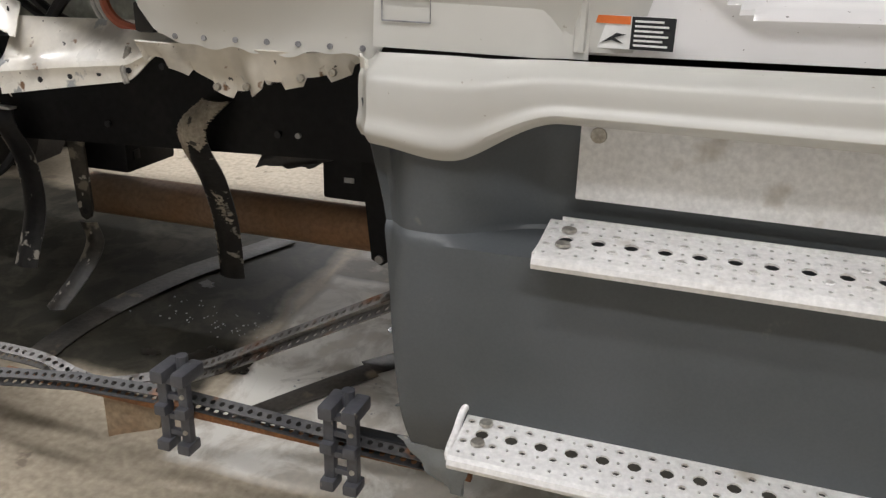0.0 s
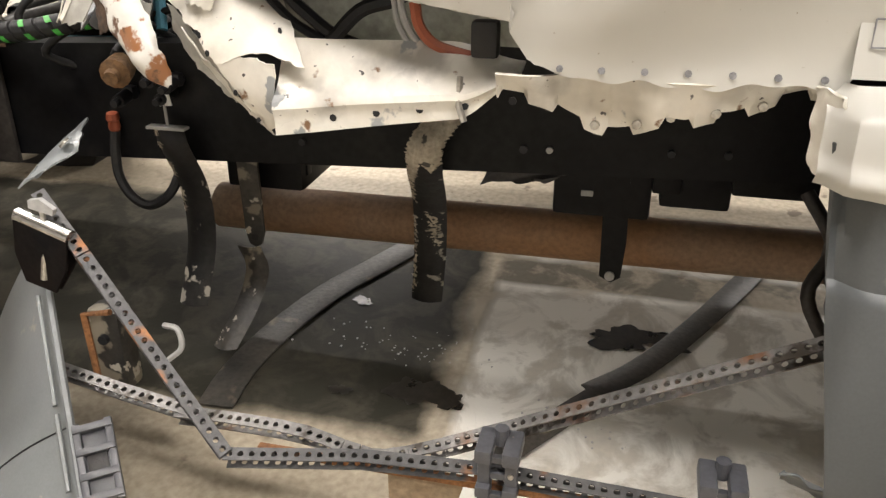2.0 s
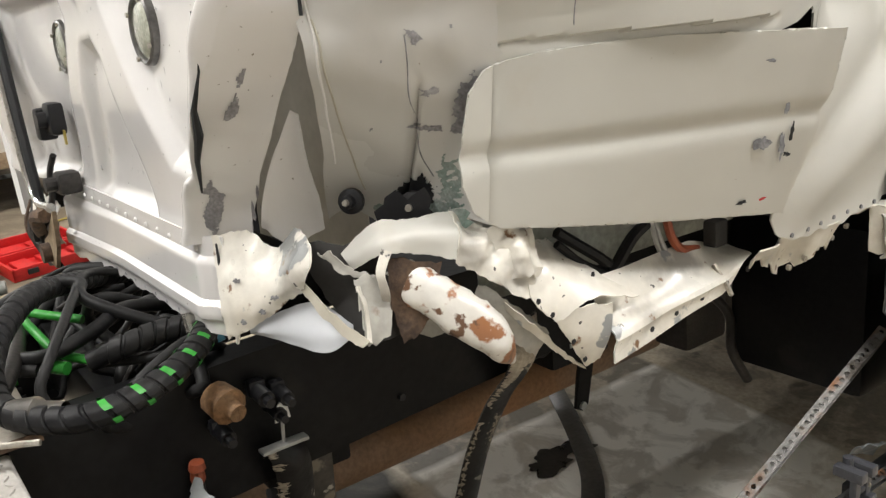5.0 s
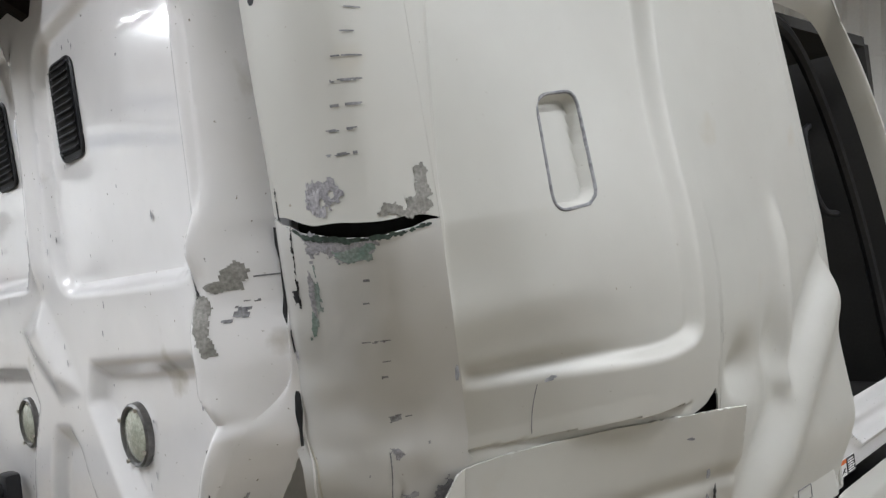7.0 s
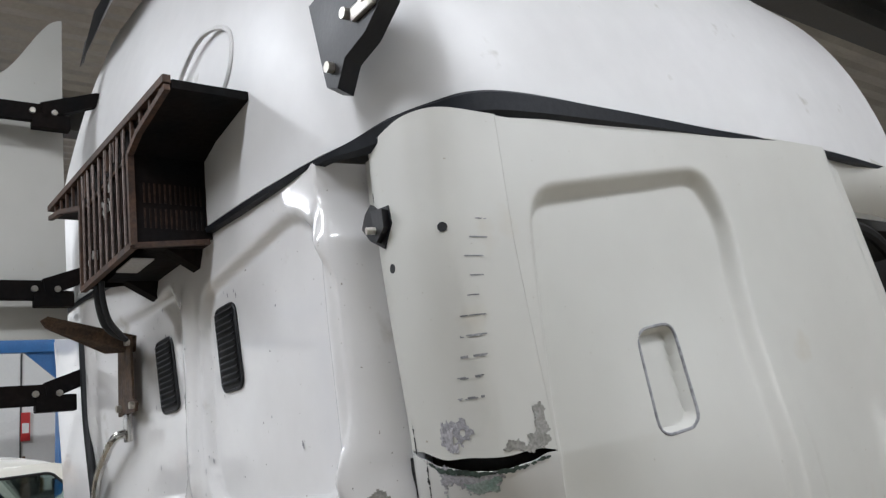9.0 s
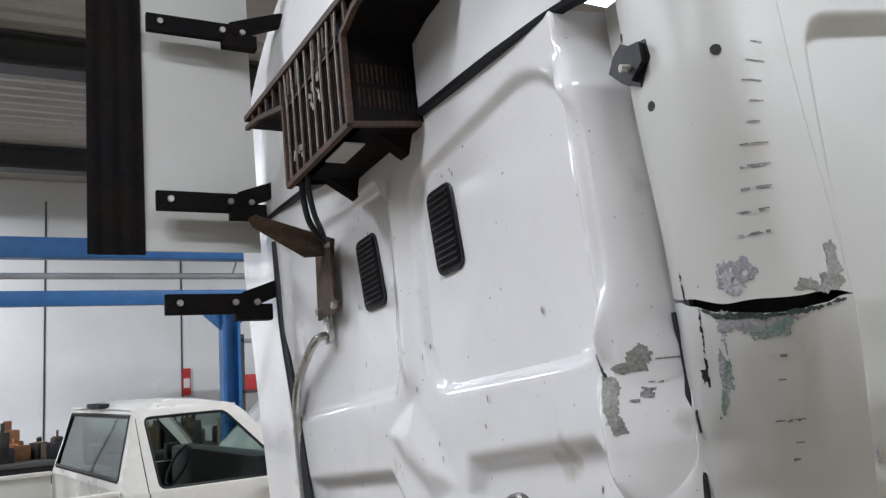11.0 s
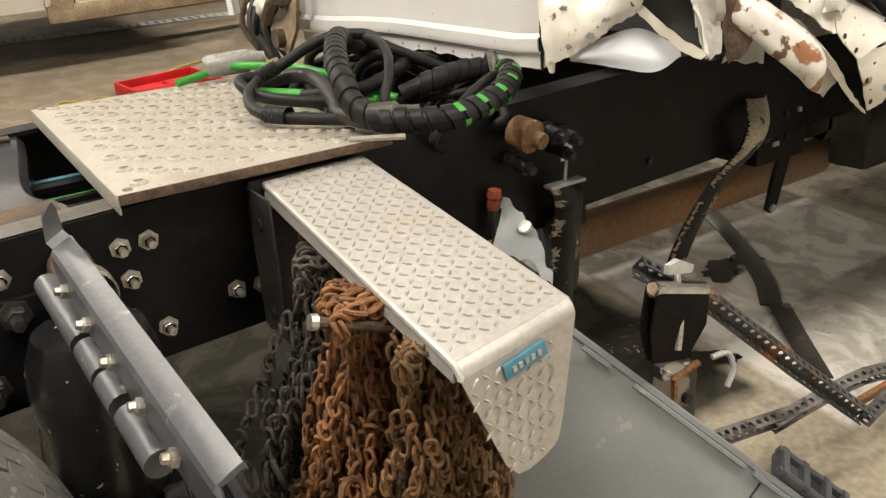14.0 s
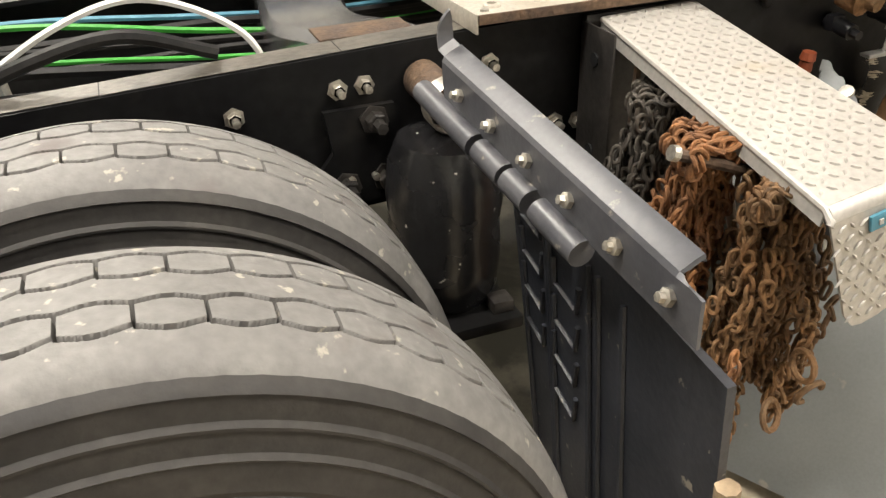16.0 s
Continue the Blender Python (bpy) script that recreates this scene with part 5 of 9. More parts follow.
def side_y(x, z):
    y = -1.252 - 0.085 * np.exp(-((x - 0.85) / 0.45) ** 2 - ((z - 1.75) / 0.38) ** 2)
    y = y + 0.12 * smooth01((0.80 - x) / 0.5) * smooth01((1.78 - z) / 0.28)
    y = y + 0.06 * smooth01((1.25 - z) / 0.25) + 0.055 * smooth01((0.46 - x) / 0.2) * smooth01((1.68 - z) / 0.2)
    y = y + press(x, z, SIDE_PAN, 0.034, 0.040, 0) + press(x, z, PULL, 0.026, 0.014, 0.0)
    # bulge and folds by the door opening
    ax, az, bx, bz = 1.86, 1.66, 1.12, 1.06
    L = math.hypot(bx - ax, bz - az)
    t = ((x - ax) * (bx - ax) + (z - az) * (bz - az)) / L / L
    d = ((x - ax) * (bz - az) - (z - az) * (bx - ax)) / L
    fall = smooth01((t + 0.12) / 0.25) * smooth01((1.15 - t) / 0.25)
    y = y - 0.034 * np.exp(-((d + 0.01) / 0.075) ** 2) * fall + 0.022 * np.exp(-((d - 0.10) / 0.05) ** 2) * fall
    y = y - 0.03 * np.exp(-((x - 1.45 - 0.10 * (z - 1.7)) / 0.035) ** 2) * smooth01((1.95 - z) / 0.2) * smooth01((z - 1.35) / 0.15)
    y = y + 0.03 * np.exp(-((x - 1.36) / 0.06) ** 2 - ((z - 1.52) / 0.09) ** 2) - 0.03 * np.exp(-((x - 1.40) / 0.035) ** 2 - ((z - 1.42) / 0.05) ** 2)
    y = y + 0.05 * np.exp(-((x - 1.16) / 0.09) ** 2 - ((z - 1.50) / 0.07) ** 2)
    y = y - 0.10 * smooth01((x - 1.62 + 0.22 * (z - 2.4)) / 0.14) * -0.5
    return y


def side_wall():
    nx, nz = 260, 250
    s, t = np.meshgrid(np.linspace(0, 1, nx), np.linspace(0, 1, nz), indexing="ij")
    z = 0.955 + t * (2.60 - 0.955)
    xf = np.interp(z, [0.95, 1.25, 1.5, 1.83, 2.2, 2.55, 2.70], [1.82, 1.905, 1.94, 1.92, 1.83, 1.735, 1.665])
    seam = corner_sheet(np.full(nz, 0.89), 1.40 + t[0] * 1.19)
    xl = np.broadcast_to(seam[None, :, 0], z.shape)
    x = xl + s * (xf - xl)
    low = (0.004 * np.sin(x * 37) + 0.003 * np.sin(x * 83 + 1)) * (x > 1.05)
    edge = np.interp(x, [0.26, 0.5, 0.85, 0.94, 0.985, 1.0, 1.01, 1.022, 1.06, 1.14, 1.25, 1.40, 1.5, 1.51, 2.0], [1.40, 1.425, 1.438, 1.458, 1.484, 1.46, 1.30, 1.05, 0.996, 0.988, 0.978, 0.985, 0.99, 1.008, 1.008]) + low * (x < 1.5)
    z = edge + t * (2.60 - edge)
    zz = z + (np.interp(x, [0.25, 0.39, 0.66, 0.88, 1.26, 1.6], [2.587, 2.603, 2.630, 2.645, 2.676, 2.690]) - 2.60) * smooth01((z - 2.3) / 0.3)
    x = x + (corner_sheet(np.full(nz, 0.89), zz[0])[None, :, 0] - x[:1]) * (1 - s)
    P = np.stack([x, side_y(x, zz), zz], -1)
    P[..., 1] += wob(P, 2.2, 0.006, 8)
    # the wall meets the crushed corner without a step
    for j in range(nz):
        c = corner_sheet(np.array([0.89]), zz[:1, j])[0]
        off = c[1] - 0.0002 - P[0, j, 1]
        P[:, j, 1] += off * (1 - smooth01((x[:, j] - c[0]) / 0.40))
    under = (zz < 1.475) & (x > 0.29) & (x < 1.04)
    P[..., 1] = np.where(under, np.maximum(P[..., 1], flap_y(x, np.minimum(zz, 1.45)) + 0.007), P[..., 1])
    Acc().grid(P).part("side_wall", M_SATIN, TRUCK, "dented satin white sleeper side wall with a recessed panel", solid=0.004)
    for k, (x0, z0, w, h) in enumerate(((0.50, 1.592, 0.035, 0.010), (0.285, 1.640, 0.010, 0.028))):
        chip((x0, float(side_y(np.array(x0), np.array(z0))), z0), (1, 0, 0), (0, 0, 1), (0, -1, 0), w, h, 200 + k, M_SCRATCH)
    Acc().tube([(0.475, float(side_y(np.array(0.475), np.array(zc))) - 0.002, zc) for zc in np.linspace(1.49, 1.585, 8)], 0.0011, 5).part("crack", M_SCRATCH, TRUCK)
    flat = P.reshape(-1, 3)
    ring = []
    for a, b in PULL:
        q = flat[np.argmin((flat[:, 0] - a) ** 2 + (flat[:, 2] - b) ** 2)]
        ring.append((a, float(q[1]) - 0.001, b))
    # thin dark tube that follows the pull's rounded outline
    Acc().tube(ring, 0.004, 6, True).part("recess_outline", M_SCRATCH, TRUCK, "thin dark line round the recessed pull")
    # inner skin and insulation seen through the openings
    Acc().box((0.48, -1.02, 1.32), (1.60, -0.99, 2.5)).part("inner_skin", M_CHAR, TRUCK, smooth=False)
    crumple([(0.40, -0.985, 0.985), (1.20, -0.985, 0.985), (1.20, -0.985, 1.34), (0.40, -0.985, 1.34)], 30, 14, 0.008, 61, 0.0).part("inner_sheet", M_INSUL, TRUCK, "grimy grey primed sheet behind the torn sill", solid=0.003)
    # underside and far side of the cab
    Acc().box((0.36, -0.80, 0.965), (3.2, 0.98, 0.985)).part("cab_underside", M_BLACK, TRUCK, "black underside of the cab", smooth=False)
    Acc().box((0.03, 0.96, 0.985), (1.66, 0.985, 2.60)).part("far_side_lining", M_CHAR, TRUCK, smooth=False)
    far = Acc()
    for x0, x1, z0, z1 in ((0.03, 3.2, 0.985, 1.72), (0.03, 1.80, 1.72, 2.40), (2.95, 3.2, 1.72, 2.40), (0.03, 3.2, 2.40, 2.62)):
        far.box((x0, 0.988, z0), (x1, 1.0, z1))
    far.part("far_side_wall", M_SATIN, TRUCK, "satin white far side of the cab", smooth=False)


def flap_y(x, z):
    u = np.clip((x - 0.383) / 0.645, 0, 1)
    v = (z - 1.09) / 0.36
    lo, hi = -1.04 - 0.195 * u ** 0.8, -1.10 - 0.255 * u ** 0.75
    return lo + (hi - lo) * v + 0.010 * np.exp(-((z - 1.285) / 0.02) ** 2) - 0.012 * smooth01((u - 0.9) / 0.1) * v


def torn_flap():
    poly = [(0.321, 1.24), (0.321, 1.33), (0.332, 1.395), (0.36, 1.428), (0.40, 1.443), (0.45, 1.452), (0.53, 1.456), (0.70, 1.456), (1.012, 1.440), (1.035, 1.30), (1.034, 1.18), (1.026, 1.070), (0.70, 1.108), (0.40, 1.148), (0.348, 1.185)]
    x, z = np.meshgrid(np.linspace(0.305, 1.055, 98), np.linspace(1.055, 1.475, 60), indexing="ij")
    sd = sd_poly(x, z, poly)
    # pull the outer vertices on to the outline
    gx, gz = np.gradient(sd, 0.75 / 97, 0.42 / 59)
    out = sd > 0
    P = np.stack([np.where(out, x - sd * gx, x), 0 * x, np.where(out, z - sd * gz, z)], -1)
    P[..., 1] = flap_y(P[..., 0], P[..., 2]) + wob(P, 3, 0.005, 31)
    far = sd > 0.012
    mask = ~(far[:-1, :-1] | far[1:, 1:] | far[1:, :-1] | far[:-1, 1:])
    f = Acc().grid(P, mask).part("torn_flap", M_SATIN, TRUCK, "loose sheet metal flap torn off the side wall", solid=0.004)
    for k, (a, b, w, h, m) in enumerate(((0.905, 1.235, 0.030, 0.030, M_SCRATCH), (0.955, 1.225, 0.012, 0.05, M_SCRATCH), (0.97, 1.25, 0.01, 0.03, M_LBLACK), (0.945, 1.30, 0.008, 0.03, M_SCRATCH), (0.90, 1.115, 0.02, 0.010, M_LBLACK),
                                         (0.95, 1.115, 0.014, 0.007, M_LRED), (0.975, 1.205, 0.014, 0.010, M_LBLACK), (0.87, 1.395, 0.02, 0.006, M_SCRATCH))):
        chip((a, float(flap_y(np.array(a), np.array(b))) - 0.003, b), (0.92, -0.39, 0), (0, -0.15, 1), (-0.39, -0.91, -0.1), w, h, 400 + k, m, "mark", f, 0.5)
    Acc().tube([(a, float(flap_y(np.array(a), np.array(b))) - 0.002, b) for a, b in ((0.345, 1.26), (0.349, 1.23), (0.356, 1.19))], 0.002, 5).part("crease", M_SCRATCH, f)


def rear_sill():
    y, t = np.meshgrid(np.linspace(0.42, -0.715, 90), np.linspace(0, 1, 40), indexing="ij")
    zt = 1.16 - 0.0 * y
    zb = 0.965 - 0.035 * smooth01((y + 0.2) / 0.6)
    z = zb + (zt - zb) * t
    x = 0.0 - 0.05 * smooth01((y - 0.25) / 0.6) - 0.012 * smooth01((0.80 - t) / 0.07) - 0.012 * smooth01((0.36 - t) / 0.05) * smooth01((t - 0.14) / 0.05) - 0.008
    x = x + 0.025 * smooth01((-0.66 - y) / 0.05)
    P = np.stack([x, y, z], -1)
    P[..., 2] += np.where(t < 0.01, wob(P, 25, 0.012, 2), 0)
    s = Acc().grid(P).part("rear_sill", M_PAINT, TRUCK, "white ribbed lower sill with rivets", solid=0.004)
    for k in range(14):
        yy = 0.36 - k * 0.078
        Acc().lathe([(0, 0.006), (-0.004, 0.005), (-0.006, 0)], (-0.014 - 0.05 * float(smooth01((yy - 0.25) / 0.6)), yy, 1.135), (1, 0, 0), 8).part("rivet", M_PAINT, s)
        Acc().lathe([(0, 0.005), (-0.003, 0.004), (-0.004, 0)], (-0.02 - 0.05 * float(smooth01((yy - 0.25) / 0.6)), yy, 0.975), (1, 0, 0), 8).part("rivet", M_SCRATCH, s)


def sheet(rows, nu, nv, amp=0.004, seed=0, rag=0.006, scale=14, keep=None):
    """A bent sheet through a small net of corner points, with creases and ragged edges."""
    nr, nc = len(rows), len(rows[0])
    long = [curve(r, nv) for r in rows]
    P = np.zeros((nu, nv, 3))
    for j in range(nv):
        for i, p in enumerate(curve([long[k][j] for k in range(nr)], nu)):
            P[i, j] = p
    du, dv = np.gradient(P, axis=0), np.gradient(P, axis=1)
    n = np.cross(du, dv)
    n = n / (np.linalg.norm(n, axis=-1, keepdims=True) + 1e-9)
    h = wob(P, scale, amp, seed) + amp * 1.3 * (0.35 - np.abs(wob(P, scale * 0.8, 1.6, seed + 13))) + wob(P, scale * 3, amp * 0.25, seed + 5)
    P = P + n * h[..., None]
    edge = np.zeros((nu, nv), bool)
    edge[0], edge[-1], edge[:, 0], edge[:, -1] = True, True, True, True
    P = P + np.where(edge[..., None], (wob(P, 45, rag, seed + 3) + wob(P, 120, rag * 0.6, seed + 4))[..., None] * np.array([0.6, 0.4, 1.0]), 0)
    return P


def torn_metal():
    """Ripped sheet round the crushed lower corner."""
    def piece(name, mat, rows, nu=22, nv=30, amp=0.005, seed=0, label="", rag=0.006, scale=14):
        P = sheet(rows, nu, nv, amp, seed, rag, scale)
        return Acc().grid(P).part(name, mat, TRUCK, label, solid=0.0025, sharp=45), P

    # curled white sheet beside the sill
    torn, _ = piece("torn_sheet", M_TORN, [
        [(0.010, -0.690, 1.160), (0.050, -0.750, 1.172), (0.080, -0.800, 1.140), (0.100, -0.864, 1.182), (0.085, -0.935, 1.165)],
        [(0.000, -0.712, 1.095), (0.022, -0.770, 1.105), (0.045, -0.830, 1.100), (0.060, -0.890, 1.125), (0.075, -0.950, 1.140)],
        [(-0.010, -0.735, 1.035), (0.002, -0.782, 1.040), (0.030, -0.832, 1.055), (0.055, -0.885, 1.085), (0.072, -0.930, 1.105)],
        [(-0.017, -0.755, 0.975), (0.000, -0.792, 0.992), (0.035, -0.826, 1.020), (0.064, -0.862, 1.052), (0.080, -0.895, 1.078)]], 30, 40, 0.007, 1, "curled white sheet torn from the sill")
    for y, z, x in ((-0.80, 1.018, 0.004), (-0.835, 1.04, 0.028), (-0.865, 1.07, 0.042), (-0.775, 1.09, 0.012)):
        chip((x, y, z), (0.5, -0.8, 0.3), (0, 0, 1), (-0.8, -0.5, -0.2), 0.016, 0.010, int(-y * 1000), M_SCRATCH, "scrape", torn, 0.5)
    piece("torn_edge", M_TORN, [[(0.030, -0.705, 1.15), (0.034, -0.735, 1.14)], [(0.018, -0.712, 1.06), (0.020, -0.745, 1.06)], [(0.010, -0.715, 0.96), (0.006, -0.752, 0.97)]], 26, 8, 0.008, 14, rag=0.016)
    # pale smooth liner hanging under it, its tan edge strip and the dark hollow behind
    piece("bent_liner", M_LINER, [
        [(0.020, -0.780, 0.997), (0.070, -0.840, 1.032), (0.112, -0.889, 1.044), (0.138, -0.960, 1.012)],
        [(0.015, -0.790, 0.990), (0.055, -0.862, 1.000), (0.090, -0.925, 1.000), (0.130, -0.972, 1.004)],
        [(0.020, -0.785, 0.986), (0.052, -0.855, 0.978), (0.088, -0.944, 0.970), (0.128, -0.976, 0.998)]], 16, 24, 0.001, 3, "pale blue grey liner sheet", 0.001)
    piece("edge_strip", M_INNER2, [[(0.068, -0.895, 1.118), (0.085, -0.950, 1.074), (0.100, -1.000, 1.038), (0.120, -1.046, 1.012)],
                                   [(0.068, -0.900, 1.092), (0.079, -0.955, 1.052), (0.094, -1.005, 1.016), (0.107, -1.040, 1.000)]], 6, 24, 0.002, 4, "tan torn edge strip", 0.003)
    # near-black sheet whose colour stands for the shade in the hollow
    piece("hollow_sheet", M_CHAR, [[(0.10, -0.86, 1.16), (0.15, -0.92, 1.15), (0.20, -0.975, 1.14)], [(0.12, -0.90, 1.06), (0.16, -0.96, 1.05), (0.21, -1.0, 1.05)], [(0.135, -0.97, 1.0), (0.16, -1.0, 0.99), (0.21, -1.01, 0.985)]], 12, 12, 0.01, 22)
    piece("inner_tab", M_INNER, [[(0.135, -0.985, 1.10), (0.160, -0.998, 1.10), (0.185, -1.005, 1.09)], [(0.128, -1.012, 1.05), (0.155, -1.015, 1.06), (0.186, -1.018, 1.05)], [(0.114, -1.042, 1.004), (0.140, -1.038, 1.00), (0.170, -1.032, 1.01)]], 18, 14, 0.005, 23, "grimy grey torn inner sheet", 0.010)
    piece("torn_strip", M_TORN, [[(0.134, -0.992, 1.092), (0.139, -0.999, 1.094)], [(0.133, -1.014, 1.060), (0.141, -1.012, 1.058)], [(0.118, -1.041, 1.008), (0.126, -1.044, 1.006)]], 20, 4, 0.004, 24, rag=0.004)
    piece("torn_strip", M_TORN, [[(0.182, -1.010, 1.150), (0.194, -1.024, 1.146)], [(0.163, -1.018, 1.118), (0.171, -1.032, 1.112)], [(0.166, -1.020, 1.085), (0.176, -1.034, 1.080)], [(0.172, -1.012, 1.060), (0.182, -1.024, 1.062)]], 22, 5, 0.002, 25, rag=0.003)
    piece("torn_strip", M_INNER, [[(0.10, -0.93, 1.145), (0.118, -0.945, 1.15)], [(0.125, -0.962, 1.115), (0.14, -0.972, 1.118)], [(0.15, -0.985, 1.102), (0.165, -0.998, 1.104)], [(0.185, -1.00, 1.11), (0.195, -1.012, 1.112)]], 22, 6, 0.005, 26, rag=0.008)
    # rolled lip under the crushed corner, running into a torn band
    piece("rolled_lip", M_SATIN, [
        [(0.150, -0.925, 1.135), (0.205, -0.955, 1.180), (0.268, -0.980, 1.182), (0.345, -0.998, 1.180)],
        [(0.145, -0.948, 1.125), (0.190, -1.000, 1.165), (0.250, -1.022, 1.165), (0.335, -1.035, 1.150)],
        [(0.150, -0.955, 1.110), (0.186, -1.018, 1.142), (0.236, -1.024, 1.132), (0.315, -1.040, 1.104)]], 22, 40, 0.003, 5, "rolled white lip under the crushed corner", 0.003)
    piece("torn_band", M_TORN, [
        [(0.335, -0.995, 1.180), (0.400, -1.005, 1.160), (0.460, -1.015, 1.145), (0.520, -1.020, 1.125)],
        [(0.328, -1.035, 1.150), (0.390, -1.048, 1.110), (0.435, -1.068, 1.080), (0.495, -1.050, 1.085)],
        [(0.312, -1.040, 1.102), (0.365, -1.055, 1.060), (0.410, -1.075, 1.025), (0.447, -1.090, 1.003)]], 26, 44, 0.011, 6, "crumpled white band of torn sheet", 0.006, 20)
    piece("crumpled_tab", M_TORN, [[(0.395, -1.03, 1.135), (0.43, -1.05, 1.15), (0.47, -1.05, 1.14)], [(0.405, -1.055, 1.09), (0.44, -1.085, 1.10), (0.48, -1.07, 1.09)], [(0.42, -1.07, 1.05), (0.445, -1.09, 1.055), (0.47, -1.085, 1.045)]], 20, 18, 0.012, 12, "", 0.010, 26)
    # rusty liner and the hanging bracket
    piece("rusty_liner", M_RUSTD, [[(0.192, -1.008, 1.130), (0.225, -1.020, 1.125), (0.290, -1.030, 1.105)], [(0.186, -1.018, 1.055), (0.215, -1.030, 1.050), (0.260, -1.040, 1.040)], [(0.196, -1.028, 0.978), (0.218, -1.036, 0.988), (0.240, -1.04, 1.010)]], 18, 14, 0.005, 7, "rust stained torn liner", 0.008)
    piece("inner_tab", M_INNER, [[(0.24, -1.0, 1.06), (0.31, -1.02, 1.04)], [(0.22, -1.0, 0.975), (0.30, -1.03, 0.965)]], 10, 12, 0.006, 28, "", 0.008)
    L = 26
    ax = curve([(0.212, -1.012, 1.098), (0.252, -1.052, 1.055), (0.300, -1.092, 1.005), (0.345, -1.112, 0.962), (0.380, -1.104, 0.912)], L)
    wd = np.interp(np.linspace(0, 1, L), [0, 0.06, 0.25, 0.5, 0.7, 0.82, 0.95, 1], [0.020, 0.036, 0.043, 0.043, 0.046, 0.036, 0.016, 0.006])
    P = np.zeros((L, 12, 3))
    for i, p in enumerate(ax):
        for j, a in enumerate(np.linspace(-1.65, 1.65, 12)):
            lift = 0.85 if a < 0 else 1.0
            P[i, j] = np.array(p) + np.array((0.62 * math.sin(a) * lift, -0.50 * (math.cos(a) - 0.4), 0.62 * math.sin(a) * lift)) * wd[i]
    P = P + wob(P, 14, 0.008, 19)[..., None] + wob(P, 40, 0.003, 20)[..., None]
    P[:, -1, 2] += 0.004 * np.sin(np.arange(L) * 1.9)
    Acc().grid(P).part("hanging_bracket", M_TORNRUST, TRUCK, "bent white bracket with rusty root", solid=0.004, sharp=50)
    # folded sheet with bolt holes and its loose rim
    fold, F = piece("folded_sheet", M_TORN, [
        [(0.455, -1.060, 1.075), (0.510, -1.030, 1.090), (0.562, -1.005, 1.080)],
        [(0.442, -1.096, 1.004), (0.530, -1.078, 1.032), (0.612, -1.070, 1.022)],
        [(0.481, -1.115, 0.952), (0.570, -1.122, 0.982), (0.666, -1.153, 0.966)]], 26, 26, 0.004, 9, "folded white sheet with bolt holes", 0.004, 9)
    _, G = piece("folded_sheet", M_TORN, [
        [(0.481, -1.113, 0.956), (0.535, -1.119, 0.972), (0.606, -1.138, 0.968)],
        [(0.525, -1.106, 0.892), (0.560, -1.121, 0.902), (0.600, -1.136, 0.905)],
        [(0.566, -1.098, 0.834), (0.575, -1.106, 0.840), (0.590, -1.116, 0.848)]], 22, 20, 0.004, 10, "", 0.004, 9)
    for q in (F[7, 22], F[15, 22], F[13, 1], F[20, 1], G[8, 1], G[17, 2]):
        chip(tuple(q + np.array((-0.001, -0.004, 0))), (1, -0.2, 0), (0, 0, 1), (-0.2, -1, 0), 0.010, 0.012, int(abs(q[0]) * 1e4), M_LBLACK, "bolt_hole", fold, 0.15)
    piece("torn_strip", M_TORN, [[(0.395, -1.070, 1.010), (0.450, -1.085, 0.955), (0.510, -1.090, 0.885), (0.572, -1.095, 0.826)],
                                 [(0.405, -1.060, 0.985), (0.455, -1.078, 0.930), (0.510, -1.085, 0.872), (0.560, -1.090, 0.832)]], 6, 30, 0.003, 8, "", 0.005)
    piece("inner_tab", M_INNER, [[(0.36, -1.04, 1.05), (0.42, -1.06, 1.00), (0.50, -1.07, 0.92)], [(0.35, -1.02, 0.99), (0.41, -1.04, 0.93), (0.48, -1.05, 0.87)]], 10, 20, 0.006, 29, "grey inner skin under the fold", 0.006)
    # scraps at the far end of the sill
    piece("rear_scrap", M_TORN, [[(-0.03, 0.50, 1.06), (-0.045, 0.62, 1.09), (-0.05, 0.74, 1.07)], [(-0.05, 0.52, 1.00), (-0.075, 0.64, 1.02), (-0.07, 0.80, 1.01)], [(-0.03, 0.56, 0.93), (-0.05, 0.66, 0.95), (-0.06, 0.86, 0.95)]], 18, 22, 0.014, 17, "torn white scrap at the sill's end", 0.014, 22)
    # sill strip with its row of holes
    x, t = np.meshgrid(np.linspace(0.60, 1.03, 60), np.linspace(0, 1, 14), indexing="ij")
    zb = 0.842 + 0.16 * (x - 0.60) + 0.05 * smooth01((x - 0.93) / 0.1)
    zt = 1.0 + 0.02 * (x - 0.6) - 0.03 * smooth01((x - 0.9) / 0.13)
    z = zb + (zt - zb) * t
    y = -1.145 + 0.02 * smooth01(t) - 0.018 * np.exp(-((t - 0.35) / 0.12) ** 2) + 0.05 * t ** 2
    P = np.stack([x, y, z], -1)
    P[..., 1] += wob(P, 8, 0.012, 6)
    s = Acc().grid(P).part("torn_sill", M_TORN, TRUCK, "torn white sill strip with a row of bolt holes", solid=0.004)
    for k in range(6):
        xx = 0.71 + k * 0.078
        zz = 0.842 + 0.16 * (xx - 0.6) + 0.022
        q = P.reshape(-1, 3)[np.argmin(np.hypot(P[..., 0] - xx, P[..., 2] - zz))]
        Acc().cyl((xx, q[1], zz), (xx, q[1] - 0.0035, zz), 0.0065, 8).part("bolt_hole", M_LBLACK, s)
    Acc().tube([(0.93, -1.13, 0.96), (0.935, -1.16, 0.92), (0.945, -1.165, 0.895)], 0.006, 6).part("loose_bolt", M_BOLT, s)
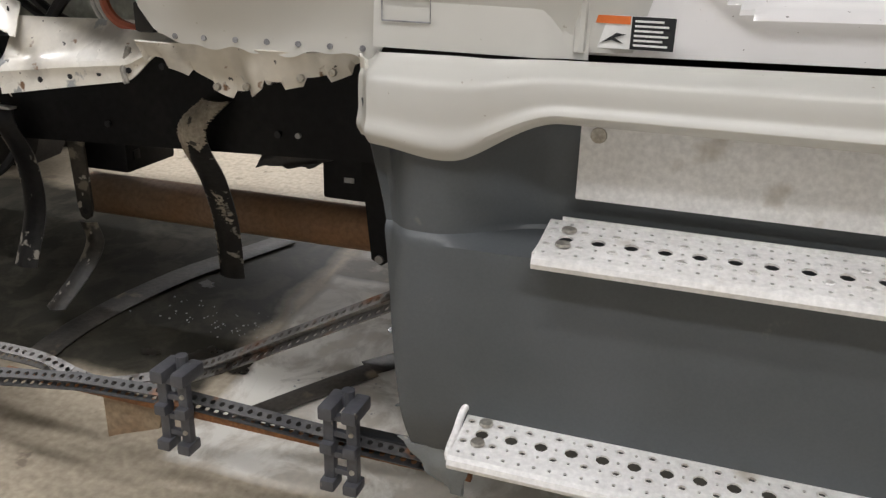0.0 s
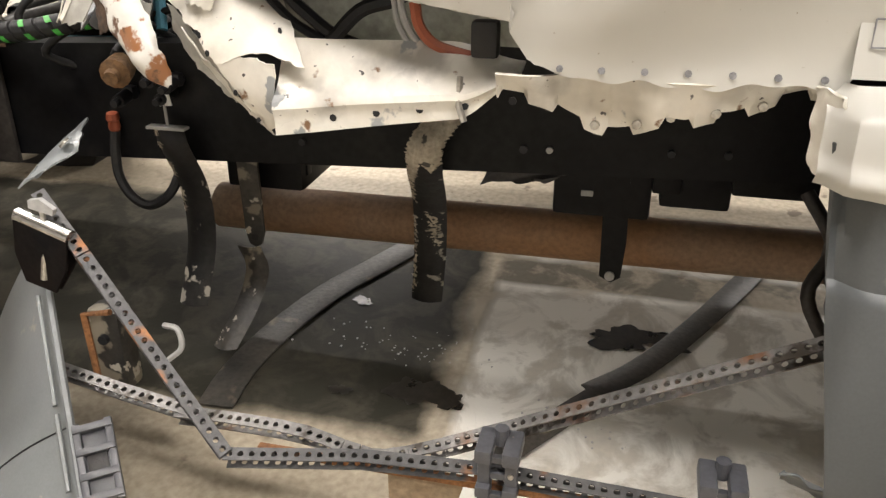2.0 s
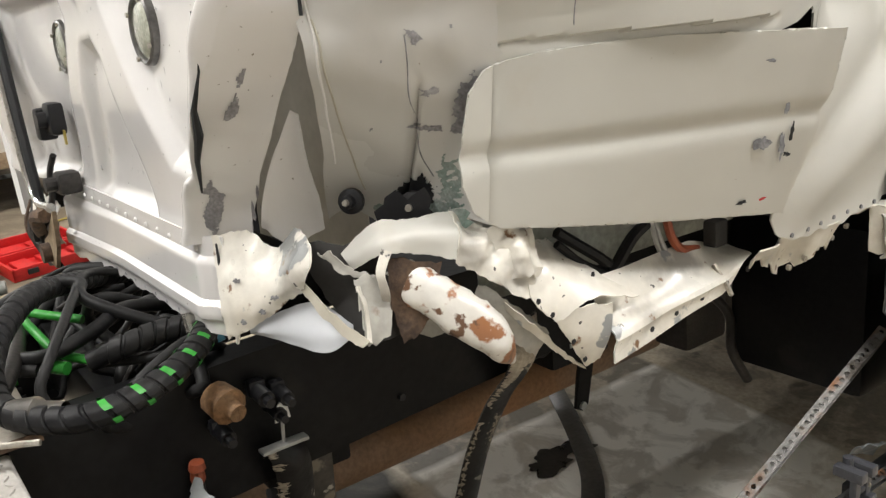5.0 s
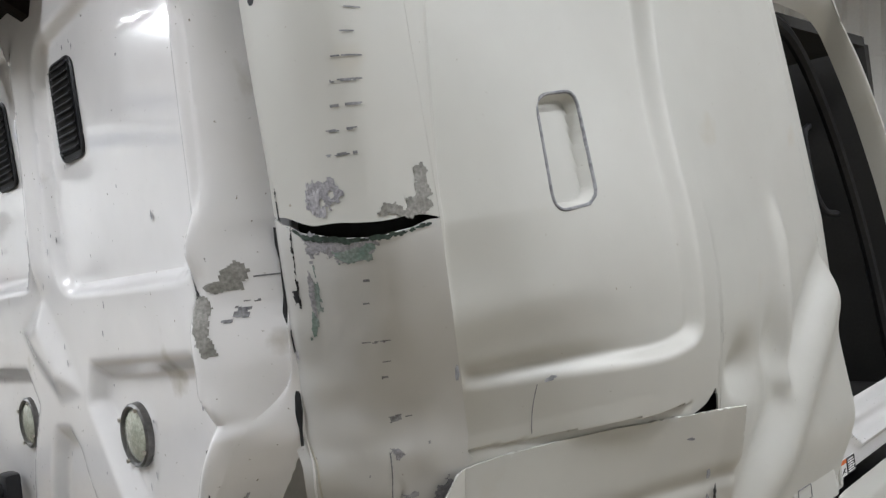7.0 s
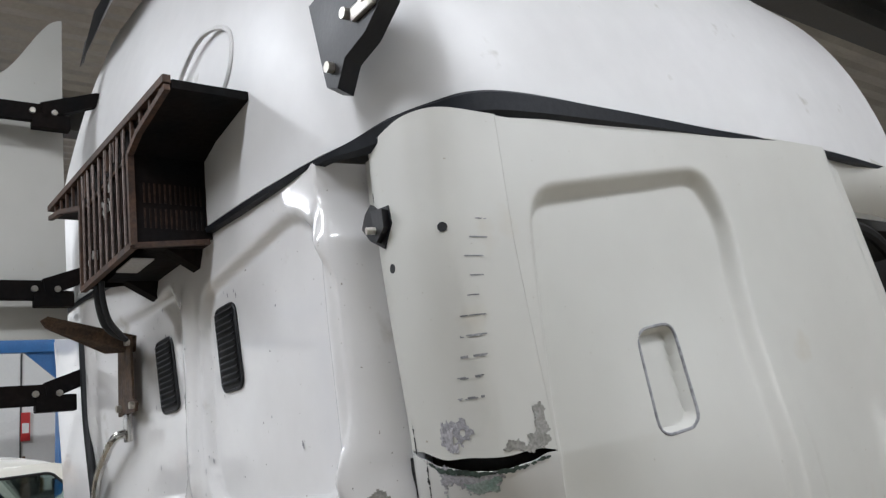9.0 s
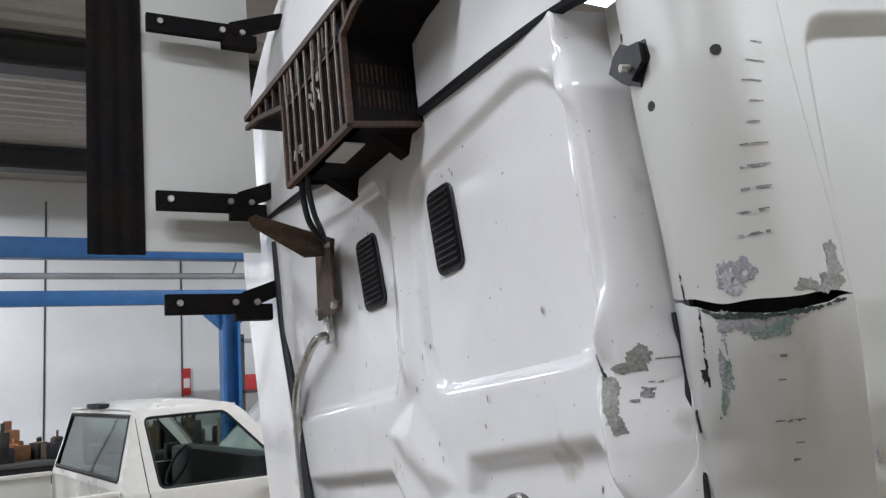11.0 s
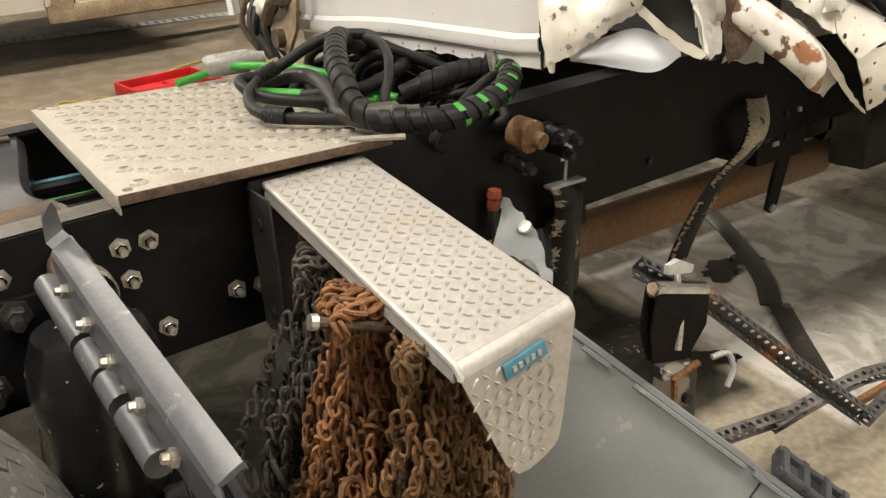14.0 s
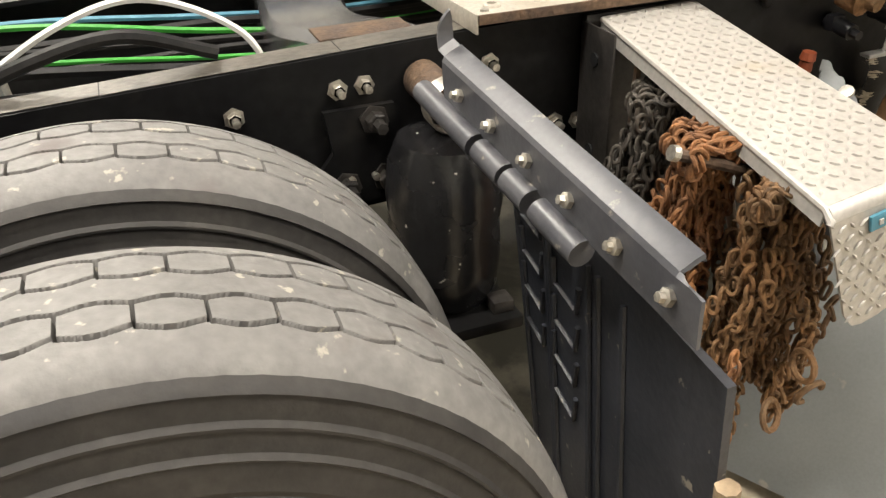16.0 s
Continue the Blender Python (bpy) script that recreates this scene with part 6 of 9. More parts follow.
    # forward sill: lower skin with torn tabs
    x, t = np.meshgrid(np.linspace(1.0, 1.50, 70), np.linspace(0, 1, 12), indexing="ij")
    zt = 0.985 + 0.0 * x
    zb = 0.95 - 0.065 * np.exp(-((x - 1.18) / 0.09) ** 2) - 0.02 * smooth01((x - 1.25) / 0.05) + 0.035 * smooth01((x - 1.35) / 0.12) + 0.008 * np.sign(np.sin(x * 75))
    z = zb + (zt - zb) * t
    y = -1.15 - 0.03 * t + 0.02 * np.sin(x * 23)
    P = np.stack([x, y, z], -1)
    P[..., 1] += wob(P, 14, 0.016, 23)
    f = Acc().grid(P).part("torn_sill", M_TORN, TRUCK, "ragged lower sill flange with rusty spots", solid=0.004)
    for xx, zz in ((1.156, 0.905), (1.27, 0.925), (1.335, 0.935), (1.40, 0.95), (1.22, 0.91)):
        Acc().lathe([(0.0, 0.008), (-0.007, 0.007), (-0.008, 0.0)], (xx, -1.165, zz), (0, 1, 0), 8).part("flange_nut", M_BOLT, f)
    for k in range(7):
        xx = 1.10 + k * 0.062
        yy = float(side_y(np.array(xx), np.array(1.0)))
        Acc().cyl((xx, yy, 1.0), (xx, yy - 0.006, 1.0), 0.0055, 8).part("rivet_hole", M_SCRATCH, f)
    # hoses and cables behind the torn sill
    for pts, r, m in (([(0.56, -1.04, 1.10), (0.64, -1.06, 1.04), (0.70, -1.06, 1.0), (0.80, -1.05, 0.97)], 0.012, M_RUBBER), ([(0.68, -1.07, 0.99), (0.74, -1.07, 1.05), (0.80, -1.06, 1.07), (0.86, -1.05, 1.10)], 0.013, M_RUBBER),
                      ([(0.84, -1.08, 1.07), (0.85, -1.085, 1.03), (0.88, -1.085, 1.0), (0.94, -1.08, 0.985)], 0.010, M_ORANGE), ([(0.81, -1.07, 1.08), (0.825, -1.075, 1.03), (0.86, -1.07, 0.98)], 0.006, M_LIGHTGREY),
                      ([(0.80, -1.07, 1.08), (0.81, -1.075, 1.03), (0.84, -1.07, 0.98)], 0.005, M_LIGHTGREY), ([(0.55, -1.05, 1.08), (0.62, -1.06, 1.02), (0.72, -1.06, 0.985), (0.9, -1.05, 0.98)], 0.009, M_RUBBER)):
        Acc().tube(curve(pts, 16), r, 7).part("hose", m, TRUCK)
    Acc().box((0.945, -1.125, 0.99), (0.99, -1.09, 1.05), 0.008).part("end_block", M_CHAR, TRUCK)


def roof():
    """High roof above the black seam, and the seam itself."""
    def top(s, t):
        # s goes round from the far back corner to the front of the side; t upwards
        base = [(-0.078, 1.30), (-0.073, 0.45), (-0.033, -0.2), (-0.026, -0.75), (0.018, -1.02), (0.10, -1.195), (0.22, -1.25), (0.5, -1.26), (1.0, -1.25), (1.6, -1.23), (2.32, -1.16)]
        c = curve([(*p, 0) for p in base], 121)
        k = s * 120
        i = min(int(k), 119)
        p = c[i].lerp(c[i + 1], k - i)
        zb = 2.66 if i > 60 else 2.63
        z0 = np.interp(s, [0, 0.1, 0.2, 0.3, 0.4, 0.5, 0.6, 0.7, 0.8, 1], [2.70, 2.660, 2.622, 2.600, 2.598, 2.614, 2.636, 2.648, 2.668, 2.72])
        side = smooth01((s - 0.36) / 0.2)
        back = 1 - side
        h = 1.15 * t
        inw = t ** 2.2
        return (p.x + back * 0.18 * inw + 0.0 * side, p.y + side * (0.42 * inw + 0.10 * t) - back * 0.30 * inw * max(0, p.y), float(z0) + h * (1 - 0.12 * inw * side))
    S, Tn = np.linspace(0, 1, 110), np.linspace(0, 1, 36)
    P = np.array([[top(s, t) for t in Tn] for s in S])
    P[:, :, 0] += wob(P, 2.5, 0.004, 4)
    Acc().grid(P).part("roof_fairing", M_ROOF, TRUCK, "tall white moulded roof fairing", solid=0.005)
    cap = P[:, -1]
    Acc().add([(1.3, YC + 0.2, 3.85)] + [tuple(p) for p in cap], [(0, i + 1, i + 2) for i in range(len(cap) - 1)]).part("roof_top", M_ROOF, TRUCK)
    # seam
    lo = np.array([top(s, 0) for s in S])
    w = 0.0055 + 0.0175 * smooth01((S - 0.36) / 0.09) * (1 - smooth01((S - 0.62) / 0.24))
    Q = np.zeros((len(S), 4, 3))
    for i, s in enumerate(S):
        n = np.array((-1.0, 0, 0)) * (1 - smooth01((s - 0.36) / 0.2)) + np.array((0, -1.0, 0)) * smooth01((s - 0.36) / 0.2)
        for j, (d, o) in enumerate(((-1.6, -0.012), (-1.0, 0.006), (0.6, 0.010), (1.3, -0.01))):
            Q[i, j] = lo[i] + n * o + np.array((0, 0, d * w[i] - 0.012))
    Acc().grid(Q).part("roof_seal", M_SEAL, TRUCK, "black rubber seal under the roof fairing", solid=0.004)
    # pressed lines on the roof's back
    for pts in ([(-0.036, -0.10, 2.93), (-0.03, -0.13, 3.10), (-0.015, -0.30, 3.20), (-0.005, -0.48, 3.14), (-0.02, -0.50, 3.0), (-0.03, -0.36, 2.90)], [(-0.036, 0.40, 2.90), (-0.03, 0.42, 3.04), (-0.02, 0.33, 3.10)], [(-0.03, 0.10, 2.92), (-0.028, 0.06, 3.06), (-0.02, 0.0, 3.10)]):
        Acc().tube(curve(pts, 30), 0.008, 6).part("pressed_line", M_ROOF, TRUCK)
    # dark bracket at the roof's corner
    b = Acc().prism([(-0.06, -1.02, 2.90), (-0.06, -1.06, 2.69), (-0.06, -1.10, 2.67), (-0.06, -1.14, 2.72), (-0.06, -1.22, 2.735), (-0.06, -1.30, 2.78), (-0.06, -1.26, 2.92)], (0.05, 0.02, 0)).part("roof_bracket", M_BLKPLASTIC, TRUCK, "black bracket bolted to the roof corner")
    for y, z in ((-1.09, 2.72), (-1.17, 2.80), (-1.24, 2.80)):
        Acc().cyl((-0.06, y, z), (-0.075, y, z), 0.012, 8).part("bolt_head", M_BOLT, b)
    Acc().box((-0.07, -1.27, 2.77), (-0.055, -1.19, 2.80), 0.004).part("plate", M_BOLT, b)
    # handle bracket, holes in the corner
    h = Acc().prism([(0.035, -0.985, 2.41), (0.03, -1.01, 2.435), (0.03, -1.035, 2.45), (0.03, -1.06, 2.432), (0.03, -1.10, 2.428), (0.03, -1.105, 2.39), (0.03, -1.069, 2.345), (0.03, -1.02, 2.375)], (0.03, 0.01, 0)).prism([(0.018, -1.05, 2.43), (0.012, -1.10, 2.42), (0.012, -1.10, 2.38), (0.018, -1.06, 2.36)], (0.02, 0.005, 0)).part("corner_hinge", M_BLKPLASTIC, TRUCK, "black hinge block on the cab corner")
    Acc().cyl((0.02, -1.06, 2.385), (0.0, -1.055, 2.385), 0.008, 8).part("pin", M_BOLT, h)
    Acc().tube([(0.040, -1.045, 2.578), (0.038, -1.06, 2.55), (0.037, -1.07, 2.50), (0.036, -1.075, 2.45)], [0.003, 0.002, 0.002, 0.001], 6).part("open_seam", M_LBLACK, TRUCK)
    for u0, z in ((0.62, 2.345), (0.28, 2.30), (0.15, 2.47)):
        p, du, dv, n = on_corner(u0, z)
        Acc().cyl(p + n * 0.003, p - n * 0.002, 0.010, 9).part("bolt_hole", M_LBLACK, TRUCK)


def ac_unit():
    """Cooling unit: slotted body under a wide flared hood."""
    x0, x1, ya, yb, z0, z1 = -0.235, 0.0, -0.315, 0.185, 2.552, 2.815
    e = Acc()
    e.add([(x1, ya, z0 + 0.03), (x1, yb, z0 + 0.03), (x1, yb, z1), (x1, ya, z1), (x0, ya, z0), (x0, yb, z0), (x0, yb, z1), (x0, ya, z1)], [(0, 3, 7, 4), (1, 5, 6, 2), (0, 1, 2, 3), (3, 2, 6, 7)])
    box = e.part("cooler_unit", M_ACBOX, TRUCK, "rusty black cooling unit with a slotted grille", smooth=False, solid=0.005)
    hd = [(ya, z1 - 0.01), (-0.40, 2.835), (-0.62, 2.862), (-0.62, 2.885), (0.0, 2.915), (0.60, 2.945), (0.60, 2.91), (0.44, 2.885), (yb, z1 - 0.005)]
    Acc().prism([(x0 + 0.012, y, z) for y, z in hd], (x1 + 0.03 - x0, 0, 0)).part("hood", M_ACBOX, box, "rusty black flared hood", smooth=False)
    f = Acc()
    f.tube([(x0, ya, z0), (x0, yb, z0)], 0.012, 4).tube([(x0, ya, z0), (x0, ya, z1 - 0.01)], 0.012, 4).tube([(x0, yb, z0), (x0, yb, z1)], 0.011, 4)
    f.tube([(x0, ya, z1 - 0.01), (x0, -0.40, 2.835), (x0, -0.62, 2.862)], 0.011, 4).tube([(x0, yb, z1), (x0, 0.44, 2.885), (x0, 0.60, 2.91)], 0.011, 4).tube([(x0, -0.62, 2.885), (x0, 0.60, 2.945)], 0.014, 4)
    f.tube([(x1 - 0.03, ya, z0 + 0.02), (x0, ya, z0)], 0.010, 4)
    f.part("grille_frame", M_ACRUST, box, "rusty grille frame", smooth=False)
    Acc().box((x0 + 0.016, ya + 0.008, z0 + 0.008), (x0 + 0.022, yb - 0.008, z1)).part("core_backing", M_LBLACK, box, smooth=False)
    for k in range(33):  # fine core fins behind
        y = ya + 0.012 + k * 0.0148
        Acc().box((x0 + 0.009, y, z0 + 0.012), (x0 + 0.015, y + 0.003, z1 - 0.004)).part("core_fin", M_ACBAR, box, smooth=False)
    for k in range(8):  # grille wires
        y = ya + 0.045 + k * 0.059
        Acc().tube([(x0 - 0.004, y, z0 + 0.004), (x0 - 0.004, y, z1 - 0.02), (x0 - 0.002, y - 0.012 + 0.004 * k, 2.905 + 0.046 * y)], 0.0042, 6).part("grille_bar", M_ACWIRE, box, smooth=False)
    for k in range(15):  # short bars under the hood's lip
        y = -0.58 + k * 0.078
        zl = 2.862 - 0.14 * (y + 0.62) if y < ya else 2.815 + 0.23 * (y - yb) if y > yb else 2.83
        Acc().box((x0 - 0.004, y, zl), (x0 + 0.004, y + 0.012, 2.905 + 0.046 * y)).part("lip_bar", M_ACRUST, box, smooth=False)
    Acc().box((x0 + 0.002, ya, z1 - 0.012), (x0 + 0.008, yb, z1 + 0.004)).part("cross_bar", M_ACRUST, box, smooth=False)
    rnd = random.Random(5)
    for k in range(26):  # bent bright fins of the core
        y, z = (rnd.uniform(-0.13, -0.03), rnd.uniform(2.70, 2.775)) if k < 18 else (rnd.uniform(0.03, 0.13), rnd.uniform(2.60, 2.63))
        Acc().box((x0 + 0.003, y, z), (x0 + 0.006, y + rnd.uniform(0.004, 0.009), z + rnd.uniform(0.012, 0.030))).part("bent_fin", M_DIAMOND, box, smooth=False)
    Acc().box((x0 + 0.06, ya + 0.02, z0 + 0.02), (x1 - 0.01, yb - 0.02, z0 + 0.06)).part("drip_tray", M_ACBOX, box, smooth=False)
    Acc().box((x0 + 0.03, -0.20, z0 - 0.004), (x0 + 0.09, -0.05, z0)).part("tag", M_DIAMOND, box, smooth=False)
    for k in range(13):
        for z in (z0 + 0.05, z0 + 0.12):
            Acc().box((x0 + 0.03 + k * 0.014, ya - 0.0045, z), (x0 + 0.035 + k * 0.014, ya - 0.001, z + 0.055)).part("side_slot", M_ACBAR, box, smooth=False)
    for y in (-0.235, 0.14):
        Acc().prism([(x1 + 0.02, y - 0.03, z0 + 0.05), (x1 + 0.02, y + 0.02, z0 - 0.035), (x1 - 0.02, y + 0.02, z0 - 0.03), (x1 - 0.12, y, z0 + 0.02)], (0, 0.05, 0)).part("foot", M_ACBOX, box, smooth=False)
        Acc().cyl((x1 - 0.012, y + 0.045, z0 - 0.012), (x1 - 0.03, y + 0.045, z0 - 0.012), 0.012, 8).part("foot_bolt", M_BOLT, box)
    for dy, r in ((0.0, 0.010), (0.055, 0.009)):
        Acc().tube(curve([(-0.205, 0.155 - dy, 2.56), (-0.20, 0.165 - dy, 2.51), (-0.175, 0.20 - dy, 2.45), (-0.12, 0.28 - 0.7 * dy, 2.43), (-0.065, 0.36, 2.43)], 20), r, 8).part("hose", M_LBLACK, box, "thin black drain hose")


def back_fittings():
    # brown plate bracket
    b = Acc().prism([(-0.05, 0.36, 2.44), (-0.05, 0.36, 2.235), (-0.05, 0.32, 2.215), (-0.05, 0.335, 2.19), (-0.05, 0.52, 2.19), (-0.05, 0.50, 2.44)], (0.008, 0, 0)).part("bracket", M_RUSTD, TRUCK, "rusty brown bracket plate", smooth=False)
    Acc().prism([(-0.02, 0.385, 2.445), (-0.02, 0.40, 2.395), (-0.10, 0.46, 2.40), (-0.31, 0.335, 2.465), (-0.33, 0.315, 2.485), (-0.31, 0.31, 2.497)], (0, 0.012, 0.0)).part("arm", M_RUSTD, b, smooth=False)
    for y, z in ((0.37, 2.42), (0.345, 2.21), (0.49, 2.215)):
        Acc().cyl((-0.05, y, z), (-0.065, y, z), 0.012, 8).part("bolt_head", M_BOLT, b)
    # grab pipe and black cable running down the wall
    pts = [(-0.035, 0.45, 2.13), (-0.075, 0.47, 2.12), (-0.085, 0.56, 2.07), (-0.085, 0.68, 1.98), (-0.085, 0.71, 1.85), (-0.085, 0.68, 1.60), (-0.085, 0.62, 1.30), (-0.085, 0.58, 1.16), (-0.085, 0.50, 1.09), (-0.08, 0.36, 1.09)]
    p = Acc().tube(curve(pts, 70), 0.015, 10).part("grab_pipe", M_CHROME, TRUCK, "bent steel grab pipe")
    Acc().box((-0.05, 0.425, 2.10), (-0.03, 0.475, 2.20), 0.006).part("pipe_tab", M_CHROME, p)
    run = [(-0.075, 0.862, 2.56), (-0.075, 0.835, 2.25), (-0.075, 0.786, 2.06), (-0.075, 0.715, 1.83), (-0.075, 0.655, 1.61), (-0.078, 0.59, 1.38), (-0.08, 0.54, 1.2), (-0.08, 0.50, 1.05)]
    Acc().tube(curve(run, 50), 0.015, 8).part("cable", M_LBLACK, TRUCK, "thick black cable down the back wall")
    Acc().tube(curve([(x + 0.01, y + 0.032, z) for x, y, z in run[:6]], 40), 0.008, 8).part("cable", M_LBLACK, TRUCK)
    # plug socket and small fittings
    s = Acc().box((-0.05, 0.285, 1.295), (-0.005, 0.365, 1.385), 0.014).box((-0.07, 0.345, 1.28), (-0.02, 0.40, 1.37), 0.012).part("plug_socket", M_BLKPLASTIC, TRUCK, "black trailer plug socket")
    Acc().cyl((-0.05, 0.325, 1.34), (-0.075, 0.325, 1.34), 0.022, 12).part("cap", M_BLKPLASTIC, s)
    Acc().box((-0.022, 0.265, 1.27), (-0.018, 0.285, 1.31)).part("tag", M_YELLOW, s, smooth=False)
    v = Acc().box((-0.07, 0.22, 1.14), (-0.01, 0.30, 1.20), 0.012).box((-0.06, 0.28, 1.13), (-0.03, 0.46, 1.16), 0.008).part("valve", M_DARKSTEEL, TRUCK, "grimy valve with pipe stubs")
    Acc().cyl((-0.03, 0.26, 1.17), (-0.10, 0.26, 1.17), 0.02, 10).part("stub", M_DARKSTEEL, v)
    Acc().tube(curve([(-0.05, 0.33, 1.24), (-0.06, 0.37, 1.19), (-0.07, 0.36, 1.12), (-0.08, 0.45, 1.04)], 16), 0.009, 6).part("stub", M_DARKSTEEL, v)
    k = Acc().prism([(-0.09, 0.30, 1.09), (-0.09, 0.44, 1.0), (-0.09, 0.52, 0.97), (-0.09, 0.52, 0.91), (-0.09, 0.42, 0.90), (-0.09, 0.34, 0.98)], (0.012, 0, 0)).part("latch_plate", M_MUD, TRUCK, "rusty cab latch plate", smooth=False)
    Acc().cyl((-0.09, 0.455, 0.945), (-0.115, 0.455, 0.945), 0.03, 12).part("bush", M_RUSTD, k)
    Acc().tube(curve([(-0.10, 0.36, 1.07), (-0.11, 0.44, 1.06), (-0.10, 0.52, 1.02), (-0.08, 0.6, 0.98)], 14), 0.02, 8).part("lever", M_RUSTD, k)
    rnd = random.Random(12)
    for i in range(10):
        y = rnd.uniform(0.52, 0.85)
        Acc().tube(curve([(-0.05, y, 1.05), (-0.06 + rnd.uniform(-0.03, 0.03), y + rnd.uniform(-0.06, 0.06), 0.96), (-0.05, y + rnd.uniform(-0.1, 0.08), 0.86)], 10), rnd.uniform(0.006, 0.02), 6).part("wire_end", rnd.choice([M_DARKSTEEL, M_RUBBER, M_RUSTD]), TRUCK)
    # rubber plugs on the crushed corner
    for (x, y, z), r in (((0.215, -0.87, 1.21), 0.019), ((0.31, -0.93, 1.19), 0.022), ((0.235, -0.90, 1.11), 0.018)):
        g = Acc().lathe([(0, r * 1.3), (0.012, r * 1.25), (0.016, r * 0.7), (0.03, r * 0.6), (0.032, 0)], (x, y, z), (-0.75, -0.6, 0.1), 16).part("rubber_plug", M_BLKPLASTIC, TRUCK, "black rubber cab mount plug")
        Acc().lathe([(0.03, r * 0.35), (0.038, r * 0.3), (0.039, 0)], (x, y, z), (-0.75, -0.6, 0.1), 10).part("pin", M_BOLT, g)
    chip((0.285, -0.945, 1.19), (0.7, -0.65, 0), (0, 0, 1), (-0.7, -0.7, 0), 0.085, 0.085, 71, M_BLKPLASTIC, "broken_plug", None, 0.5)
    chip((0.33, -0.985, 1.16), (0.7, -0.65, 0), (0, 0, 1), (-0.7, -0.7, 0), 0.10, 0.05, 72, M_PRIMERG, "scrape", None, 0.5)
    for k2, (y, z, w, h) in enumerate(((-0.735, 1.215, 0.035, 0.10), (-0.72, 1.175, 0.03, 0.04), (-0.765, 1.25, 0.02, 0.05))):
        chip((float(back_x(np.array(y), np.array(z))) - 0.010, y, z), (0, 1, 0), (0, 0, 1), (-1, 0, 0), w, h, 80 + k2, M_PRIMER, "scrape", None, 0.5)
    pts = [(y, z) for y, z in ((-0.915, 1.56), (-0.895, 1.47), (-0.862, 1.41), (-0.825, 1.365), (-0.775, 1.315), (-0.715, 1.25))]
    Acc().tube([(float(back_x(np.array(y), np.array(z))) - 0.006, y, z) for y, z in pts], [0.002, 0.002, 0.005, 0.008, 0.005, 0.002], 6).part("crack", M_LBLACK, TRUCK, "dark split in the pressed panel")
    Acc().tube([(0.004, -0.714, zz) for zz in (1.15, 1.08, 1.03, 0.96)], [0.002, 0.004, 0.005, 0.003], 6).part("crack", M_LBLACK, TRUCK)
    Acc().tube([(0.098, -0.985 - 0.004 * math.sin(9 * zz) - 0.02 * max(0, zz - 1.6), zz) for zz in np.linspace(1.54, 1.93, 14)], [0.003 + 0.005 * (math.sin(zz * 40) > 0) for zz in np.linspace(1.54, 1.93, 14)], 6).part("open_seam", M_LBLACK, TRUCK, "dark open seam at the crushed corner")
    for k3 in range(75):
        y, z = rnd.uniform(-0.85, 0.75), rnd.uniform(1.2, 2.5)
        chip((float(back_x(np.array(y), np.array(z))) - 0.002, y, z), (0, 1, 0), (0, 0, 1), (-1, 0, 0), rnd.uniform(0.003, 0.008), rnd.uniform(0.004, 0.018), 900 + k3, M_SCRATCH, "speck")


def side_extender():
    """White wind deflector on the far side, with its rubber edge and hinged brackets."""
    P = np.zeros((24, 30, 3))
    for i, x in enumerate(np.linspace(-0.02, -0.56, 24)):
        for j, t in enumerate(np.linspace(0, 1, 30)):
            zt = 3.62 + 0.30 * smooth01((x + 0.35) / 0.33)
            P[i, j] = (x * 0.815 - 0.084, 0.97 + 0.02 * math.sin(t * 3), 2.545 + (zt - 2.545) * t)
    e = Acc().grid(P).part("side_extender", M_SATIN, TRUCK, "white side wind deflector panel", solid=0.006)
    R = np.zeros((28, 20, 3))
    for i, u in enumerate(np.linspace(0, 1, 28)):
        for j, t in enumerate(np.linspace(0, 1, 20)):
            R[i, j] = (-0.535 - 0.198 * u, 0.965 + 0.0035 * math.sin(u * 19), 2.53 + 1.06 * t)
    Acc().grid(R).part("rubber_edge", M_ACBOX, e, "black ribbed rubber trailing edge", solid=0.012)
    for z, l in ((3.44, 0.44), (2.72, 0.42), (2.33, 0.40)):
        b = Acc().box((-0.09 - l, 0.86, z - 0.045), (-0.18, 0.885, z + 0.03), 0.004).box((-0.24, 0.855, z - 0.07), (-0.10, 0.90, z - 0.01), 0.005).prism([(-0.20, 0.855, z - 0.03), (0.0, 0.855, z + 0.05), (0.03, 0.855, z + 0.11), (0.0, 0.855, z + 0.11), (-0.21, 0.855, z + 0.035)], (0, 0.03, 0)).part("deflector_bracket", M_ACBOX, TRUCK, "black hinged deflector bracket", smooth=False)
        for x in (-0.06 - l + 0.02, -0.24, -0.16):
            Acc().cyl((x, 0.858, z - 0.005), (x, 0.848, z - 0.005), 0.012, 8).part("bolt_head", M_BOLT, b)
    Acc().prism([(-0.02, 1.02, 3.74), (-0.08, 0.55, 3.74), (-0.05, 0.10, 3.78), (0.06, 0.10, 3.92), (0.03, 0.60, 3.90), (0.0, 1.0, 3.86)], (0.02, 0, 0.03)).part("top_trim", M_BLKPLASTIC, TRUCK, "black trim along the roof edge", smooth=False)


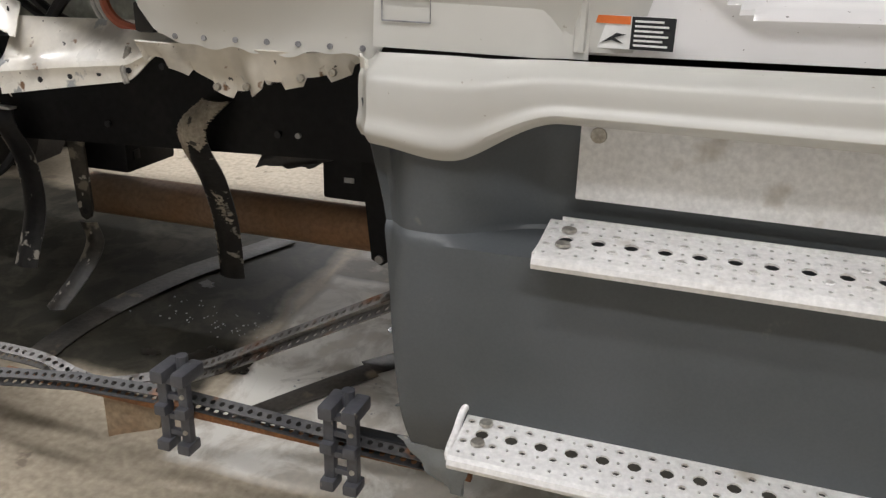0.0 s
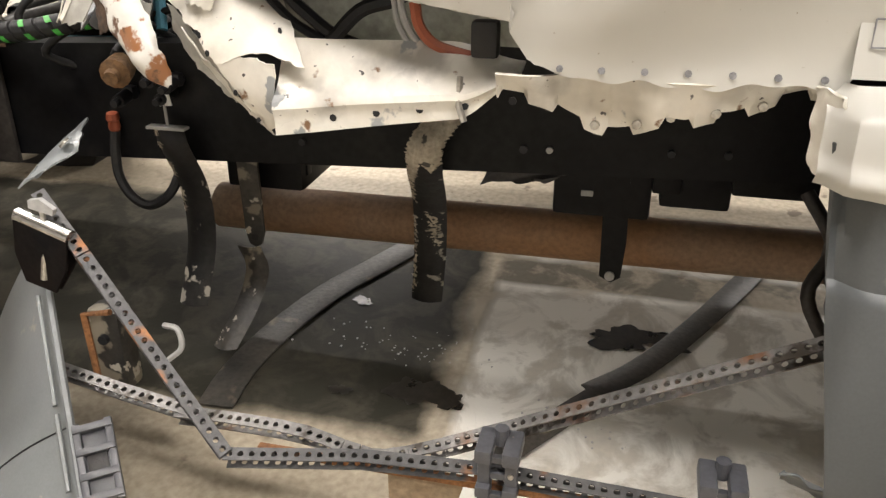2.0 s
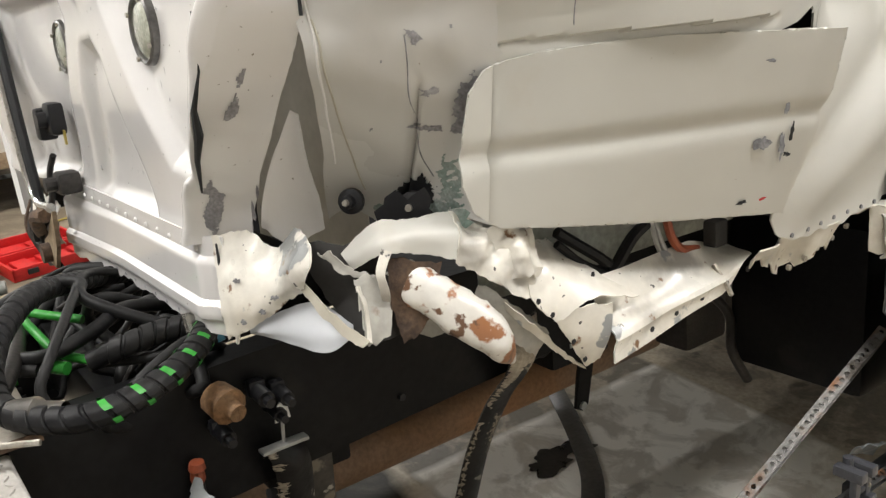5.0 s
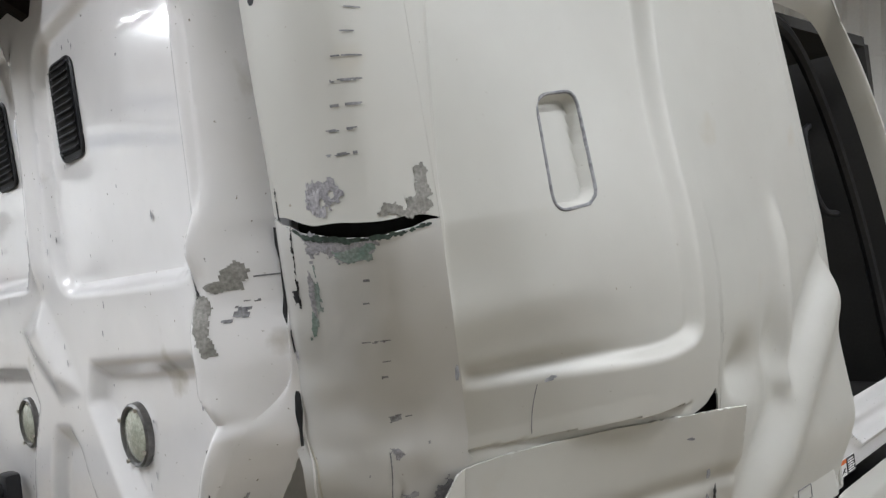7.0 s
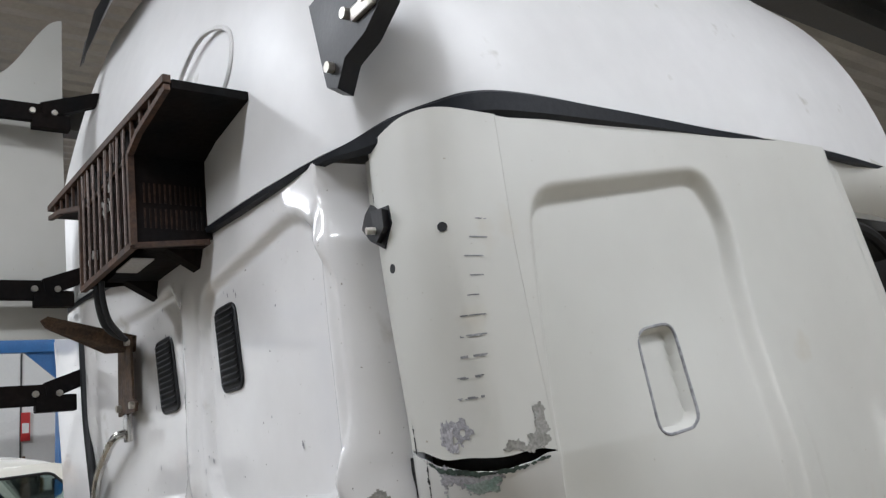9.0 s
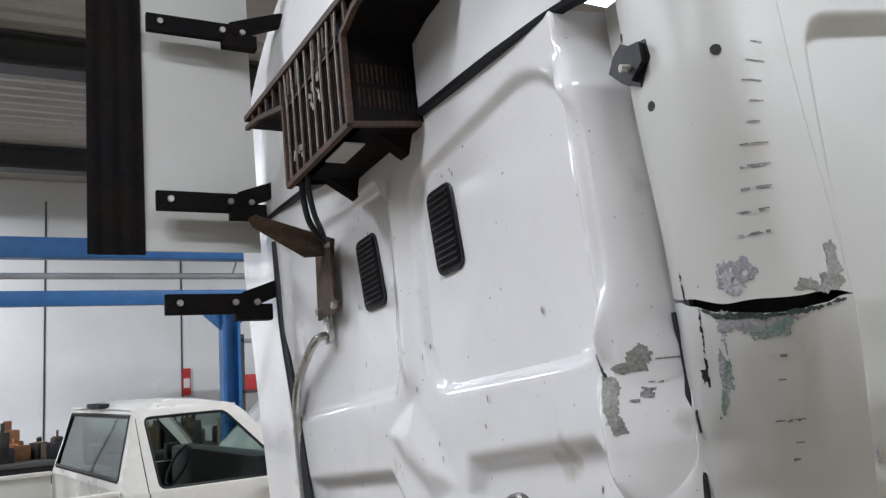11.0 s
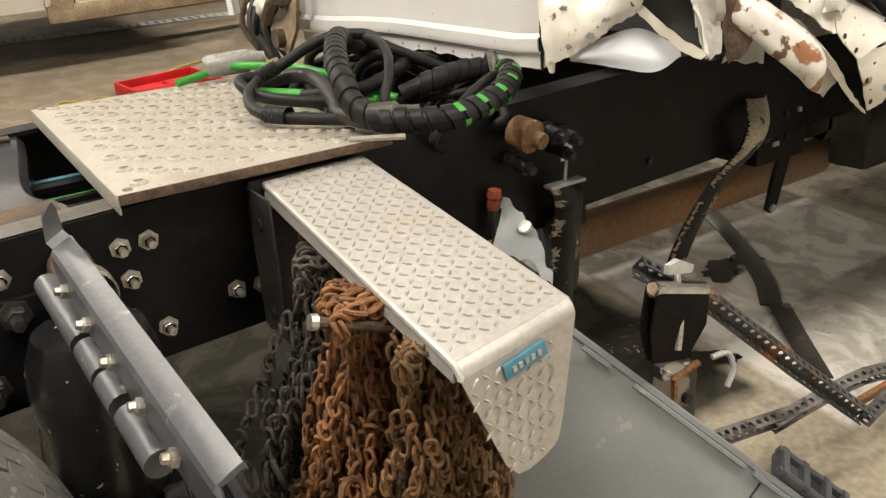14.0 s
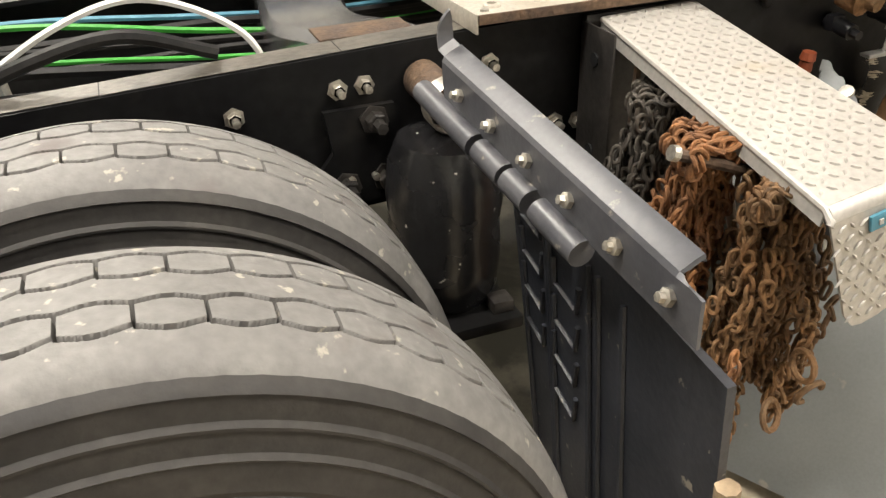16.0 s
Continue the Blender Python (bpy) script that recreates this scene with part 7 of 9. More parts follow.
def doorway():
    """Open doorway ahead of the sleeper, with frame, seal, seat and sill."""
    zs = np.linspace(1.02, 2.70, 30)
    xf = np.interp(zs, [0.95, 1.25, 1.5, 1.83, 2.2, 2.55, 2.75], [1.82, 1.905, 1.94, 1.92, 1.83, 1.735, 1.665])
    P = np.array([[(x + a, y, z) for a, y in ((-0.03, -1.20), (0.05, -1.19), (0.13, -1.13), (0.15, -1.06))] for x, z in zip(xf, zs)])
    Acc().grid(P).part("door_post", M_SATIN, TRUCK, "white rear door post", solid=0.006)
    seal = [(1.98, -1.13, 1.14), (1.97, -1.13, 1.5), (1.88, -1.12, 2.0), (1.80, -1.11, 2.38), (1.86, -1.10, 2.50), (2.2, -1.07, 2.47), (2.50, -1.05, 2.20), (2.72, -1.05, 1.75), (2.80, -1.08, 1.14)]
    Acc().tube(curve(seal, 60), 0.022, 8).part("door_seal", M_RUBBER, TRUCK, "black rubber door seal")
    hi = [(1.62, -1.215, 2.70), (1.736, -1.19, 2.722), (1.993, -1.19, 2.728), (2.235, -1.19, 2.664), (2.323, -1.19, 2.534), (2.562, -1.19, 2.284), (2.80, -1.20, 1.80), (2.90, -1.21, 1.1)]
    lo = [(1.80, -1.14, 2.50), (1.88, -1.13, 2.545), (2.10, -1.13, 2.552), (2.30, -1.13, 2.52), (2.44, -1.13, 2.40), (2.641, -1.13, 2.118), (2.80, -1.14, 1.70), (2.86, -1.15, 1.1)]
    H = np.array([[tuple(a.lerp(b, t) + Vector((0, 0.02 * t * t - 0.025 * math.sin(math.pi * t), 0))) for t in np.linspace(0, 1, 8)] for a, b in zip(curve(hi, 50), curve(lo, 50))])
    Acc().grid(H).part("door_header", M_SATIN, TRUCK, "white curved door header", solid=0.006)
    # seat, floor and far side seen through the opening
    Acc().box((1.95, -0.95, 1.12), (2.5, -0.45, 1.45), 0.06).part("seat", M_SEAT, TRUCK, "grey brown vinyl seat")
    Acc().box((1.90, -0.95, 1.42), (2.10, -0.45, 2.02), 0.06).part("backrest", M_SEAT, TRUCK, "grey brown vinyl backrest")
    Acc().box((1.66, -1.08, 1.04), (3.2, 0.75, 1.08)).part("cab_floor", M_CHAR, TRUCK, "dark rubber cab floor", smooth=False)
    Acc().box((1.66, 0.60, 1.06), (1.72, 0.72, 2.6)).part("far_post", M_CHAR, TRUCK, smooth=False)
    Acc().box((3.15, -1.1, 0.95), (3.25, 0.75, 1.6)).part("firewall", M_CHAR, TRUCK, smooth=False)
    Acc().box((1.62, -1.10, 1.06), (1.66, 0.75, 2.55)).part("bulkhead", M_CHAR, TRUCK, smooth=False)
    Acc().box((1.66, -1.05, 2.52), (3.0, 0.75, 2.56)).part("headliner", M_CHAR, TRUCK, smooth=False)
    fd = Acc().box((1.66, 0.76, 1.06), (3.2, 0.79, 1.72)).box((1.66, 0.76, 2.40), (3.2, 0.79, 2.56)).box((1.66, 0.76, 1.72), (1.80, 0.79, 2.40)).box((2.95, 0.76, 1.72), (3.2, 0.79, 2.40)).part("far_door", M_CHAR, TRUCK, "dark far door with a window", smooth=False)
    Acc().box((1.80, 0.772, 1.72), (2.95, 0.777, 2.40)).part("far_window", M_GLASS, fd, smooth=False).visible_shadow = False
    Acc().box((3.15, -1.0, 1.6), (3.2, 0.75, 2.56)).part("dashboard", M_CHAR, TRUCK, smooth=False)
    Acc().tube(curve([(2.45, -1.0, 2.18), (2.40, -1.0, 2.14), (2.42, -1.0, 1.96), (2.50, -1.0, 1.86), (2.62, -1.0, 1.84)], 24), 0.012, 8).part("grab_handle", M_BLKPLASTIC, TRUCK)
    Acc().box((3.3, -1.35, 1.85), (3.42, -1.10, 2.35), 0.03).part("door_mirror", M_BLKPLASTIC, TRUCK)


def lower_front():
    """White skirt, grey chassis fairing and steps below the doorway."""
    # lower cab side above the skirt
    x, t = np.meshgrid(np.linspace(1.84, 3.0, 60), np.linspace(0, 1, 24), indexing="ij")
    z = 1.012 + 0.02 * (x - 1.84) + t * 0.16
    y = -1.165 + 0.035 * smooth01((t - 0.35 - 0.45 * smooth01((2.12 - x) / 0.14)) / 0.2) - 0.022 * np.exp(-((t - 0.42 - 0.45 * smooth01((2.12 - x) / 0.14)) / 0.10) ** 2) + 0.05 * smooth01((t - 0.75) / 0.25)
    Acc().grid(np.stack([x, y, z], -1)).part("door_sill", M_PAINT, TRUCK, "moulded white door sill", solid=0.005)
    x, t = np.meshgrid(np.linspace(1.50, 1.86, 30), np.linspace(0, 1, 16), indexing="ij")
    P = np.stack([x, -1.215 + 0.01 * t + 0.015 * smooth01((x - 1.78) / 0.05), 1.008 + 0.14 * t], -1)
    s = Acc().grid(P).part("lower_side_panel", M_SATIN, TRUCK, solid=0.004)
    for c in ((1.517, 1.602, 1.052, 1.09),):
        a, b, c0, d = c
        Acc().tube([(a, -1.218, d), (a, -1.2175, c0), (b, -1.2175, c0), (b, -1.218, d), (a, -1.218, d)], 0.0016, 5).part("sticker_outline", M_SCRATCH, s)
    Acc().tube([(1.845, -1.20, 1.17), (1.845, -1.20, 1.02)], 0.010, 8).part("bead", M_SATIN, s)
    # skirt
    xs, t = np.meshgrid(np.linspace(1.478, 3.0, 130), np.linspace(0, 1, 26), indexing="ij")
    zt = 0.998 + 0.022 * (xs - 1.5)
    zb = 0.858 - 0.018 * np.exp(-((xs - 1.64) / 0.08) ** 2) + 0.062 * smooth01((xs - 1.66) / 0.18)
    zz = zb + (zt - zb) * t
    yy = -1.262 + 0.045 * smooth01((t - 0.72) / 0.28) - 0.012 * np.sin(np.pi * t) - 0.016 * np.exp(-((t - 0.15) / 0.12) ** 2)
    yy = yy + 0.05 * smooth01((1.52 - xs) / 0.04) - 0.015 * np.exp(-((xs - 1.72) / 0.05) ** 2) * t
    sk = Acc().grid(np.stack([xs, yy, zz], -1)).part("side_skirt", M_SATIN, TRUCK, "moulded white side skirt", solid=0.006)
    crumple([(1.465, -1.19, 0.995), (1.50, -1.235, 0.99), (1.50, -1.245, 0.865), (1.47, -1.19, 0.87)], 6, 14, 0.008, 33).part("torn_edge", M_TORN, sk, solid=0.004)
    # warning label
    lb = Acc().box((1.862, -1.1955, 1.028), (1.988, -1.1915, 1.078)).part("warning_label", M_LWHITE, TRUCK, "orange, white and black warning label", smooth=False)
    Acc().box((1.8625, -1.1975, 1.0655), (1.920, -1.1957, 1.0775)).part("orange_band", M_LORANGE, lb, smooth=False)
    Acc().box((1.922, -1.1975, 1.0285), (1.9875, -1.1957, 1.0775)).part("black_field", M_LBLACK, lb, smooth=False)
    for k in range(6):
        Acc().box((1.927, -1.1995, 1.0335 + k * 0.0072), (1.978 - 0.008 * (k % 2), -1.1977, 1.0365 + k * 0.0072)).part("text_bar", M_LWHITE, lb, smooth=False)
    Acc().prism([(x, -1.1975, z) for x, z in ((1.875, 1.035), (1.90, 1.052), (1.915, 1.05), (1.897, 1.045), (1.912, 1.036), (1.893, 1.041))], (0, 0.001, 0)).part("pictogram", M_LBLACK, lb, smooth=False)
    # grey fairing: outer skin with a step recess
    xs, t = np.meshgrid(np.linspace(1.50, 3.0, 120), np.linspace(0, 1, 90), indexing="ij")
    z = 0.215 + t * (0.925 - 0.215)
    x = xs + 0.15 * (0.86 - z) * smooth01((1.9 - xs) / 0.4)
    y = -1.262 - 0.012 * np.sin(np.pi * np.clip((z - 0.2) / 0.5, 0, 1)) + 0.05 * smooth01((0.36 - z) / 0.2)
    y = y + 0.105 * smooth01((z - 0.685) / 0.02) * smooth01((x - 1.62) / 0.20) + 0.012 * smooth01((z - 0.69) / 0.01)
    y = y + 0.04 * np.exp(-((x - 1.53) / 0.03) ** 2)
    P = np.stack([x, y, z], -1)
    fa = Acc().grid(P).part("chassis_fairing", M_GREY, TRUCK, "dark grey plastic chassis fairing", solid=0.006)
    # white kick plate behind the upper step
    kp = Acc().box((1.855, -1.176, 0.772), (3.0, -1.168, 0.925), 0.002).part("kick_plate", M_ALU, TRUCK, "scuffed aluminium kick plate")
    Acc().lathe([(0, 0.014), (-0.004, 0.013), (-0.005, 0)], (1.885, -1.176, 0.885), (0, 1, 0), 12).part("rivet", M_BOLT, kp)
    # steps
    for (xa, xb, yf, yb, zf, name) in ((1.818, 3.0, -1.318, -1.18, 0.715, 0), (1.71, 3.0, -1.385, -1.245, 0.355, 1)):
        step = Acc()
        cw = 0.0265
        n = int((xb - xa) / cw)
        m = int(abs(yb - yf) / cw)

        def rad(i, j):
            if j == m // 2:
                return 0.0122 if i % 2 else 0.0032
            if abs(j - m // 2) == 1:
                return 0.0072 if i % 2 == 0 else 0.0032
            return 0.0036

        ring_cells(step, (xa, yf, zf), (cw, 0, 0), (0, cw, 0.0035), n, m, rad)
        st = step.part("step", M_ALU, TRUCK, "punched aluminium step tread", smooth=False, solid=0.004)
        xe = xa + n * cw
        ye, ze = yf + m * cw, zf + m * 0.0035
        q = Acc().tube([(xa, yf - 0.002, zf - 0.010), (xe, yf - 0.002, zf - 0.010)], 0.0125, 8)
        q.part("nosing", M_ALU, st)
        Acc().box((xa + 0.02, ye, ze), (xe, ye + 0.004, ze + (0.034 if name else 0.008)), 0.001).part("back_flange", M_ALU, st)
        if name:
            Acc().tube(curve([(xa + 0.10, ye + 0.004, ze + 0.030), (xa + 0.03, ye + 0.002, ze + 0.026), (xa - 0.004, ye - 0.02, ze + 0.014), (xa - 0.008, (yf + ye) / 2, zf + 0.006), (xa - 0.004, yf + 0.01, zf - 0.008), (xa + 0.02, yf - 0.003, zf - 0.011)], 24), 0.007, 10).part("end_plate", M_ALU, st)
        else:
            Acc().box((xa - 0.002, yf, zf - 0.018), (xa + 0.003, ye, zf + 0.004), 0.001).part("end_plate", M_ALU, st)
        lips = Acc()
        for i in range(n):
            for j in range(m):
                if rad(i, j) == 0.0072:
                    lips.lathe([(0, 0.0105), (0.002, 0.009), (0.002, 0.0074)], (xa + (i + 0.5) * cw, yf + (j + 0.5) * cw, zf + (j + 0.5) * 0.0035 + 0.002), (0, 0, 1), 6)
        tagged(lips.part("raised_lip", M_ALU, st), kind="stuff")
        for i, j in ((1, 1), (1, m - 2)):
            Acc().lathe([(0, 0.013), (0.005, 0.012), (0.006, 0)], (xa + (i + 0.5) * cw, yf + (j + 0.5) * cw, zf + (j + 0.5) * 0.0035 + 0.003), (0, 0, 1), 10).part("step_bolt", M_BOLT, st)
    # shattered rear foot of the fairing
    crumple([(1.56, -1.24, 0.27), (1.70, -1.25, 0.26), (1.70, -1.26, 0.17), (1.66, -1.24, 0.17)], 12, 10, 0.012, 40).part("broken_foot", M_GREYL, fa, solid=0.004)
    crumple([(1.53, -1.18, 0.29), (1.62, -1.2, 0.29), (1.62, -1.16, 0.23), (1.54, -1.14, 0.25)], 10, 8, 0.01, 44).part("broken_foot", M_GREYL, fa, solid=0.004)


back_wall()
louvre(-0.336, 0.065, 0.013)
louvre(0.152, 0.074, 0.020)
round_lamp(-0.505, 1.545)
round_lamp(0.19, 1.528)
corner_panels()
corner_scrapes()
side_wall()
torn_flap()
rear_sill()
torn_metal()
roof()
ac_unit()
back_fittings()
side_extender()
doorway()
lower_front()

# ---- chassis ----
def rail_z(x):
    return 0.58 + 0.042 * x


BOLT = bolt_mesh()


def frame_rails():
    for y0, s in ((-0.625, 1), (0.305, -1)):
        xs = np.linspace(-4.2, 3.4, 40)
        prof = [(0.085, 0.0), (0.0, 0.0), (0.0, 0.0), (0.0, 0.30), (0.0, 0.30), (0.085, 0.30), (0.085, 0.288), (0.012, 0.288), (0.012, 0.012), (0.085, 0.012), (0.085, 0.0)]
        P = np.array([[(x, y0 + s * a, rail_z(x) + b) for a, b in prof] for x in xs])
        Acc().grid(P).part("frame_rail", M_BLACK, TRUCK, "black painted steel chassis rail", sharp=30)
    # strips on the flange: dust, with its glossy highlight put into the colour
    for x in np.linspace(-4.1, -0.9, 9):
        Acc().add([(x - 0.2, -0.618, rail_z(x - 0.2) + 0.3025), (x + 0.198, -0.618, rail_z(x + 0.198) + 0.3025), (x + 0.198, -0.545, rail_z(x + 0.198) + 0.3025), (x - 0.2, -0.545, rail_z(x - 0.2) + 0.3025)], [(0, 1, 2, 3)]).part("dust_and_sheen", M_DUSTSHEEN, TRUCK, "grey dust and painted sheen on the worn rail flange", smooth=False)
    for x in (-1.9, -0.2, 1.2, 2.4):
        Acc().box((x, -0.61, rail_z(x) + 0.06), (x + 0.09, 0.29, rail_z(x) + 0.24), 0.008).part("cross_member", M_BLACK, TRUCK)
    # pressed cross member behind the deck
    P = np.zeros((20, 9, 3))
    for i, t in enumerate(np.linspace(0, 1, 20)):
        y = -0.54 + 0.80 * t
        for j, (a, b) in enumerate(((0, -0.16), (0, -0.02), (0.015, 0.0), (0.06, 0.0), (0.10, 0.0), (0.14, 0.0), (0.185, 0.0), (0.20, -0.02), (0.20, -0.16))):
            P[i, j] = (-1.13 + a + 0.02 * math.cos(2 * math.pi * t), y, 0.83 + b - 0.045 * math.sin(math.pi * t) ** 2)
    c = Acc().grid(P).part("pressed_cross_member", M_CROSS, TRUCK, "grey pressed cross member with worn edges", solid=0.006)
    for y in (-0.50, 0.22):
        Acc().box((-1.12, y - 0.04, 0.832), (-0.94, y + 0.05, 0.838), 0.002).part("rust_patch", M_RUSTD, c)
    rnd = random.Random(3)
    for k in range(9):
        y = -0.45 + k * 0.075
        Acc().tube(curve([(-2.2, y + rnd.uniform(-0.1, 0.1), 0.76), (-1.7, y + rnd.uniform(-0.08, 0.08), 0.75 + rnd.uniform(-0.04, 0.05)), (-1.25, y, 0.74), (-0.9, y + rnd.uniform(-0.05, 0.05), 0.72), (-0.3, y * 0.8, 0.74)], 40),
                   rnd.choice([0.006, 0.008, 0.012]), 6).part("line", rnd.choice([M_GREEN, M_RUBBER, M_RUBBER, M_RUBBER, M_LBLUE]), TRUCK)
    Acc().tube(curve([(-1.75, -0.45, 0.78), (-1.55, -0.48, 0.90), (-1.40, -0.48, 0.93), (-1.25, -0.5, 0.86), (-1.2, -0.5, 0.74)], 30), 0.007, 6).part("white_line", M_LWHITE, TRUCK)
    Acc().tube(curve([(-1.75, -0.52, 0.80), (-1.6, -0.53, 0.86), (-1.45, -0.53, 0.885), (-1.3, -0.54, 0.84)], 24), 0.013, 8).part("line", M_RUBBER, TRUCK)
    Acc().cyl((-1.66, -0.38, 0.70), (-1.69, -0.36, 0.98), 0.011, 8).part("rod", M_BOLT, TRUCK)
    # bolts on the rail
    for x, z in ((-1.117, 0.772), (-1.068, 0.774), (-1.06, 0.71), (-1.112, 0.608), (-1.066, 0.607), (-0.875, 0.777), (-0.826, 0.779), (-0.868, 0.715), (-0.686, 0.64), (-0.635, 0.636), (-0.823, 0.607), (-1.30, 0.75), (-1.34, 0.70)):
        place(BOLT, "bolt", TRUCK, pose(x, -0.627, z, 0, 37 * (x * 10 % 3), 0) @ Matrix.Scale(0.74, 4))


def spring_hanger():
    a = Acc().prism([(-1.15, -0.632, 0.74), (-1.02, -0.632, 0.74), (-1.01, -0.632, 0.66), (-1.03, -0.632, 0.56), (-1.16, -0.632, 0.55), (-1.19, -0.632, 0.60), (-1.14, -0.632, 0.66)], (0, -0.014, 0))
    a.part("spring_bracket", M_BLACK, TRUCK, "black cast spring bracket", smooth=False)
    Acc().lathe([(0, 0.05), (0.0, 0.085), (0.03, 0.10), (0.10, 0.105), (0.16, 0.10), (0.21, 0.105), (0.27, 0.10), (0.31, 0.085), (0.32, 0.0)], (-0.985, -0.765, 0.40), (0.05, 0.0, 1), 28).part("air_spring", M_BAG, TRUCK, "black rubber air spring")
    for bx, bz in ((-1.06, 0.715), (-1.045, 0.60), (-1.12, 0.595)):
        k = Acc().lathe([(0, 0.028), (0.006, 0.028), (0.006, 0.019), (0.026, 0.019), (0.028, 0.016), (0.028, 0.011), (0.055, 0.011), (0.056, 0)], (bx, -0.646, bz), (0, -1, 0), 6).part("hanger_bolt", M_DARKSTEEL, TRUCK)
    Acc().box((-1.09, -0.90, 0.375), (-0.88, -0.66, 0.40), 0.006).part("spring_seat", M_BLACK, TRUCK)
    for x, y in ((-1.06, -0.86), (-0.91, -0.86), (-0.90, -0.70)):
        Acc().box((x - 0.02, y - 0.02, 0.40), (x + 0.02, y + 0.02, 0.425), 0.004).part("seat_bolt", M_DARKSTEEL, TRUCK)


def mud_flap():
    x, z = -0.96, 0.765
    b = Acc().cyl((x, -0.63, z + 0.005), (x, -0.76, z), 0.036, 18).part("flap_bar", M_RUSTD, TRUCK, "rusty stub of the mud flap bar")
    Acc().lathe([(0, 0.043), (0.004, 0.046), (0.04, 0.046), (0.044, 0.043)], (x, -0.745, z), (0, -1, 0), 20).part("clamp_ring", M_BOLT, b)
    # angled channel above, tube sections below
    ch = Acc()
    ys = np.linspace(-0.845, -1.45, 30)
    def bar(y):
        t = (y + 0.765) / -0.642
        return -1.0 + 0.04 * t, 0.838 - 0.082 * t

    prof = ((-0.002, -0.020), (-0.003, 0.0), (-0.004, 0.018), (-0.004, 0.040), (-0.001, 0.046), (0.007, 0.051), (0.016, 0.056), (0.025, 0.060), (0.026, 0.054))
    P = np.array([[(bar(y)[0] + dx, y, bar(y)[1] + dz) for dx, dz in prof] for y in ys])
    P[-3:, 4:, 1] += np.array((0.0, 0.02, 0.045))[:, None]
    ch.grid(P)
    # its end by the rail is bent up into an ear
    ear = [P[0, 4:8]]
    for dy, dz, kx in ((0.014, 0.008, 0.98), (0.018, 0.026, 0.95), (0.016, 0.044, 0.8), (0.012, 0.054, 0.5)):
        mid = P[0, 4:8].mean(0)
        ear.append(np.array([[mid[0] - 0.006 + (q[0] - mid[0]) * kx, q[1] + dy, q[2] + dz] for q in P[0, 4:8]]))
    ch.grid(np.array(ear))
    c = ch.part("channel", M_CHANNEL, b, "dark grey bent steel channel", solid=0.005, sharp=25)
    for k, (ya, yb) in enumerate(((-0.78, -0.97), (-0.985, -1.06), (-1.07, -1.13), (-1.15, -1.25))):
        Acc().tube([(bar(ya)[0] - 0.012, ya, bar(ya)[1] - 0.034), (bar(yb)[0] - 0.012, yb, bar(yb)[1] - 0.034)], 0.019, 14).part("sleeve", M_CHANNEL, c)
    for y in (-0.91, -1.01, -1.11, -1.21, -1.31, -1.405):
        q = Acc().lathe([(0, 0.011), (0.008, 0.011), (0.010, 0.007), (0.017, 0.006), (0.018, 0)], (bar(y)[0] - 0.007, y, bar(y)[1] + 0.014), (-0.96, 0, 0.28), 6).part("bolt", M_BOLT, c)
    # rubber flap with ribs
    P = np.zeros((30, 24, 3))
    for i, u in enumerate(np.linspace(0, 1, 30)):
        for j, v in enumerate(np.linspace(0, 1, 24)):
            y = -0.93 - 0.53 * u
            P[i, j] = (x + 0.045 + 0.06 * v - 0.05 * math.sin(u * 2.6) * v, y - 0.02 * v, z - 0.03 - 0.06 * u - 0.78 * v)
    fl = Acc().grid(P).part("mud_flap", M_FLAP, TRUCK, "black ribbed rubber mud flap", solid=0.012)
    def on(u, v):
        return (x + 0.036 + 0.06 * v - 0.05 * math.sin(u * 2.6) * v, -0.93 - 0.53 * u - 0.02 * v, z - 0.03 - 0.06 * u - 0.78 * v)

    for u in (0.04, 0.26):
        for k in range(4):
            v = 0.06 + 0.085 * k + (0.06 if u > 0.1 else 0)
            Acc().tube([on(u, v), on(u + 0.01, v + 0.055), on(u + 0.14, v + 0.055), on(u + 0.15, v)], 0.005, 6).part("rib", M_FLAP, fl)
    for u in (0.0, 0.20, 0.22, 0.45, 0.50, 0.62):
        Acc().tube([on(u + 0.10 * v, v) for v in np.linspace(0.05, 0.9, 10)], 0.005, 6).part("rib", M_FLAP, fl)
    e = [(P[29, j] + np.array((0, -0.012, 0))) for j in range(4, 24)]
    Acc().tube([tuple(p) for p in e], 0.015, 8).part("flap_edge", M_MUD, fl)


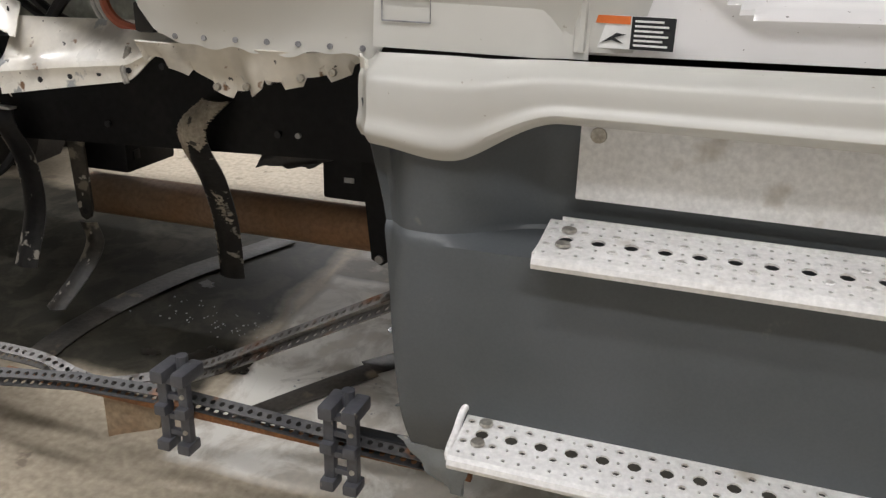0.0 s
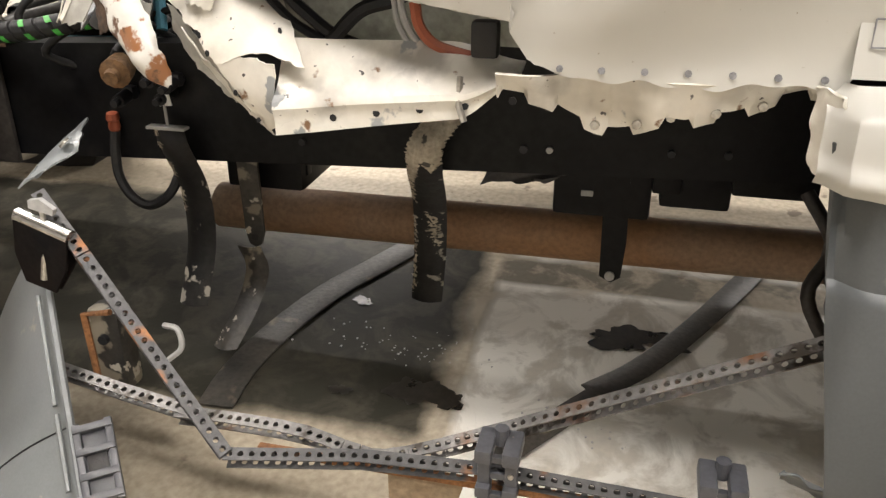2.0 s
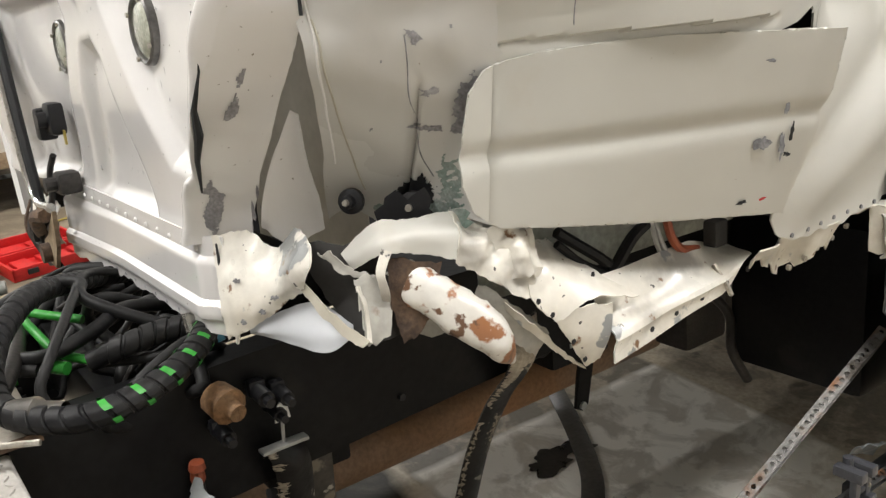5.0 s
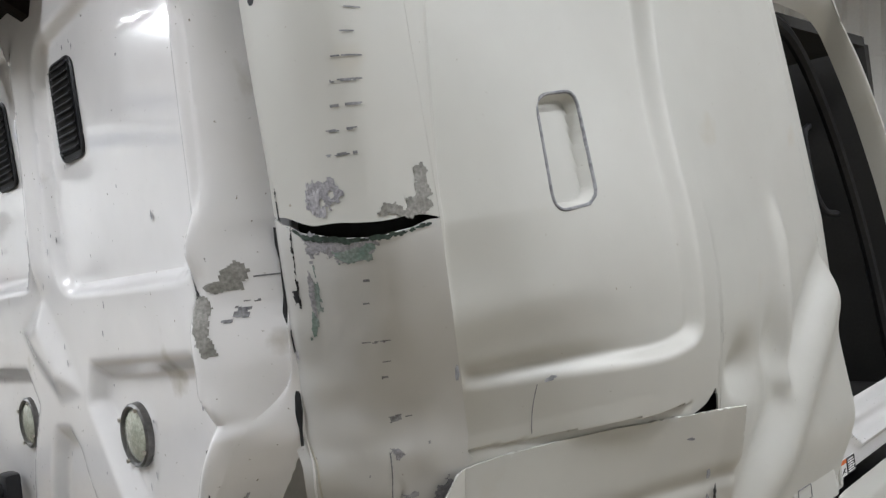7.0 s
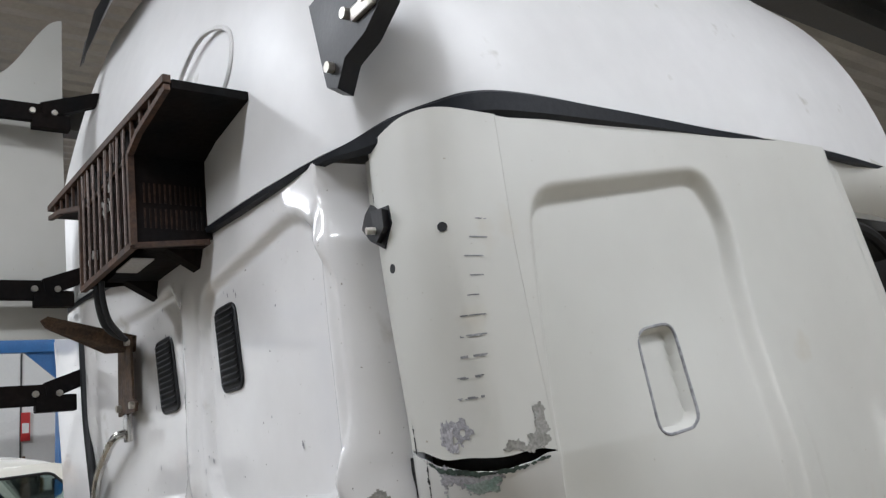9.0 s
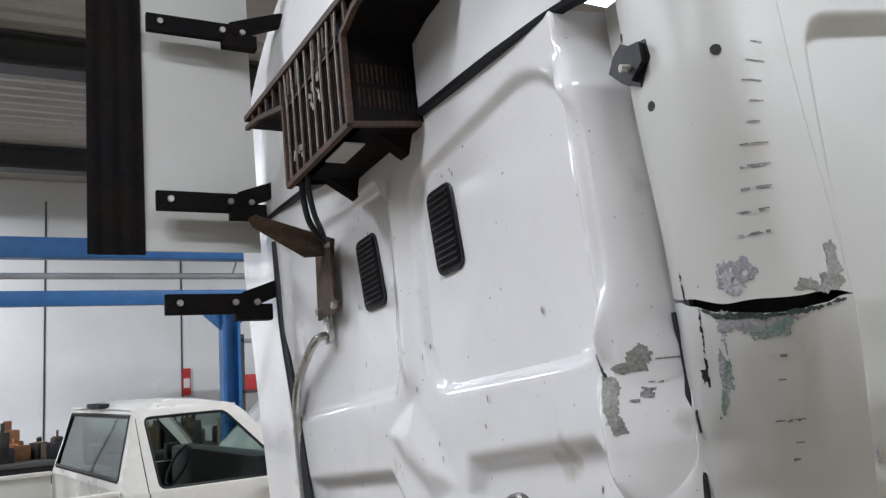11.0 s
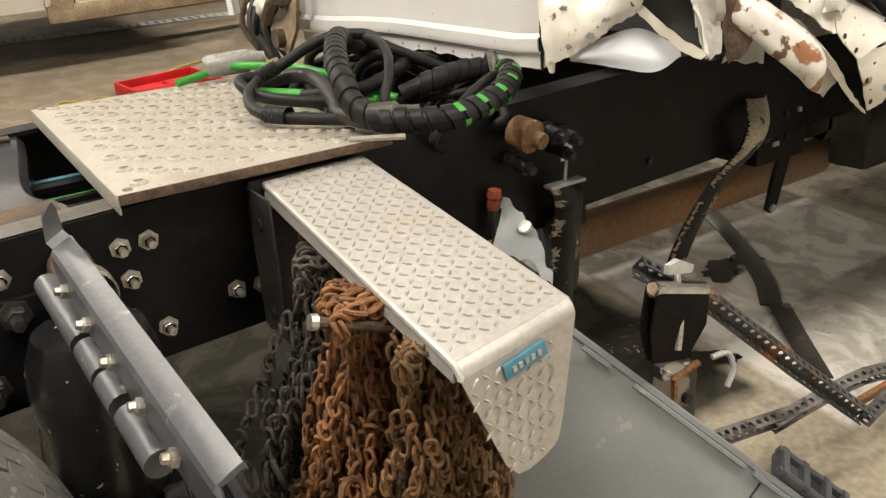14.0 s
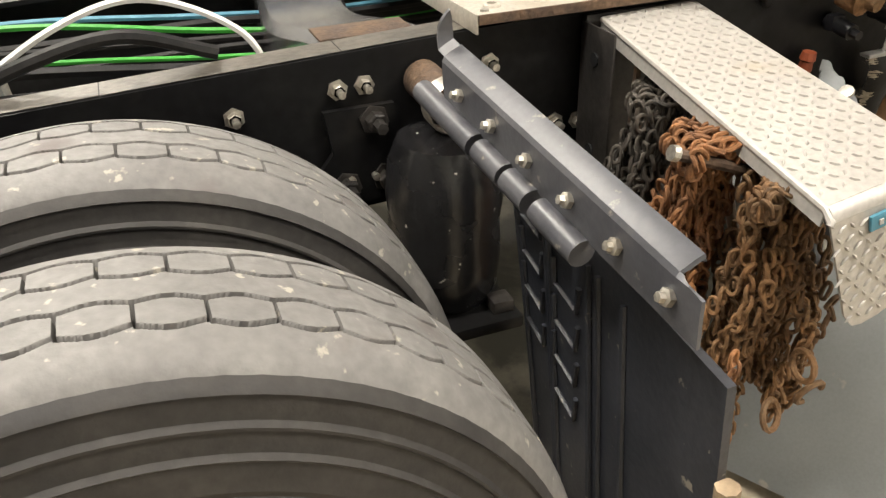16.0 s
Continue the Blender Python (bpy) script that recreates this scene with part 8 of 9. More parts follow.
def tyre(y0, y1, name):
    """One tyre of the pair: y0 its outer, y1 its inner side."""
    cx, cz, R = -1.541, 0.37, 0.498
    e = Acc().lathe([(0.02, 0.30), (0.03, 0.33), (abs(y1 - y0) - 0.03, 0.33), (abs(y1 - y0) - 0.02, 0.30)], (cx, y0, cz), (0, 1, 0), 40).part(name, M_SIDEW, TRUCK, "worn black truck tyre of a twin pair")
    th = np.concatenate([np.linspace(-0.9, 1.35, 820), np.linspace(1.35, 2 * np.pi - 0.9, 70)[1:]])
    yy = np.linspace(0, 1, 190)
    T, V = np.meshgrid(th, yy, indexing="ij")
    y = y0 + (y1 - y0) * (0.035 + 0.93 * V)
    crown = 0.022 * (2 * V - 1) ** 6 + 0.004 * (2 * V - 1) ** 2
    N = 51
    g = np.zeros_like(T)
    for k, (va, vb) in enumerate(((0.22, 0.40), (0.61, 0.785))):
        s = (N * T / (2 * np.pi) + 0.45 * k) % 1
        bow = np.sin(np.pi * s) ** 1.3
        worn = 0.0155 + 0.003 * np.sin(7 * T + k) * np.sin(3 * T)
        top, bot = vb - 0.012 + 0.028 * bow, va + 0.014 - 0.030 * bow + 0.012 * (s - 0.5)
        g = np.maximum(g, smooth01((worn - np.abs(V - top)) / 0.009))
        g = np.maximum(g, smooth01((worn - np.abs(V - bot)) / 0.009))
        g = np.maximum(g, ((V > bot) & (V < top) & (np.minimum(s, 1 - s) < 0.022)) * 0.8)
    r = R - crown - 0.022 * g
    P = np.stack([cx + r * np.sin(T), y, cz + r * np.cos(T)], -1)
    Acc().grid(P).part("tread", M_TREAD, e, "worn dusty tyre tread", sharp=70)
    for s, ye in ((1, y0), (-1, y1)):
        d = 1 if y1 > y0 else -1
        pr = [(0.010, R - 0.024), (0.0, R - 0.030), (-0.004, R - 0.034), (0.0, R - 0.037), (-0.004, R - 0.06), (-0.010, R - 0.064), (-0.010, R - 0.067), (-0.006, R - 0.070), (-0.010, R - 0.09), (-0.016, R - 0.094), (-0.012, R - 0.099), (-0.016, R - 0.128), (-0.013, R - 0.136), (-0.017, R - 0.14), (-0.013, R - 0.17), (-0.006, R - 0.178), (0.006, R - 0.20), (0.03, R - 0.215)]
        Acc().lathe([(a * (1 if s > 0 else -1) * d, q) for a, q in pr], (cx, ye, cz), (0, 1, 0), 96).part("sidewall", M_SIDEW, e, sharp=25)


def wheels():
    tyre(-1.435, -1.195, "tyre")
    tyre(-1.055, -0.815, "tyre")
    r = Acc().lathe([(0.05, 0.30), (0.06, 0.27), (0.03, 0.25), (0.10, 0.20), (0.13, 0.12), (0.05, 0.11), (0.03, 0.09), (0.03, 0)], (-1.535, -1.475, 0.362), (0, 1, 0), 40).part("rim", M_LIGHTGREY, TRUCK, "grey steel wheel rim")
    for k in range(10):
        a = k * math.pi / 5
        Acc().cyl((-1.535 + 0.165 * math.cos(a), -1.36, 0.362 + 0.165 * math.sin(a)), (-1.535 + 0.165 * math.cos(a), -1.39, 0.362 + 0.165 * math.sin(a)), 0.017, 6).part("wheel_nut", M_BOLT, r)
    Acc().cyl((-1.535, -1.30, 0.362), (-1.535, 1.0, 0.362), 0.07, 16).part("axle", M_BLACK, TRUCK)
    for ya in (1.05, 0.75):
        t = Acc().lathe([(0, 0.30), (0, 0.42), (0.03, 0.50), (0.22, 0.50), (0.25, 0.42), (0.25, 0.30)], (-1.535, ya - 0.2, 0.362), (0, 1, 0), 40).part("tyre", M_SIDEW, TRUCK, "worn black truck tyre of a twin pair")
    Acc().box((2.6, -1.02, -0.10), (2.66, -0.9, 0.64), 0.01).part("front_stand", M_BLACK, TRUCK)


def deck():
    a = Acc()
    x0, x1, y0, y1, z = -0.866, -0.345, -0.672, 0.268, 0.882
    a.box((x0, y0, z - 0.004), (x1, y1, z), 0.0015)
    d = a.part("deck_plate", M_DECK, TRUCK, "aluminium deck plate with raised anti-slip dimples")
    nx, ny = 10, 17
    big = Acc().lathe([(0, 0.017), (0.004, 0.015), (0.006, 0.010), (0.0062, 0.0075), (0.001, 0.007)], (0, 0, 0), (0, 0, 1), 10).mesh("dimple", M_DECK)
    small = Acc().lathe([(0, 0.012), (0.003, 0.010), (0.004, 0.006), (0.001, 0.0055)], (0, 0, 0), (0, 0, 1), 8).mesh("dimple", M_DECK)
    # flat disc capping a dimple, the hole's shade put into its brown
    hole = Acc().lathe([(0.0064, 0.0092), (0.0066, 0)], (0, 0, 0), (0, 0, 1), 8).mesh("punched_hole", M_DECKPIT)
    for i in range(nx):
        for j in range(ny):
            if (i + j) % 2 == 0:
                m = pose(x0 + 0.045 + i * 0.048, y0 + 0.045 + j * 0.0533, z)
                place(big, "dimple", d, m)
                place(hole, "punched_hole", d, m)
            elif i < nx - 1 and j < ny - 1:
                place(small, "dimple", d, pose(x0 + 0.069 + i * 0.048, y0 + 0.072 + j * 0.0533, z))
    Acc().box((x0 - 0.004, y0, z - 0.035), (x0, y1, z), 0.001).part("rear_lip", M_DECK, d)
    Acc().box((x0, y0 - 0.004, z - 0.018), (x1, y0, z), 0.001).part("side_lip", M_RUSTD, d)
    for x, y in ((x0 + 0.02, y0 + 0.02), (x0 + 0.02, y1 - 0.02), (x1 - 0.02, y0 + 0.02)):
        Acc().lathe([(0, 0.009), (0.004, 0.008), (0.005, 0)], (x, y, z), (0, 0, 1), 8).part("screw", M_BOLT, d)
    for y in (-0.56, 0.16):
        Acc().box((x0 + 0.03, y, 0.86), (x1 - 0.03, y + 0.06, z - 0.004), 0.003).part("deck_bracket", M_BLACK, d)


def tread_marks(acc, o, eu, ev, n, lu, lv, keep, at=None):
    """Raised lozenges of diamond plate on the plane o + a eu + b ev."""
    o, eu, ev, n = Vector(o), Vector(eu).normalized(), Vector(ev).normalized(), Vector(n).normalized()
    p = 0.0195
    for i in range(int(lu / p)):
        for j in range(int(lv / p)):
            a, b = (i + 0.5) * p, (j + 0.5) * p
            if not keep(a, b):
                continue
            c = at(a / lu, b / lv) if at else o + eu * a + ev * b
            u, w = ((eu + ev), (eu - ev)) if (i + j) % 2 else ((eu - ev), (eu + ev))
            u, w = u.normalized() * 0.0092, w.normalized() * 0.0032
            acc.add([c + u, c + w, c - u, c - w, c + u * 0.6 + n * 0.0028, c + w * 0.35 + n * 0.0028, c - u * 0.6 + n * 0.0028, c - w * 0.35 + n * 0.0028],
                    [(0, 1, 5, 4), (1, 2, 6, 5), (2, 3, 7, 6), (3, 0, 4, 7), (4, 5, 6, 7)])


def chain_box():
    A, B, C, D = Vector((-0.612, -0.665, 0.845)), Vector((-0.408, -0.655, 0.85)), Vector((-0.377, -1.228, 0.742)), Vector((-0.58, -1.228, 0.708))
    n = (B - A).cross(D - A).normalized()
    n = n if n.z > 0 else -n
    r = 0.012
    P = np.zeros((14, 14, 3))
    # sheet folded over its outer end
    a = Acc()
    dn = (D - A).normalized()
    bend = [D, C] + [p + dn * (0.014 * math.sin(q)) + Vector((0, 0, -0.016 * (1 - math.cos(q)))) for q in (0.4, 0.8, 1.2, 1.57) for p in (D, C)]
    end = [bend[-2], bend[-1], Vector((-0.402, -1.242, 0.56)), Vector((-0.410, -1.242, 0.525)), Vector((-0.418, -1.242, 0.512)), Vector((-0.440, -1.242, 0.499)), Vector((-0.470, -1.242, 0.489)), Vector((-0.490, -1.242, 0.490)), Vector((-0.512, -1.242, 0.515)), Vector((-0.582, -1.242, 0.685))]
    a.grid(np.array([[tuple(A.lerp(B, s).lerp(D.lerp(C, s), t)) for t in np.linspace(0, 1, 20)] for s in np.linspace(0, 1, 8)]))
    a.add(bend, [(2 * i, 2 * i + 1, 2 * i + 3, 2 * i + 2) for i in range(4)])
    a.add(end, [tuple(range(10))])
    a.add([A, D, D - Vector((0.004, 0, 0.03)), A - Vector((0.004, 0, 0.03))], [(0, 1, 2, 3)])
    a.add([B, C, C + Vector((0.004, 0, -0.03)), B + Vector((0.004, 0, -0.03))], [(0, 1, 2, 3)])
    e = a.part("chain_hanger_step", M_DIAMOND, TRUCK, "diamond plate aluminium step over hanging tyre chains", smooth=True, sharp=28, solid=0.004)
    m = Acc()
    eu, ev = (B - A), (D - A)
    tread_marks(m, A + n * 0.002, eu, ev, n, 0.20, ev.length, lambda x, y: True, lambda s, t: A.lerp(B, s).lerp(D.lerp(C, s), t) + n * 0.002)
    fe = Vector((-0.57, -1.2445, 0.49))
    tread_marks(m, fe, (1, 0, 0.12), (0, 0, 1), (0, -1, 0), 0.175, 0.25, lambda x, y: y < 0.195 and (y > 0.15 - 2.2 * x) and y > (x - 0.12) * 1.2)
    tagged(m.part("raised_lozenge", M_DIAMOND, e), kind="stuff")
    # bright rolled edges
    Acc().tube([A - n * 0.004, D - n * 0.004, end[0], end[-1]], 0.0065, 8).part("rolled_edge", M_DIAMOND, e)
    Acc().tube([B - n * 0.004, C - n * 0.004], 0.006, 8).part("rolled_edge", M_DIAMOND, e)
    # blue maker's plate with bars for its writing
    q = Acc().box((-0.507, -1.2505, -0.013), (-0.43, -1.2445, 0.013), 0.002).part("name_plate", M_LBLUE, e, "small blue plate with pale bars")
    q.matrix_basis = Matrix.Translation((-0.018, 0, 0.789)) @ Matrix.Rotation(radians(-13), 4, "Y")
    for k in range(5):
        Acc().box((-0.494 + k * 0.0115, -1.253, -0.0045), (-0.4875 + k * 0.0115, -1.2507, 0.0045)).part("bar", M_LIGHTGREY, q, smooth=False)
    # bracket plate on the rail, hanger rods
    bp = Acc().box((-0.64, -0.655, 0.545), (-0.40, -0.640, 0.85), 0.004).part("mounting_plate", M_DARKSTEEL, e)
    Acc().box((-0.645, -0.76, 0.56), (-0.640, -0.645, 0.84), 0.002).part("gusset", M_DARKSTEEL, e)
    for z in (0.6, 0.78):
        Acc().cyl((-0.648, -0.70, z), (-0.6451, -0.70, z), 0.013, 10).part("hole", M_LBLACK, e)
    Acc().tube([(-0.592, -0.764, 0.815), (-0.592, -0.757, 0.70), (-0.588, -0.747, 0.60)], 0.007, 8).part("hanger_rod", M_RUSTD, e)
    Acc().tube([(-0.50, -1.06, 0.66), (-0.60, -1.05, 0.70), (-0.70, -1.036, 0.735)], 0.0095, 10).part("hanger_rod", M_RUSTD, e)
    Acc().tube([(-0.594, -1.003, 0.737), (-0.56, -1.004, 0.63), (-0.522, -1.005, 0.515)], 0.0095, 10).part("hanger_rod", M_STEELROD, e, "worn bare steel rod")
    Acc().lathe([(0, 0.0), (0, 0.013), (0.012, 0.013), (0.012, 0)], (-0.707, -1.036, 0.738), (1, -0.1, -0.3), 10).part("rod_end", M_BOLT, e)
    Acc().tube([(-0.50, -0.75, 0.79), (-0.52, -0.80, 0.68), (-0.62, -0.82, 0.69)], 0.010, 8).part("hanger_rod", M_RUSTD, e)


def link_mesh(mat, L=0.027, w=0.0165, r=0.0034):
    pts = []
    for k in range(12):
        a = 2 * math.pi * k / 12
        pts.append((w / 2 * math.cos(a), 0, (L / 2 - w / 2) * (1 if math.sin(a) > 0 else -1) * (abs(math.sin(a)) > 0.01) + w / 2 * math.sin(a)))
    return Acc().tube(pts, r, 6, True)


def chains():
    """Three bundles of tyre chain hanging in loops from the rods, spreading as they fall."""
    rnd = random.Random(77)
    base = link_mesh(None, 0.030, 0.0185, 0.0038)
    # material, middle across and outwards, top, strands, shortest and longest, spread, drift
    bundles = ((M_CHAIND, -0.570, -0.815, 0.715, 26, 0.34, 0.52, 0.075, 0.060, -0.150), (M_RUST, -0.600, -0.985, 0.700, 30, 0.40, 0.66, 0.070, 0.065, -0.080),
               (M_RUSTM, -0.545, -1.105, 0.665, 34, 0.26, 0.52, 0.085, 0.070, 0.030))
    labels = {"blackened_chain": "bundle of blackened tyre chains hanging from a rod", "rust_brown": "bundle of orange rusty tyre chains hanging from a rod", "brown_rust": "bundle of brown rusty tyre chains hanging from a rod"}
    for mat, cx, cy, top, n, lo, hi, spx, spy, drift in bundles:
        e = thing("tyre_chain", labels[mat.name], "tyre chain", LEAN, "tyre chains under the step")
        for s in range(n):
            a = Acc()
            ang = rnd.uniform(0, 2 * math.pi)
            rr = math.sqrt(rnd.random())
            ox, oy = spx * rr * math.cos(ang), spy * rr * math.sin(ang)
            length = rnd.uniform(lo, hi)
            z = top + 0.03 * math.cos(rr * 1.5) - 0.03 * rnd.random()
            w = [rnd.uniform(0, 6.28) for _ in range(3)]
            wild = rnd.uniform(0.3, 1.0)
            k, zz = 0, 0.0
            while zz < length:
                t = zz / length
                g = 0.5 + 0.75 * min(1, t * 2.2)
                sx = cx + ox * g + drift * t * (0.4 + 0.8 * rr) + 0.013 * math.sin(11 * t + w[0])
                sy = cy + oy * g + 0.10 * zz + 0.013 * math.sin(9 * t + w[1])
                m = Matrix.Translation((sx, sy, z - zz)) @ Matrix.Rotation(w[2] + (math.pi / 2 if k % 2 else 0) + rnd.uniform(-0.6, 0.6), 4, "Z") @ Matrix.Rotation(rnd.uniform(-0.7, 0.7) * wild, 4, "X")
                a.add([m @ Vector(p) for p in base.v], base.f)
                zz += 0.0205
                k += 1
            a.part("chain_strand", mat, e)
        # loops over the rod, and a few hooks and rings
        for s in range(11):
            a = Acc()
            ph = rnd.uniform(-0.5, 0.5)
            for k in range(9):
                t = k / 8 * math.pi
                m = Matrix.Translation((cx + rnd.uniform(-0.012, 0.012) + 0.050 * math.cos(t) + ph * 0.05, cy + ph * 0.13, top + 0.004 + 0.034 * math.sin(t))) @ Matrix.Rotation(t, 4, "Y") @ Matrix.Rotation((k % 2) * 1.57 + rnd.uniform(-0.4, 0.4), 4, "Z")
                a.add([m @ Vector(p) for p in base.v], base.f)
            a.part("chain_loop", mat, e)
        for s in range(5):
            c = Vector((cx + drift + rnd.uniform(-0.07, 0.05), cy + rnd.uniform(-0.09, 0.0), top - rnd.uniform(0.28, 0.46)))
            m = Matrix.Rotation(rnd.uniform(0, 3), 4, "Z") @ Matrix.Rotation(rnd.uniform(-0.5, 0.5), 4, "X")
            Acc().tube([c + m @ Vector((0.027 * math.cos(q * 0.52), 0.0, 0.027 * math.sin(q * 0.52))) for q in range(10 if s % 2 else 12)], 0.0058, 6, s % 2 == 0).part("hook" if s % 2 else "ring", mat, e)
    # one long loose strand
    e = bpy.data.objects["tyre_chain"]
    a = Acc()
    for k in range(20):
        m = Matrix.Translation((-0.64 + 0.01 * math.sin(k), -1.17 + 0.006 * math.sin(k * 0.7), 0.42 - k * 0.0235)) @ Matrix.Rotation((k % 2) * 1.57 + 0.3, 4, "Z")
        a.add([m @ Vector(p) for p in base.v], base.f)
    a.part("chain_strand", M_RUST, e)


def driveline():
    s = Acc().lathe([(0, 0.06), (0.01, 0.074), (1.95, 0.074), (1.96, 0.06), (2.02, 0.05), (2.10, 0.055), (2.14, 0.085), (2.16, 0.085), (2.17, 0.05), (2.5, 0.06)], (-0.10, -0.16, 0.262), (1, 0, 0.006), 32)
    s.part("drive_shaft", M_SHAFT, TRUCK, "rusty brown drive shaft tube")
    hp = Acc().prism([(0.195, -0.56, 0.60), (0.255, -0.56, 0.60), (0.250, -0.55, 0.36), (0.240, -0.55, 0.325), (0.222, -0.55, 0.315), (0.204, -0.55, 0.325), (0.196, -0.55, 0.36)], (0, 0.010, 0)).part("hanger_bracket", M_TIMBER, TRUCK, "grimy flat hanger plate below the rail", smooth=False)
    Acc().cyl((0.223, -0.552, 0.345), (0.223, -0.538, 0.345), 0.010, 10).part("hole", M_LBLACK, hp)
    Acc().lathe([(0, 0.12), (0.02, 0.16), (0.12, 0.17), (0.25, 0.15), (0.30, 0.10), (0.30, 0)], (2.0, -0.16, 0.36), (1, 0, 0), 24).part("gearbox", M_DARKSTEEL, TRUCK, "grimy gearbox housing")
    Acc().box((1.72, -0.45, 0.30), (1.95, -0.30, 0.62), 0.02).part("mount", M_DARKSTEEL, TRUCK)
    Acc().box((1.66, -1.10, 0.36), (3.0, -0.66, 0.87), 0.03).part("battery_box", M_BLACK, TRUCK, "black steel box behind the fairing")
    Acc().tube(curve([(1.60, -0.60, 0.62), (1.66, -0.66, 0.52), (1.62, -0.70, 0.42), (1.68, -0.72, 0.30)], 14), 0.016, 12).part("bent_bracket", M_DARKSTEEL, TRUCK)
    # hanger bracket
    h = Acc().box((1.155, -0.53, 0.62), (1.215, -0.515, 0.70), 0.004).prism([(1.155, -0.525, 0.66), (1.215, -0.525, 0.66), (1.222, -0.47, 0.40), (1.215, -0.455, 0.29), (1.19, -0.452, 0.272), (1.16, -0.455, 0.29), (1.158, -0.47, 0.40)], (0, 0.010, 0)).part("hanger_bracket", M_BLACK, TRUCK, "black bent hanger bracket")
    Acc().cyl((1.187, -0.465, 0.295), (1.187, -0.445, 0.295), 0.013, 10).part("hole", M_LIGHTGREY, h)
    # bent fender straps hanging from the rail
    def strap(name, pts, w, mat, label):
        c = curve(pts, 30)
        P = np.zeros((30, 6, 3))
        for i, p in enumerate(c):
            for j, t in enumerate(np.linspace(-1, 1, 6)):
                P[i, j] = (p.x + w * t, p.y + 0.016 * (t * t), p.z)
        return Acc().grid(P).part(name, mat, TRUCK, label, solid=0.008)

    def strap_skin(pts, w):
        c = np.array([tuple(q) for q in curve(pts, 60)])

        def skin(u, v):
            i = np.clip((1 - v) * 59, 0, 58.99)
            k = i.astype(int)
            q = c[k] + (c[k + 1] - c[k]) * (i - k)[..., None]
            q[..., 0] += w * u
            q[..., 1] += 0.016 * u * u
            return q
        return skin

    mid = strap_skin([(0.80, -0.66, 0.76), (0.755, -0.71, 0.70), (0.745, -0.69, 0.63), (0.735, -0.61, 0.52), (0.715, -0.53, 0.35), (0.69, -0.48, 0.165)], 0.042)
    flake(mid, [(-0.97, 0.99), (0.97, 0.99), (0.97, 0.66), (0.4, 0.60), (-0.1, 0.66), (-0.4, 0.56), (-0.95, 0.50)], M_BAREPAINT, 90, 0.005, 0.042, lift=0.0055)
    flake(mid, [(-0.95, 0.60), (-0.6, 0.58), (-0.75, 0.40), (-0.95, 0.42)], M_BAREPAINT, 91, 0.010, 0.042, lift=0.0055)
    flake(mid, [(-0.1, 0.36), (0.5, 0.33), (0.6, 0.22), (0.1, 0.25)], M_BAREPAINT, 92, 0.014, 0.042, lift=0.0055, hollow=0.006)
    flake(mid, [(-0.95, 0.34), (-0.8, 0.34), (-0.75, 0.05), (-0.95, 0.03)], M_BAREPAINT, 93, 0.006, 0.042, lift=0.0055)
    left = strap_skin([(0.085, -0.69, 0.69), (0.10, -0.70, 0.64), (0.115, -0.66, 0.52), (0.11, -0.65, 0.36), (0.09, -0.70, 0.19)], 0.04)
    for k, (v0, v1) in enumerate(((0.98, 0.86), (0.80, 0.74), (0.66, 0.56), (0.50, 0.38))):
        flake(left, [(-0.98, v0), (-0.5, v0 - 0.01), (-0.7, v1), (-0.98, v1)], M_BAREPAINT, 95 + k, 0.008, 0.04, lift=0.0055)
    strap("hanging_strap", [(0.80, -0.66, 0.76), (0.755, -0.71, 0.70), (0.745, -0.69, 0.63), (0.735, -0.61, 0.52), (0.715, -0.53, 0.35), (0.69, -0.48, 0.165)], 0.042, M_STRAPB, "bent hanging steel strap with scraped paint")
    st = strap("hanging_strap", [(0.085, -0.69, 0.69), (0.10, -0.70, 0.64), (0.115, -0.66, 0.52), (0.11, -0.65, 0.36), (0.09, -0.70, 0.19)], 0.04, M_STRAPB, "bent black hanging steel strap")
    Acc().box((0.035, -0.70, 0.684), (0.14, -0.672, 0.692), 0.002).part("strap_flange", M_LIGHTGREY, st)
    Acc().tube([(0.088, -0.685, 0.69), (0.09, -0.69, 0.75)], 0.004, 5).part("pull_wire", M_LIGHTGREY, st)
    Acc().prism([(0.075, -0.69, 0.742), (0.11, -0.69, 0.745), (0.105, -0.69, 0.775), (0.09, -0.69, 0.785), (0.078, -0.69, 0.77)], (0, 0.004, 0)).part("tag", M_LWHITE, st)
    strap("loose_strap", [(0.160, -0.49, 0.28), (0.185, -0.50, 0.21), (0.18, -0.57, 0.13), (0.15, -0.67, 0.04)], 0.034, M_TIMBER, "short grimy bent strap")
    # air fittings on the rail
    for x, z, r in ((0.06, 0.815, 0.018), (0.105, 0.80, 0.016), (0.085, 0.77, 0.015), (-0.03, 0.76, 0.017)):
        v = Acc().cyl((x, -0.63, z), (x, -0.70, z - 0.01), r, 12).box((x - r, -0.66, z - r), (x + r, -0.635, z + r), 0.005).part("air_valve", M_BLKPLASTIC, TRUCK, "black air valve on the rail")
        Acc().cyl((x, -0.70, z - 0.01), (x, -0.72, z - 0.012), r * 0.6, 8).part("nut", M_BLKPLASTIC, v)
    Acc().lathe([(0, 0.035), (0.05, 0.038), (0.06, 0.02), (0.08, 0.018), (0.08, 0)], (-0.03, -0.66, 0.83), (0.2, -1, -0.2), 12).part("rusty_coupling", M_RUSTM, TRUCK, "rusty pipe coupling")
    Acc().tube(curve([(-0.09, -0.648, 0.66), (-0.092, -0.66, 0.60), (-0.085, -0.67, 0.54), (-0.05, -0.68, 0.49), (0.0, -0.68, 0.47), (0.05, -0.66, 0.50), (0.07, -0.62, 0.56)], 30), 0.013, 8).part("hose", M_RUBBER, TRUCK)
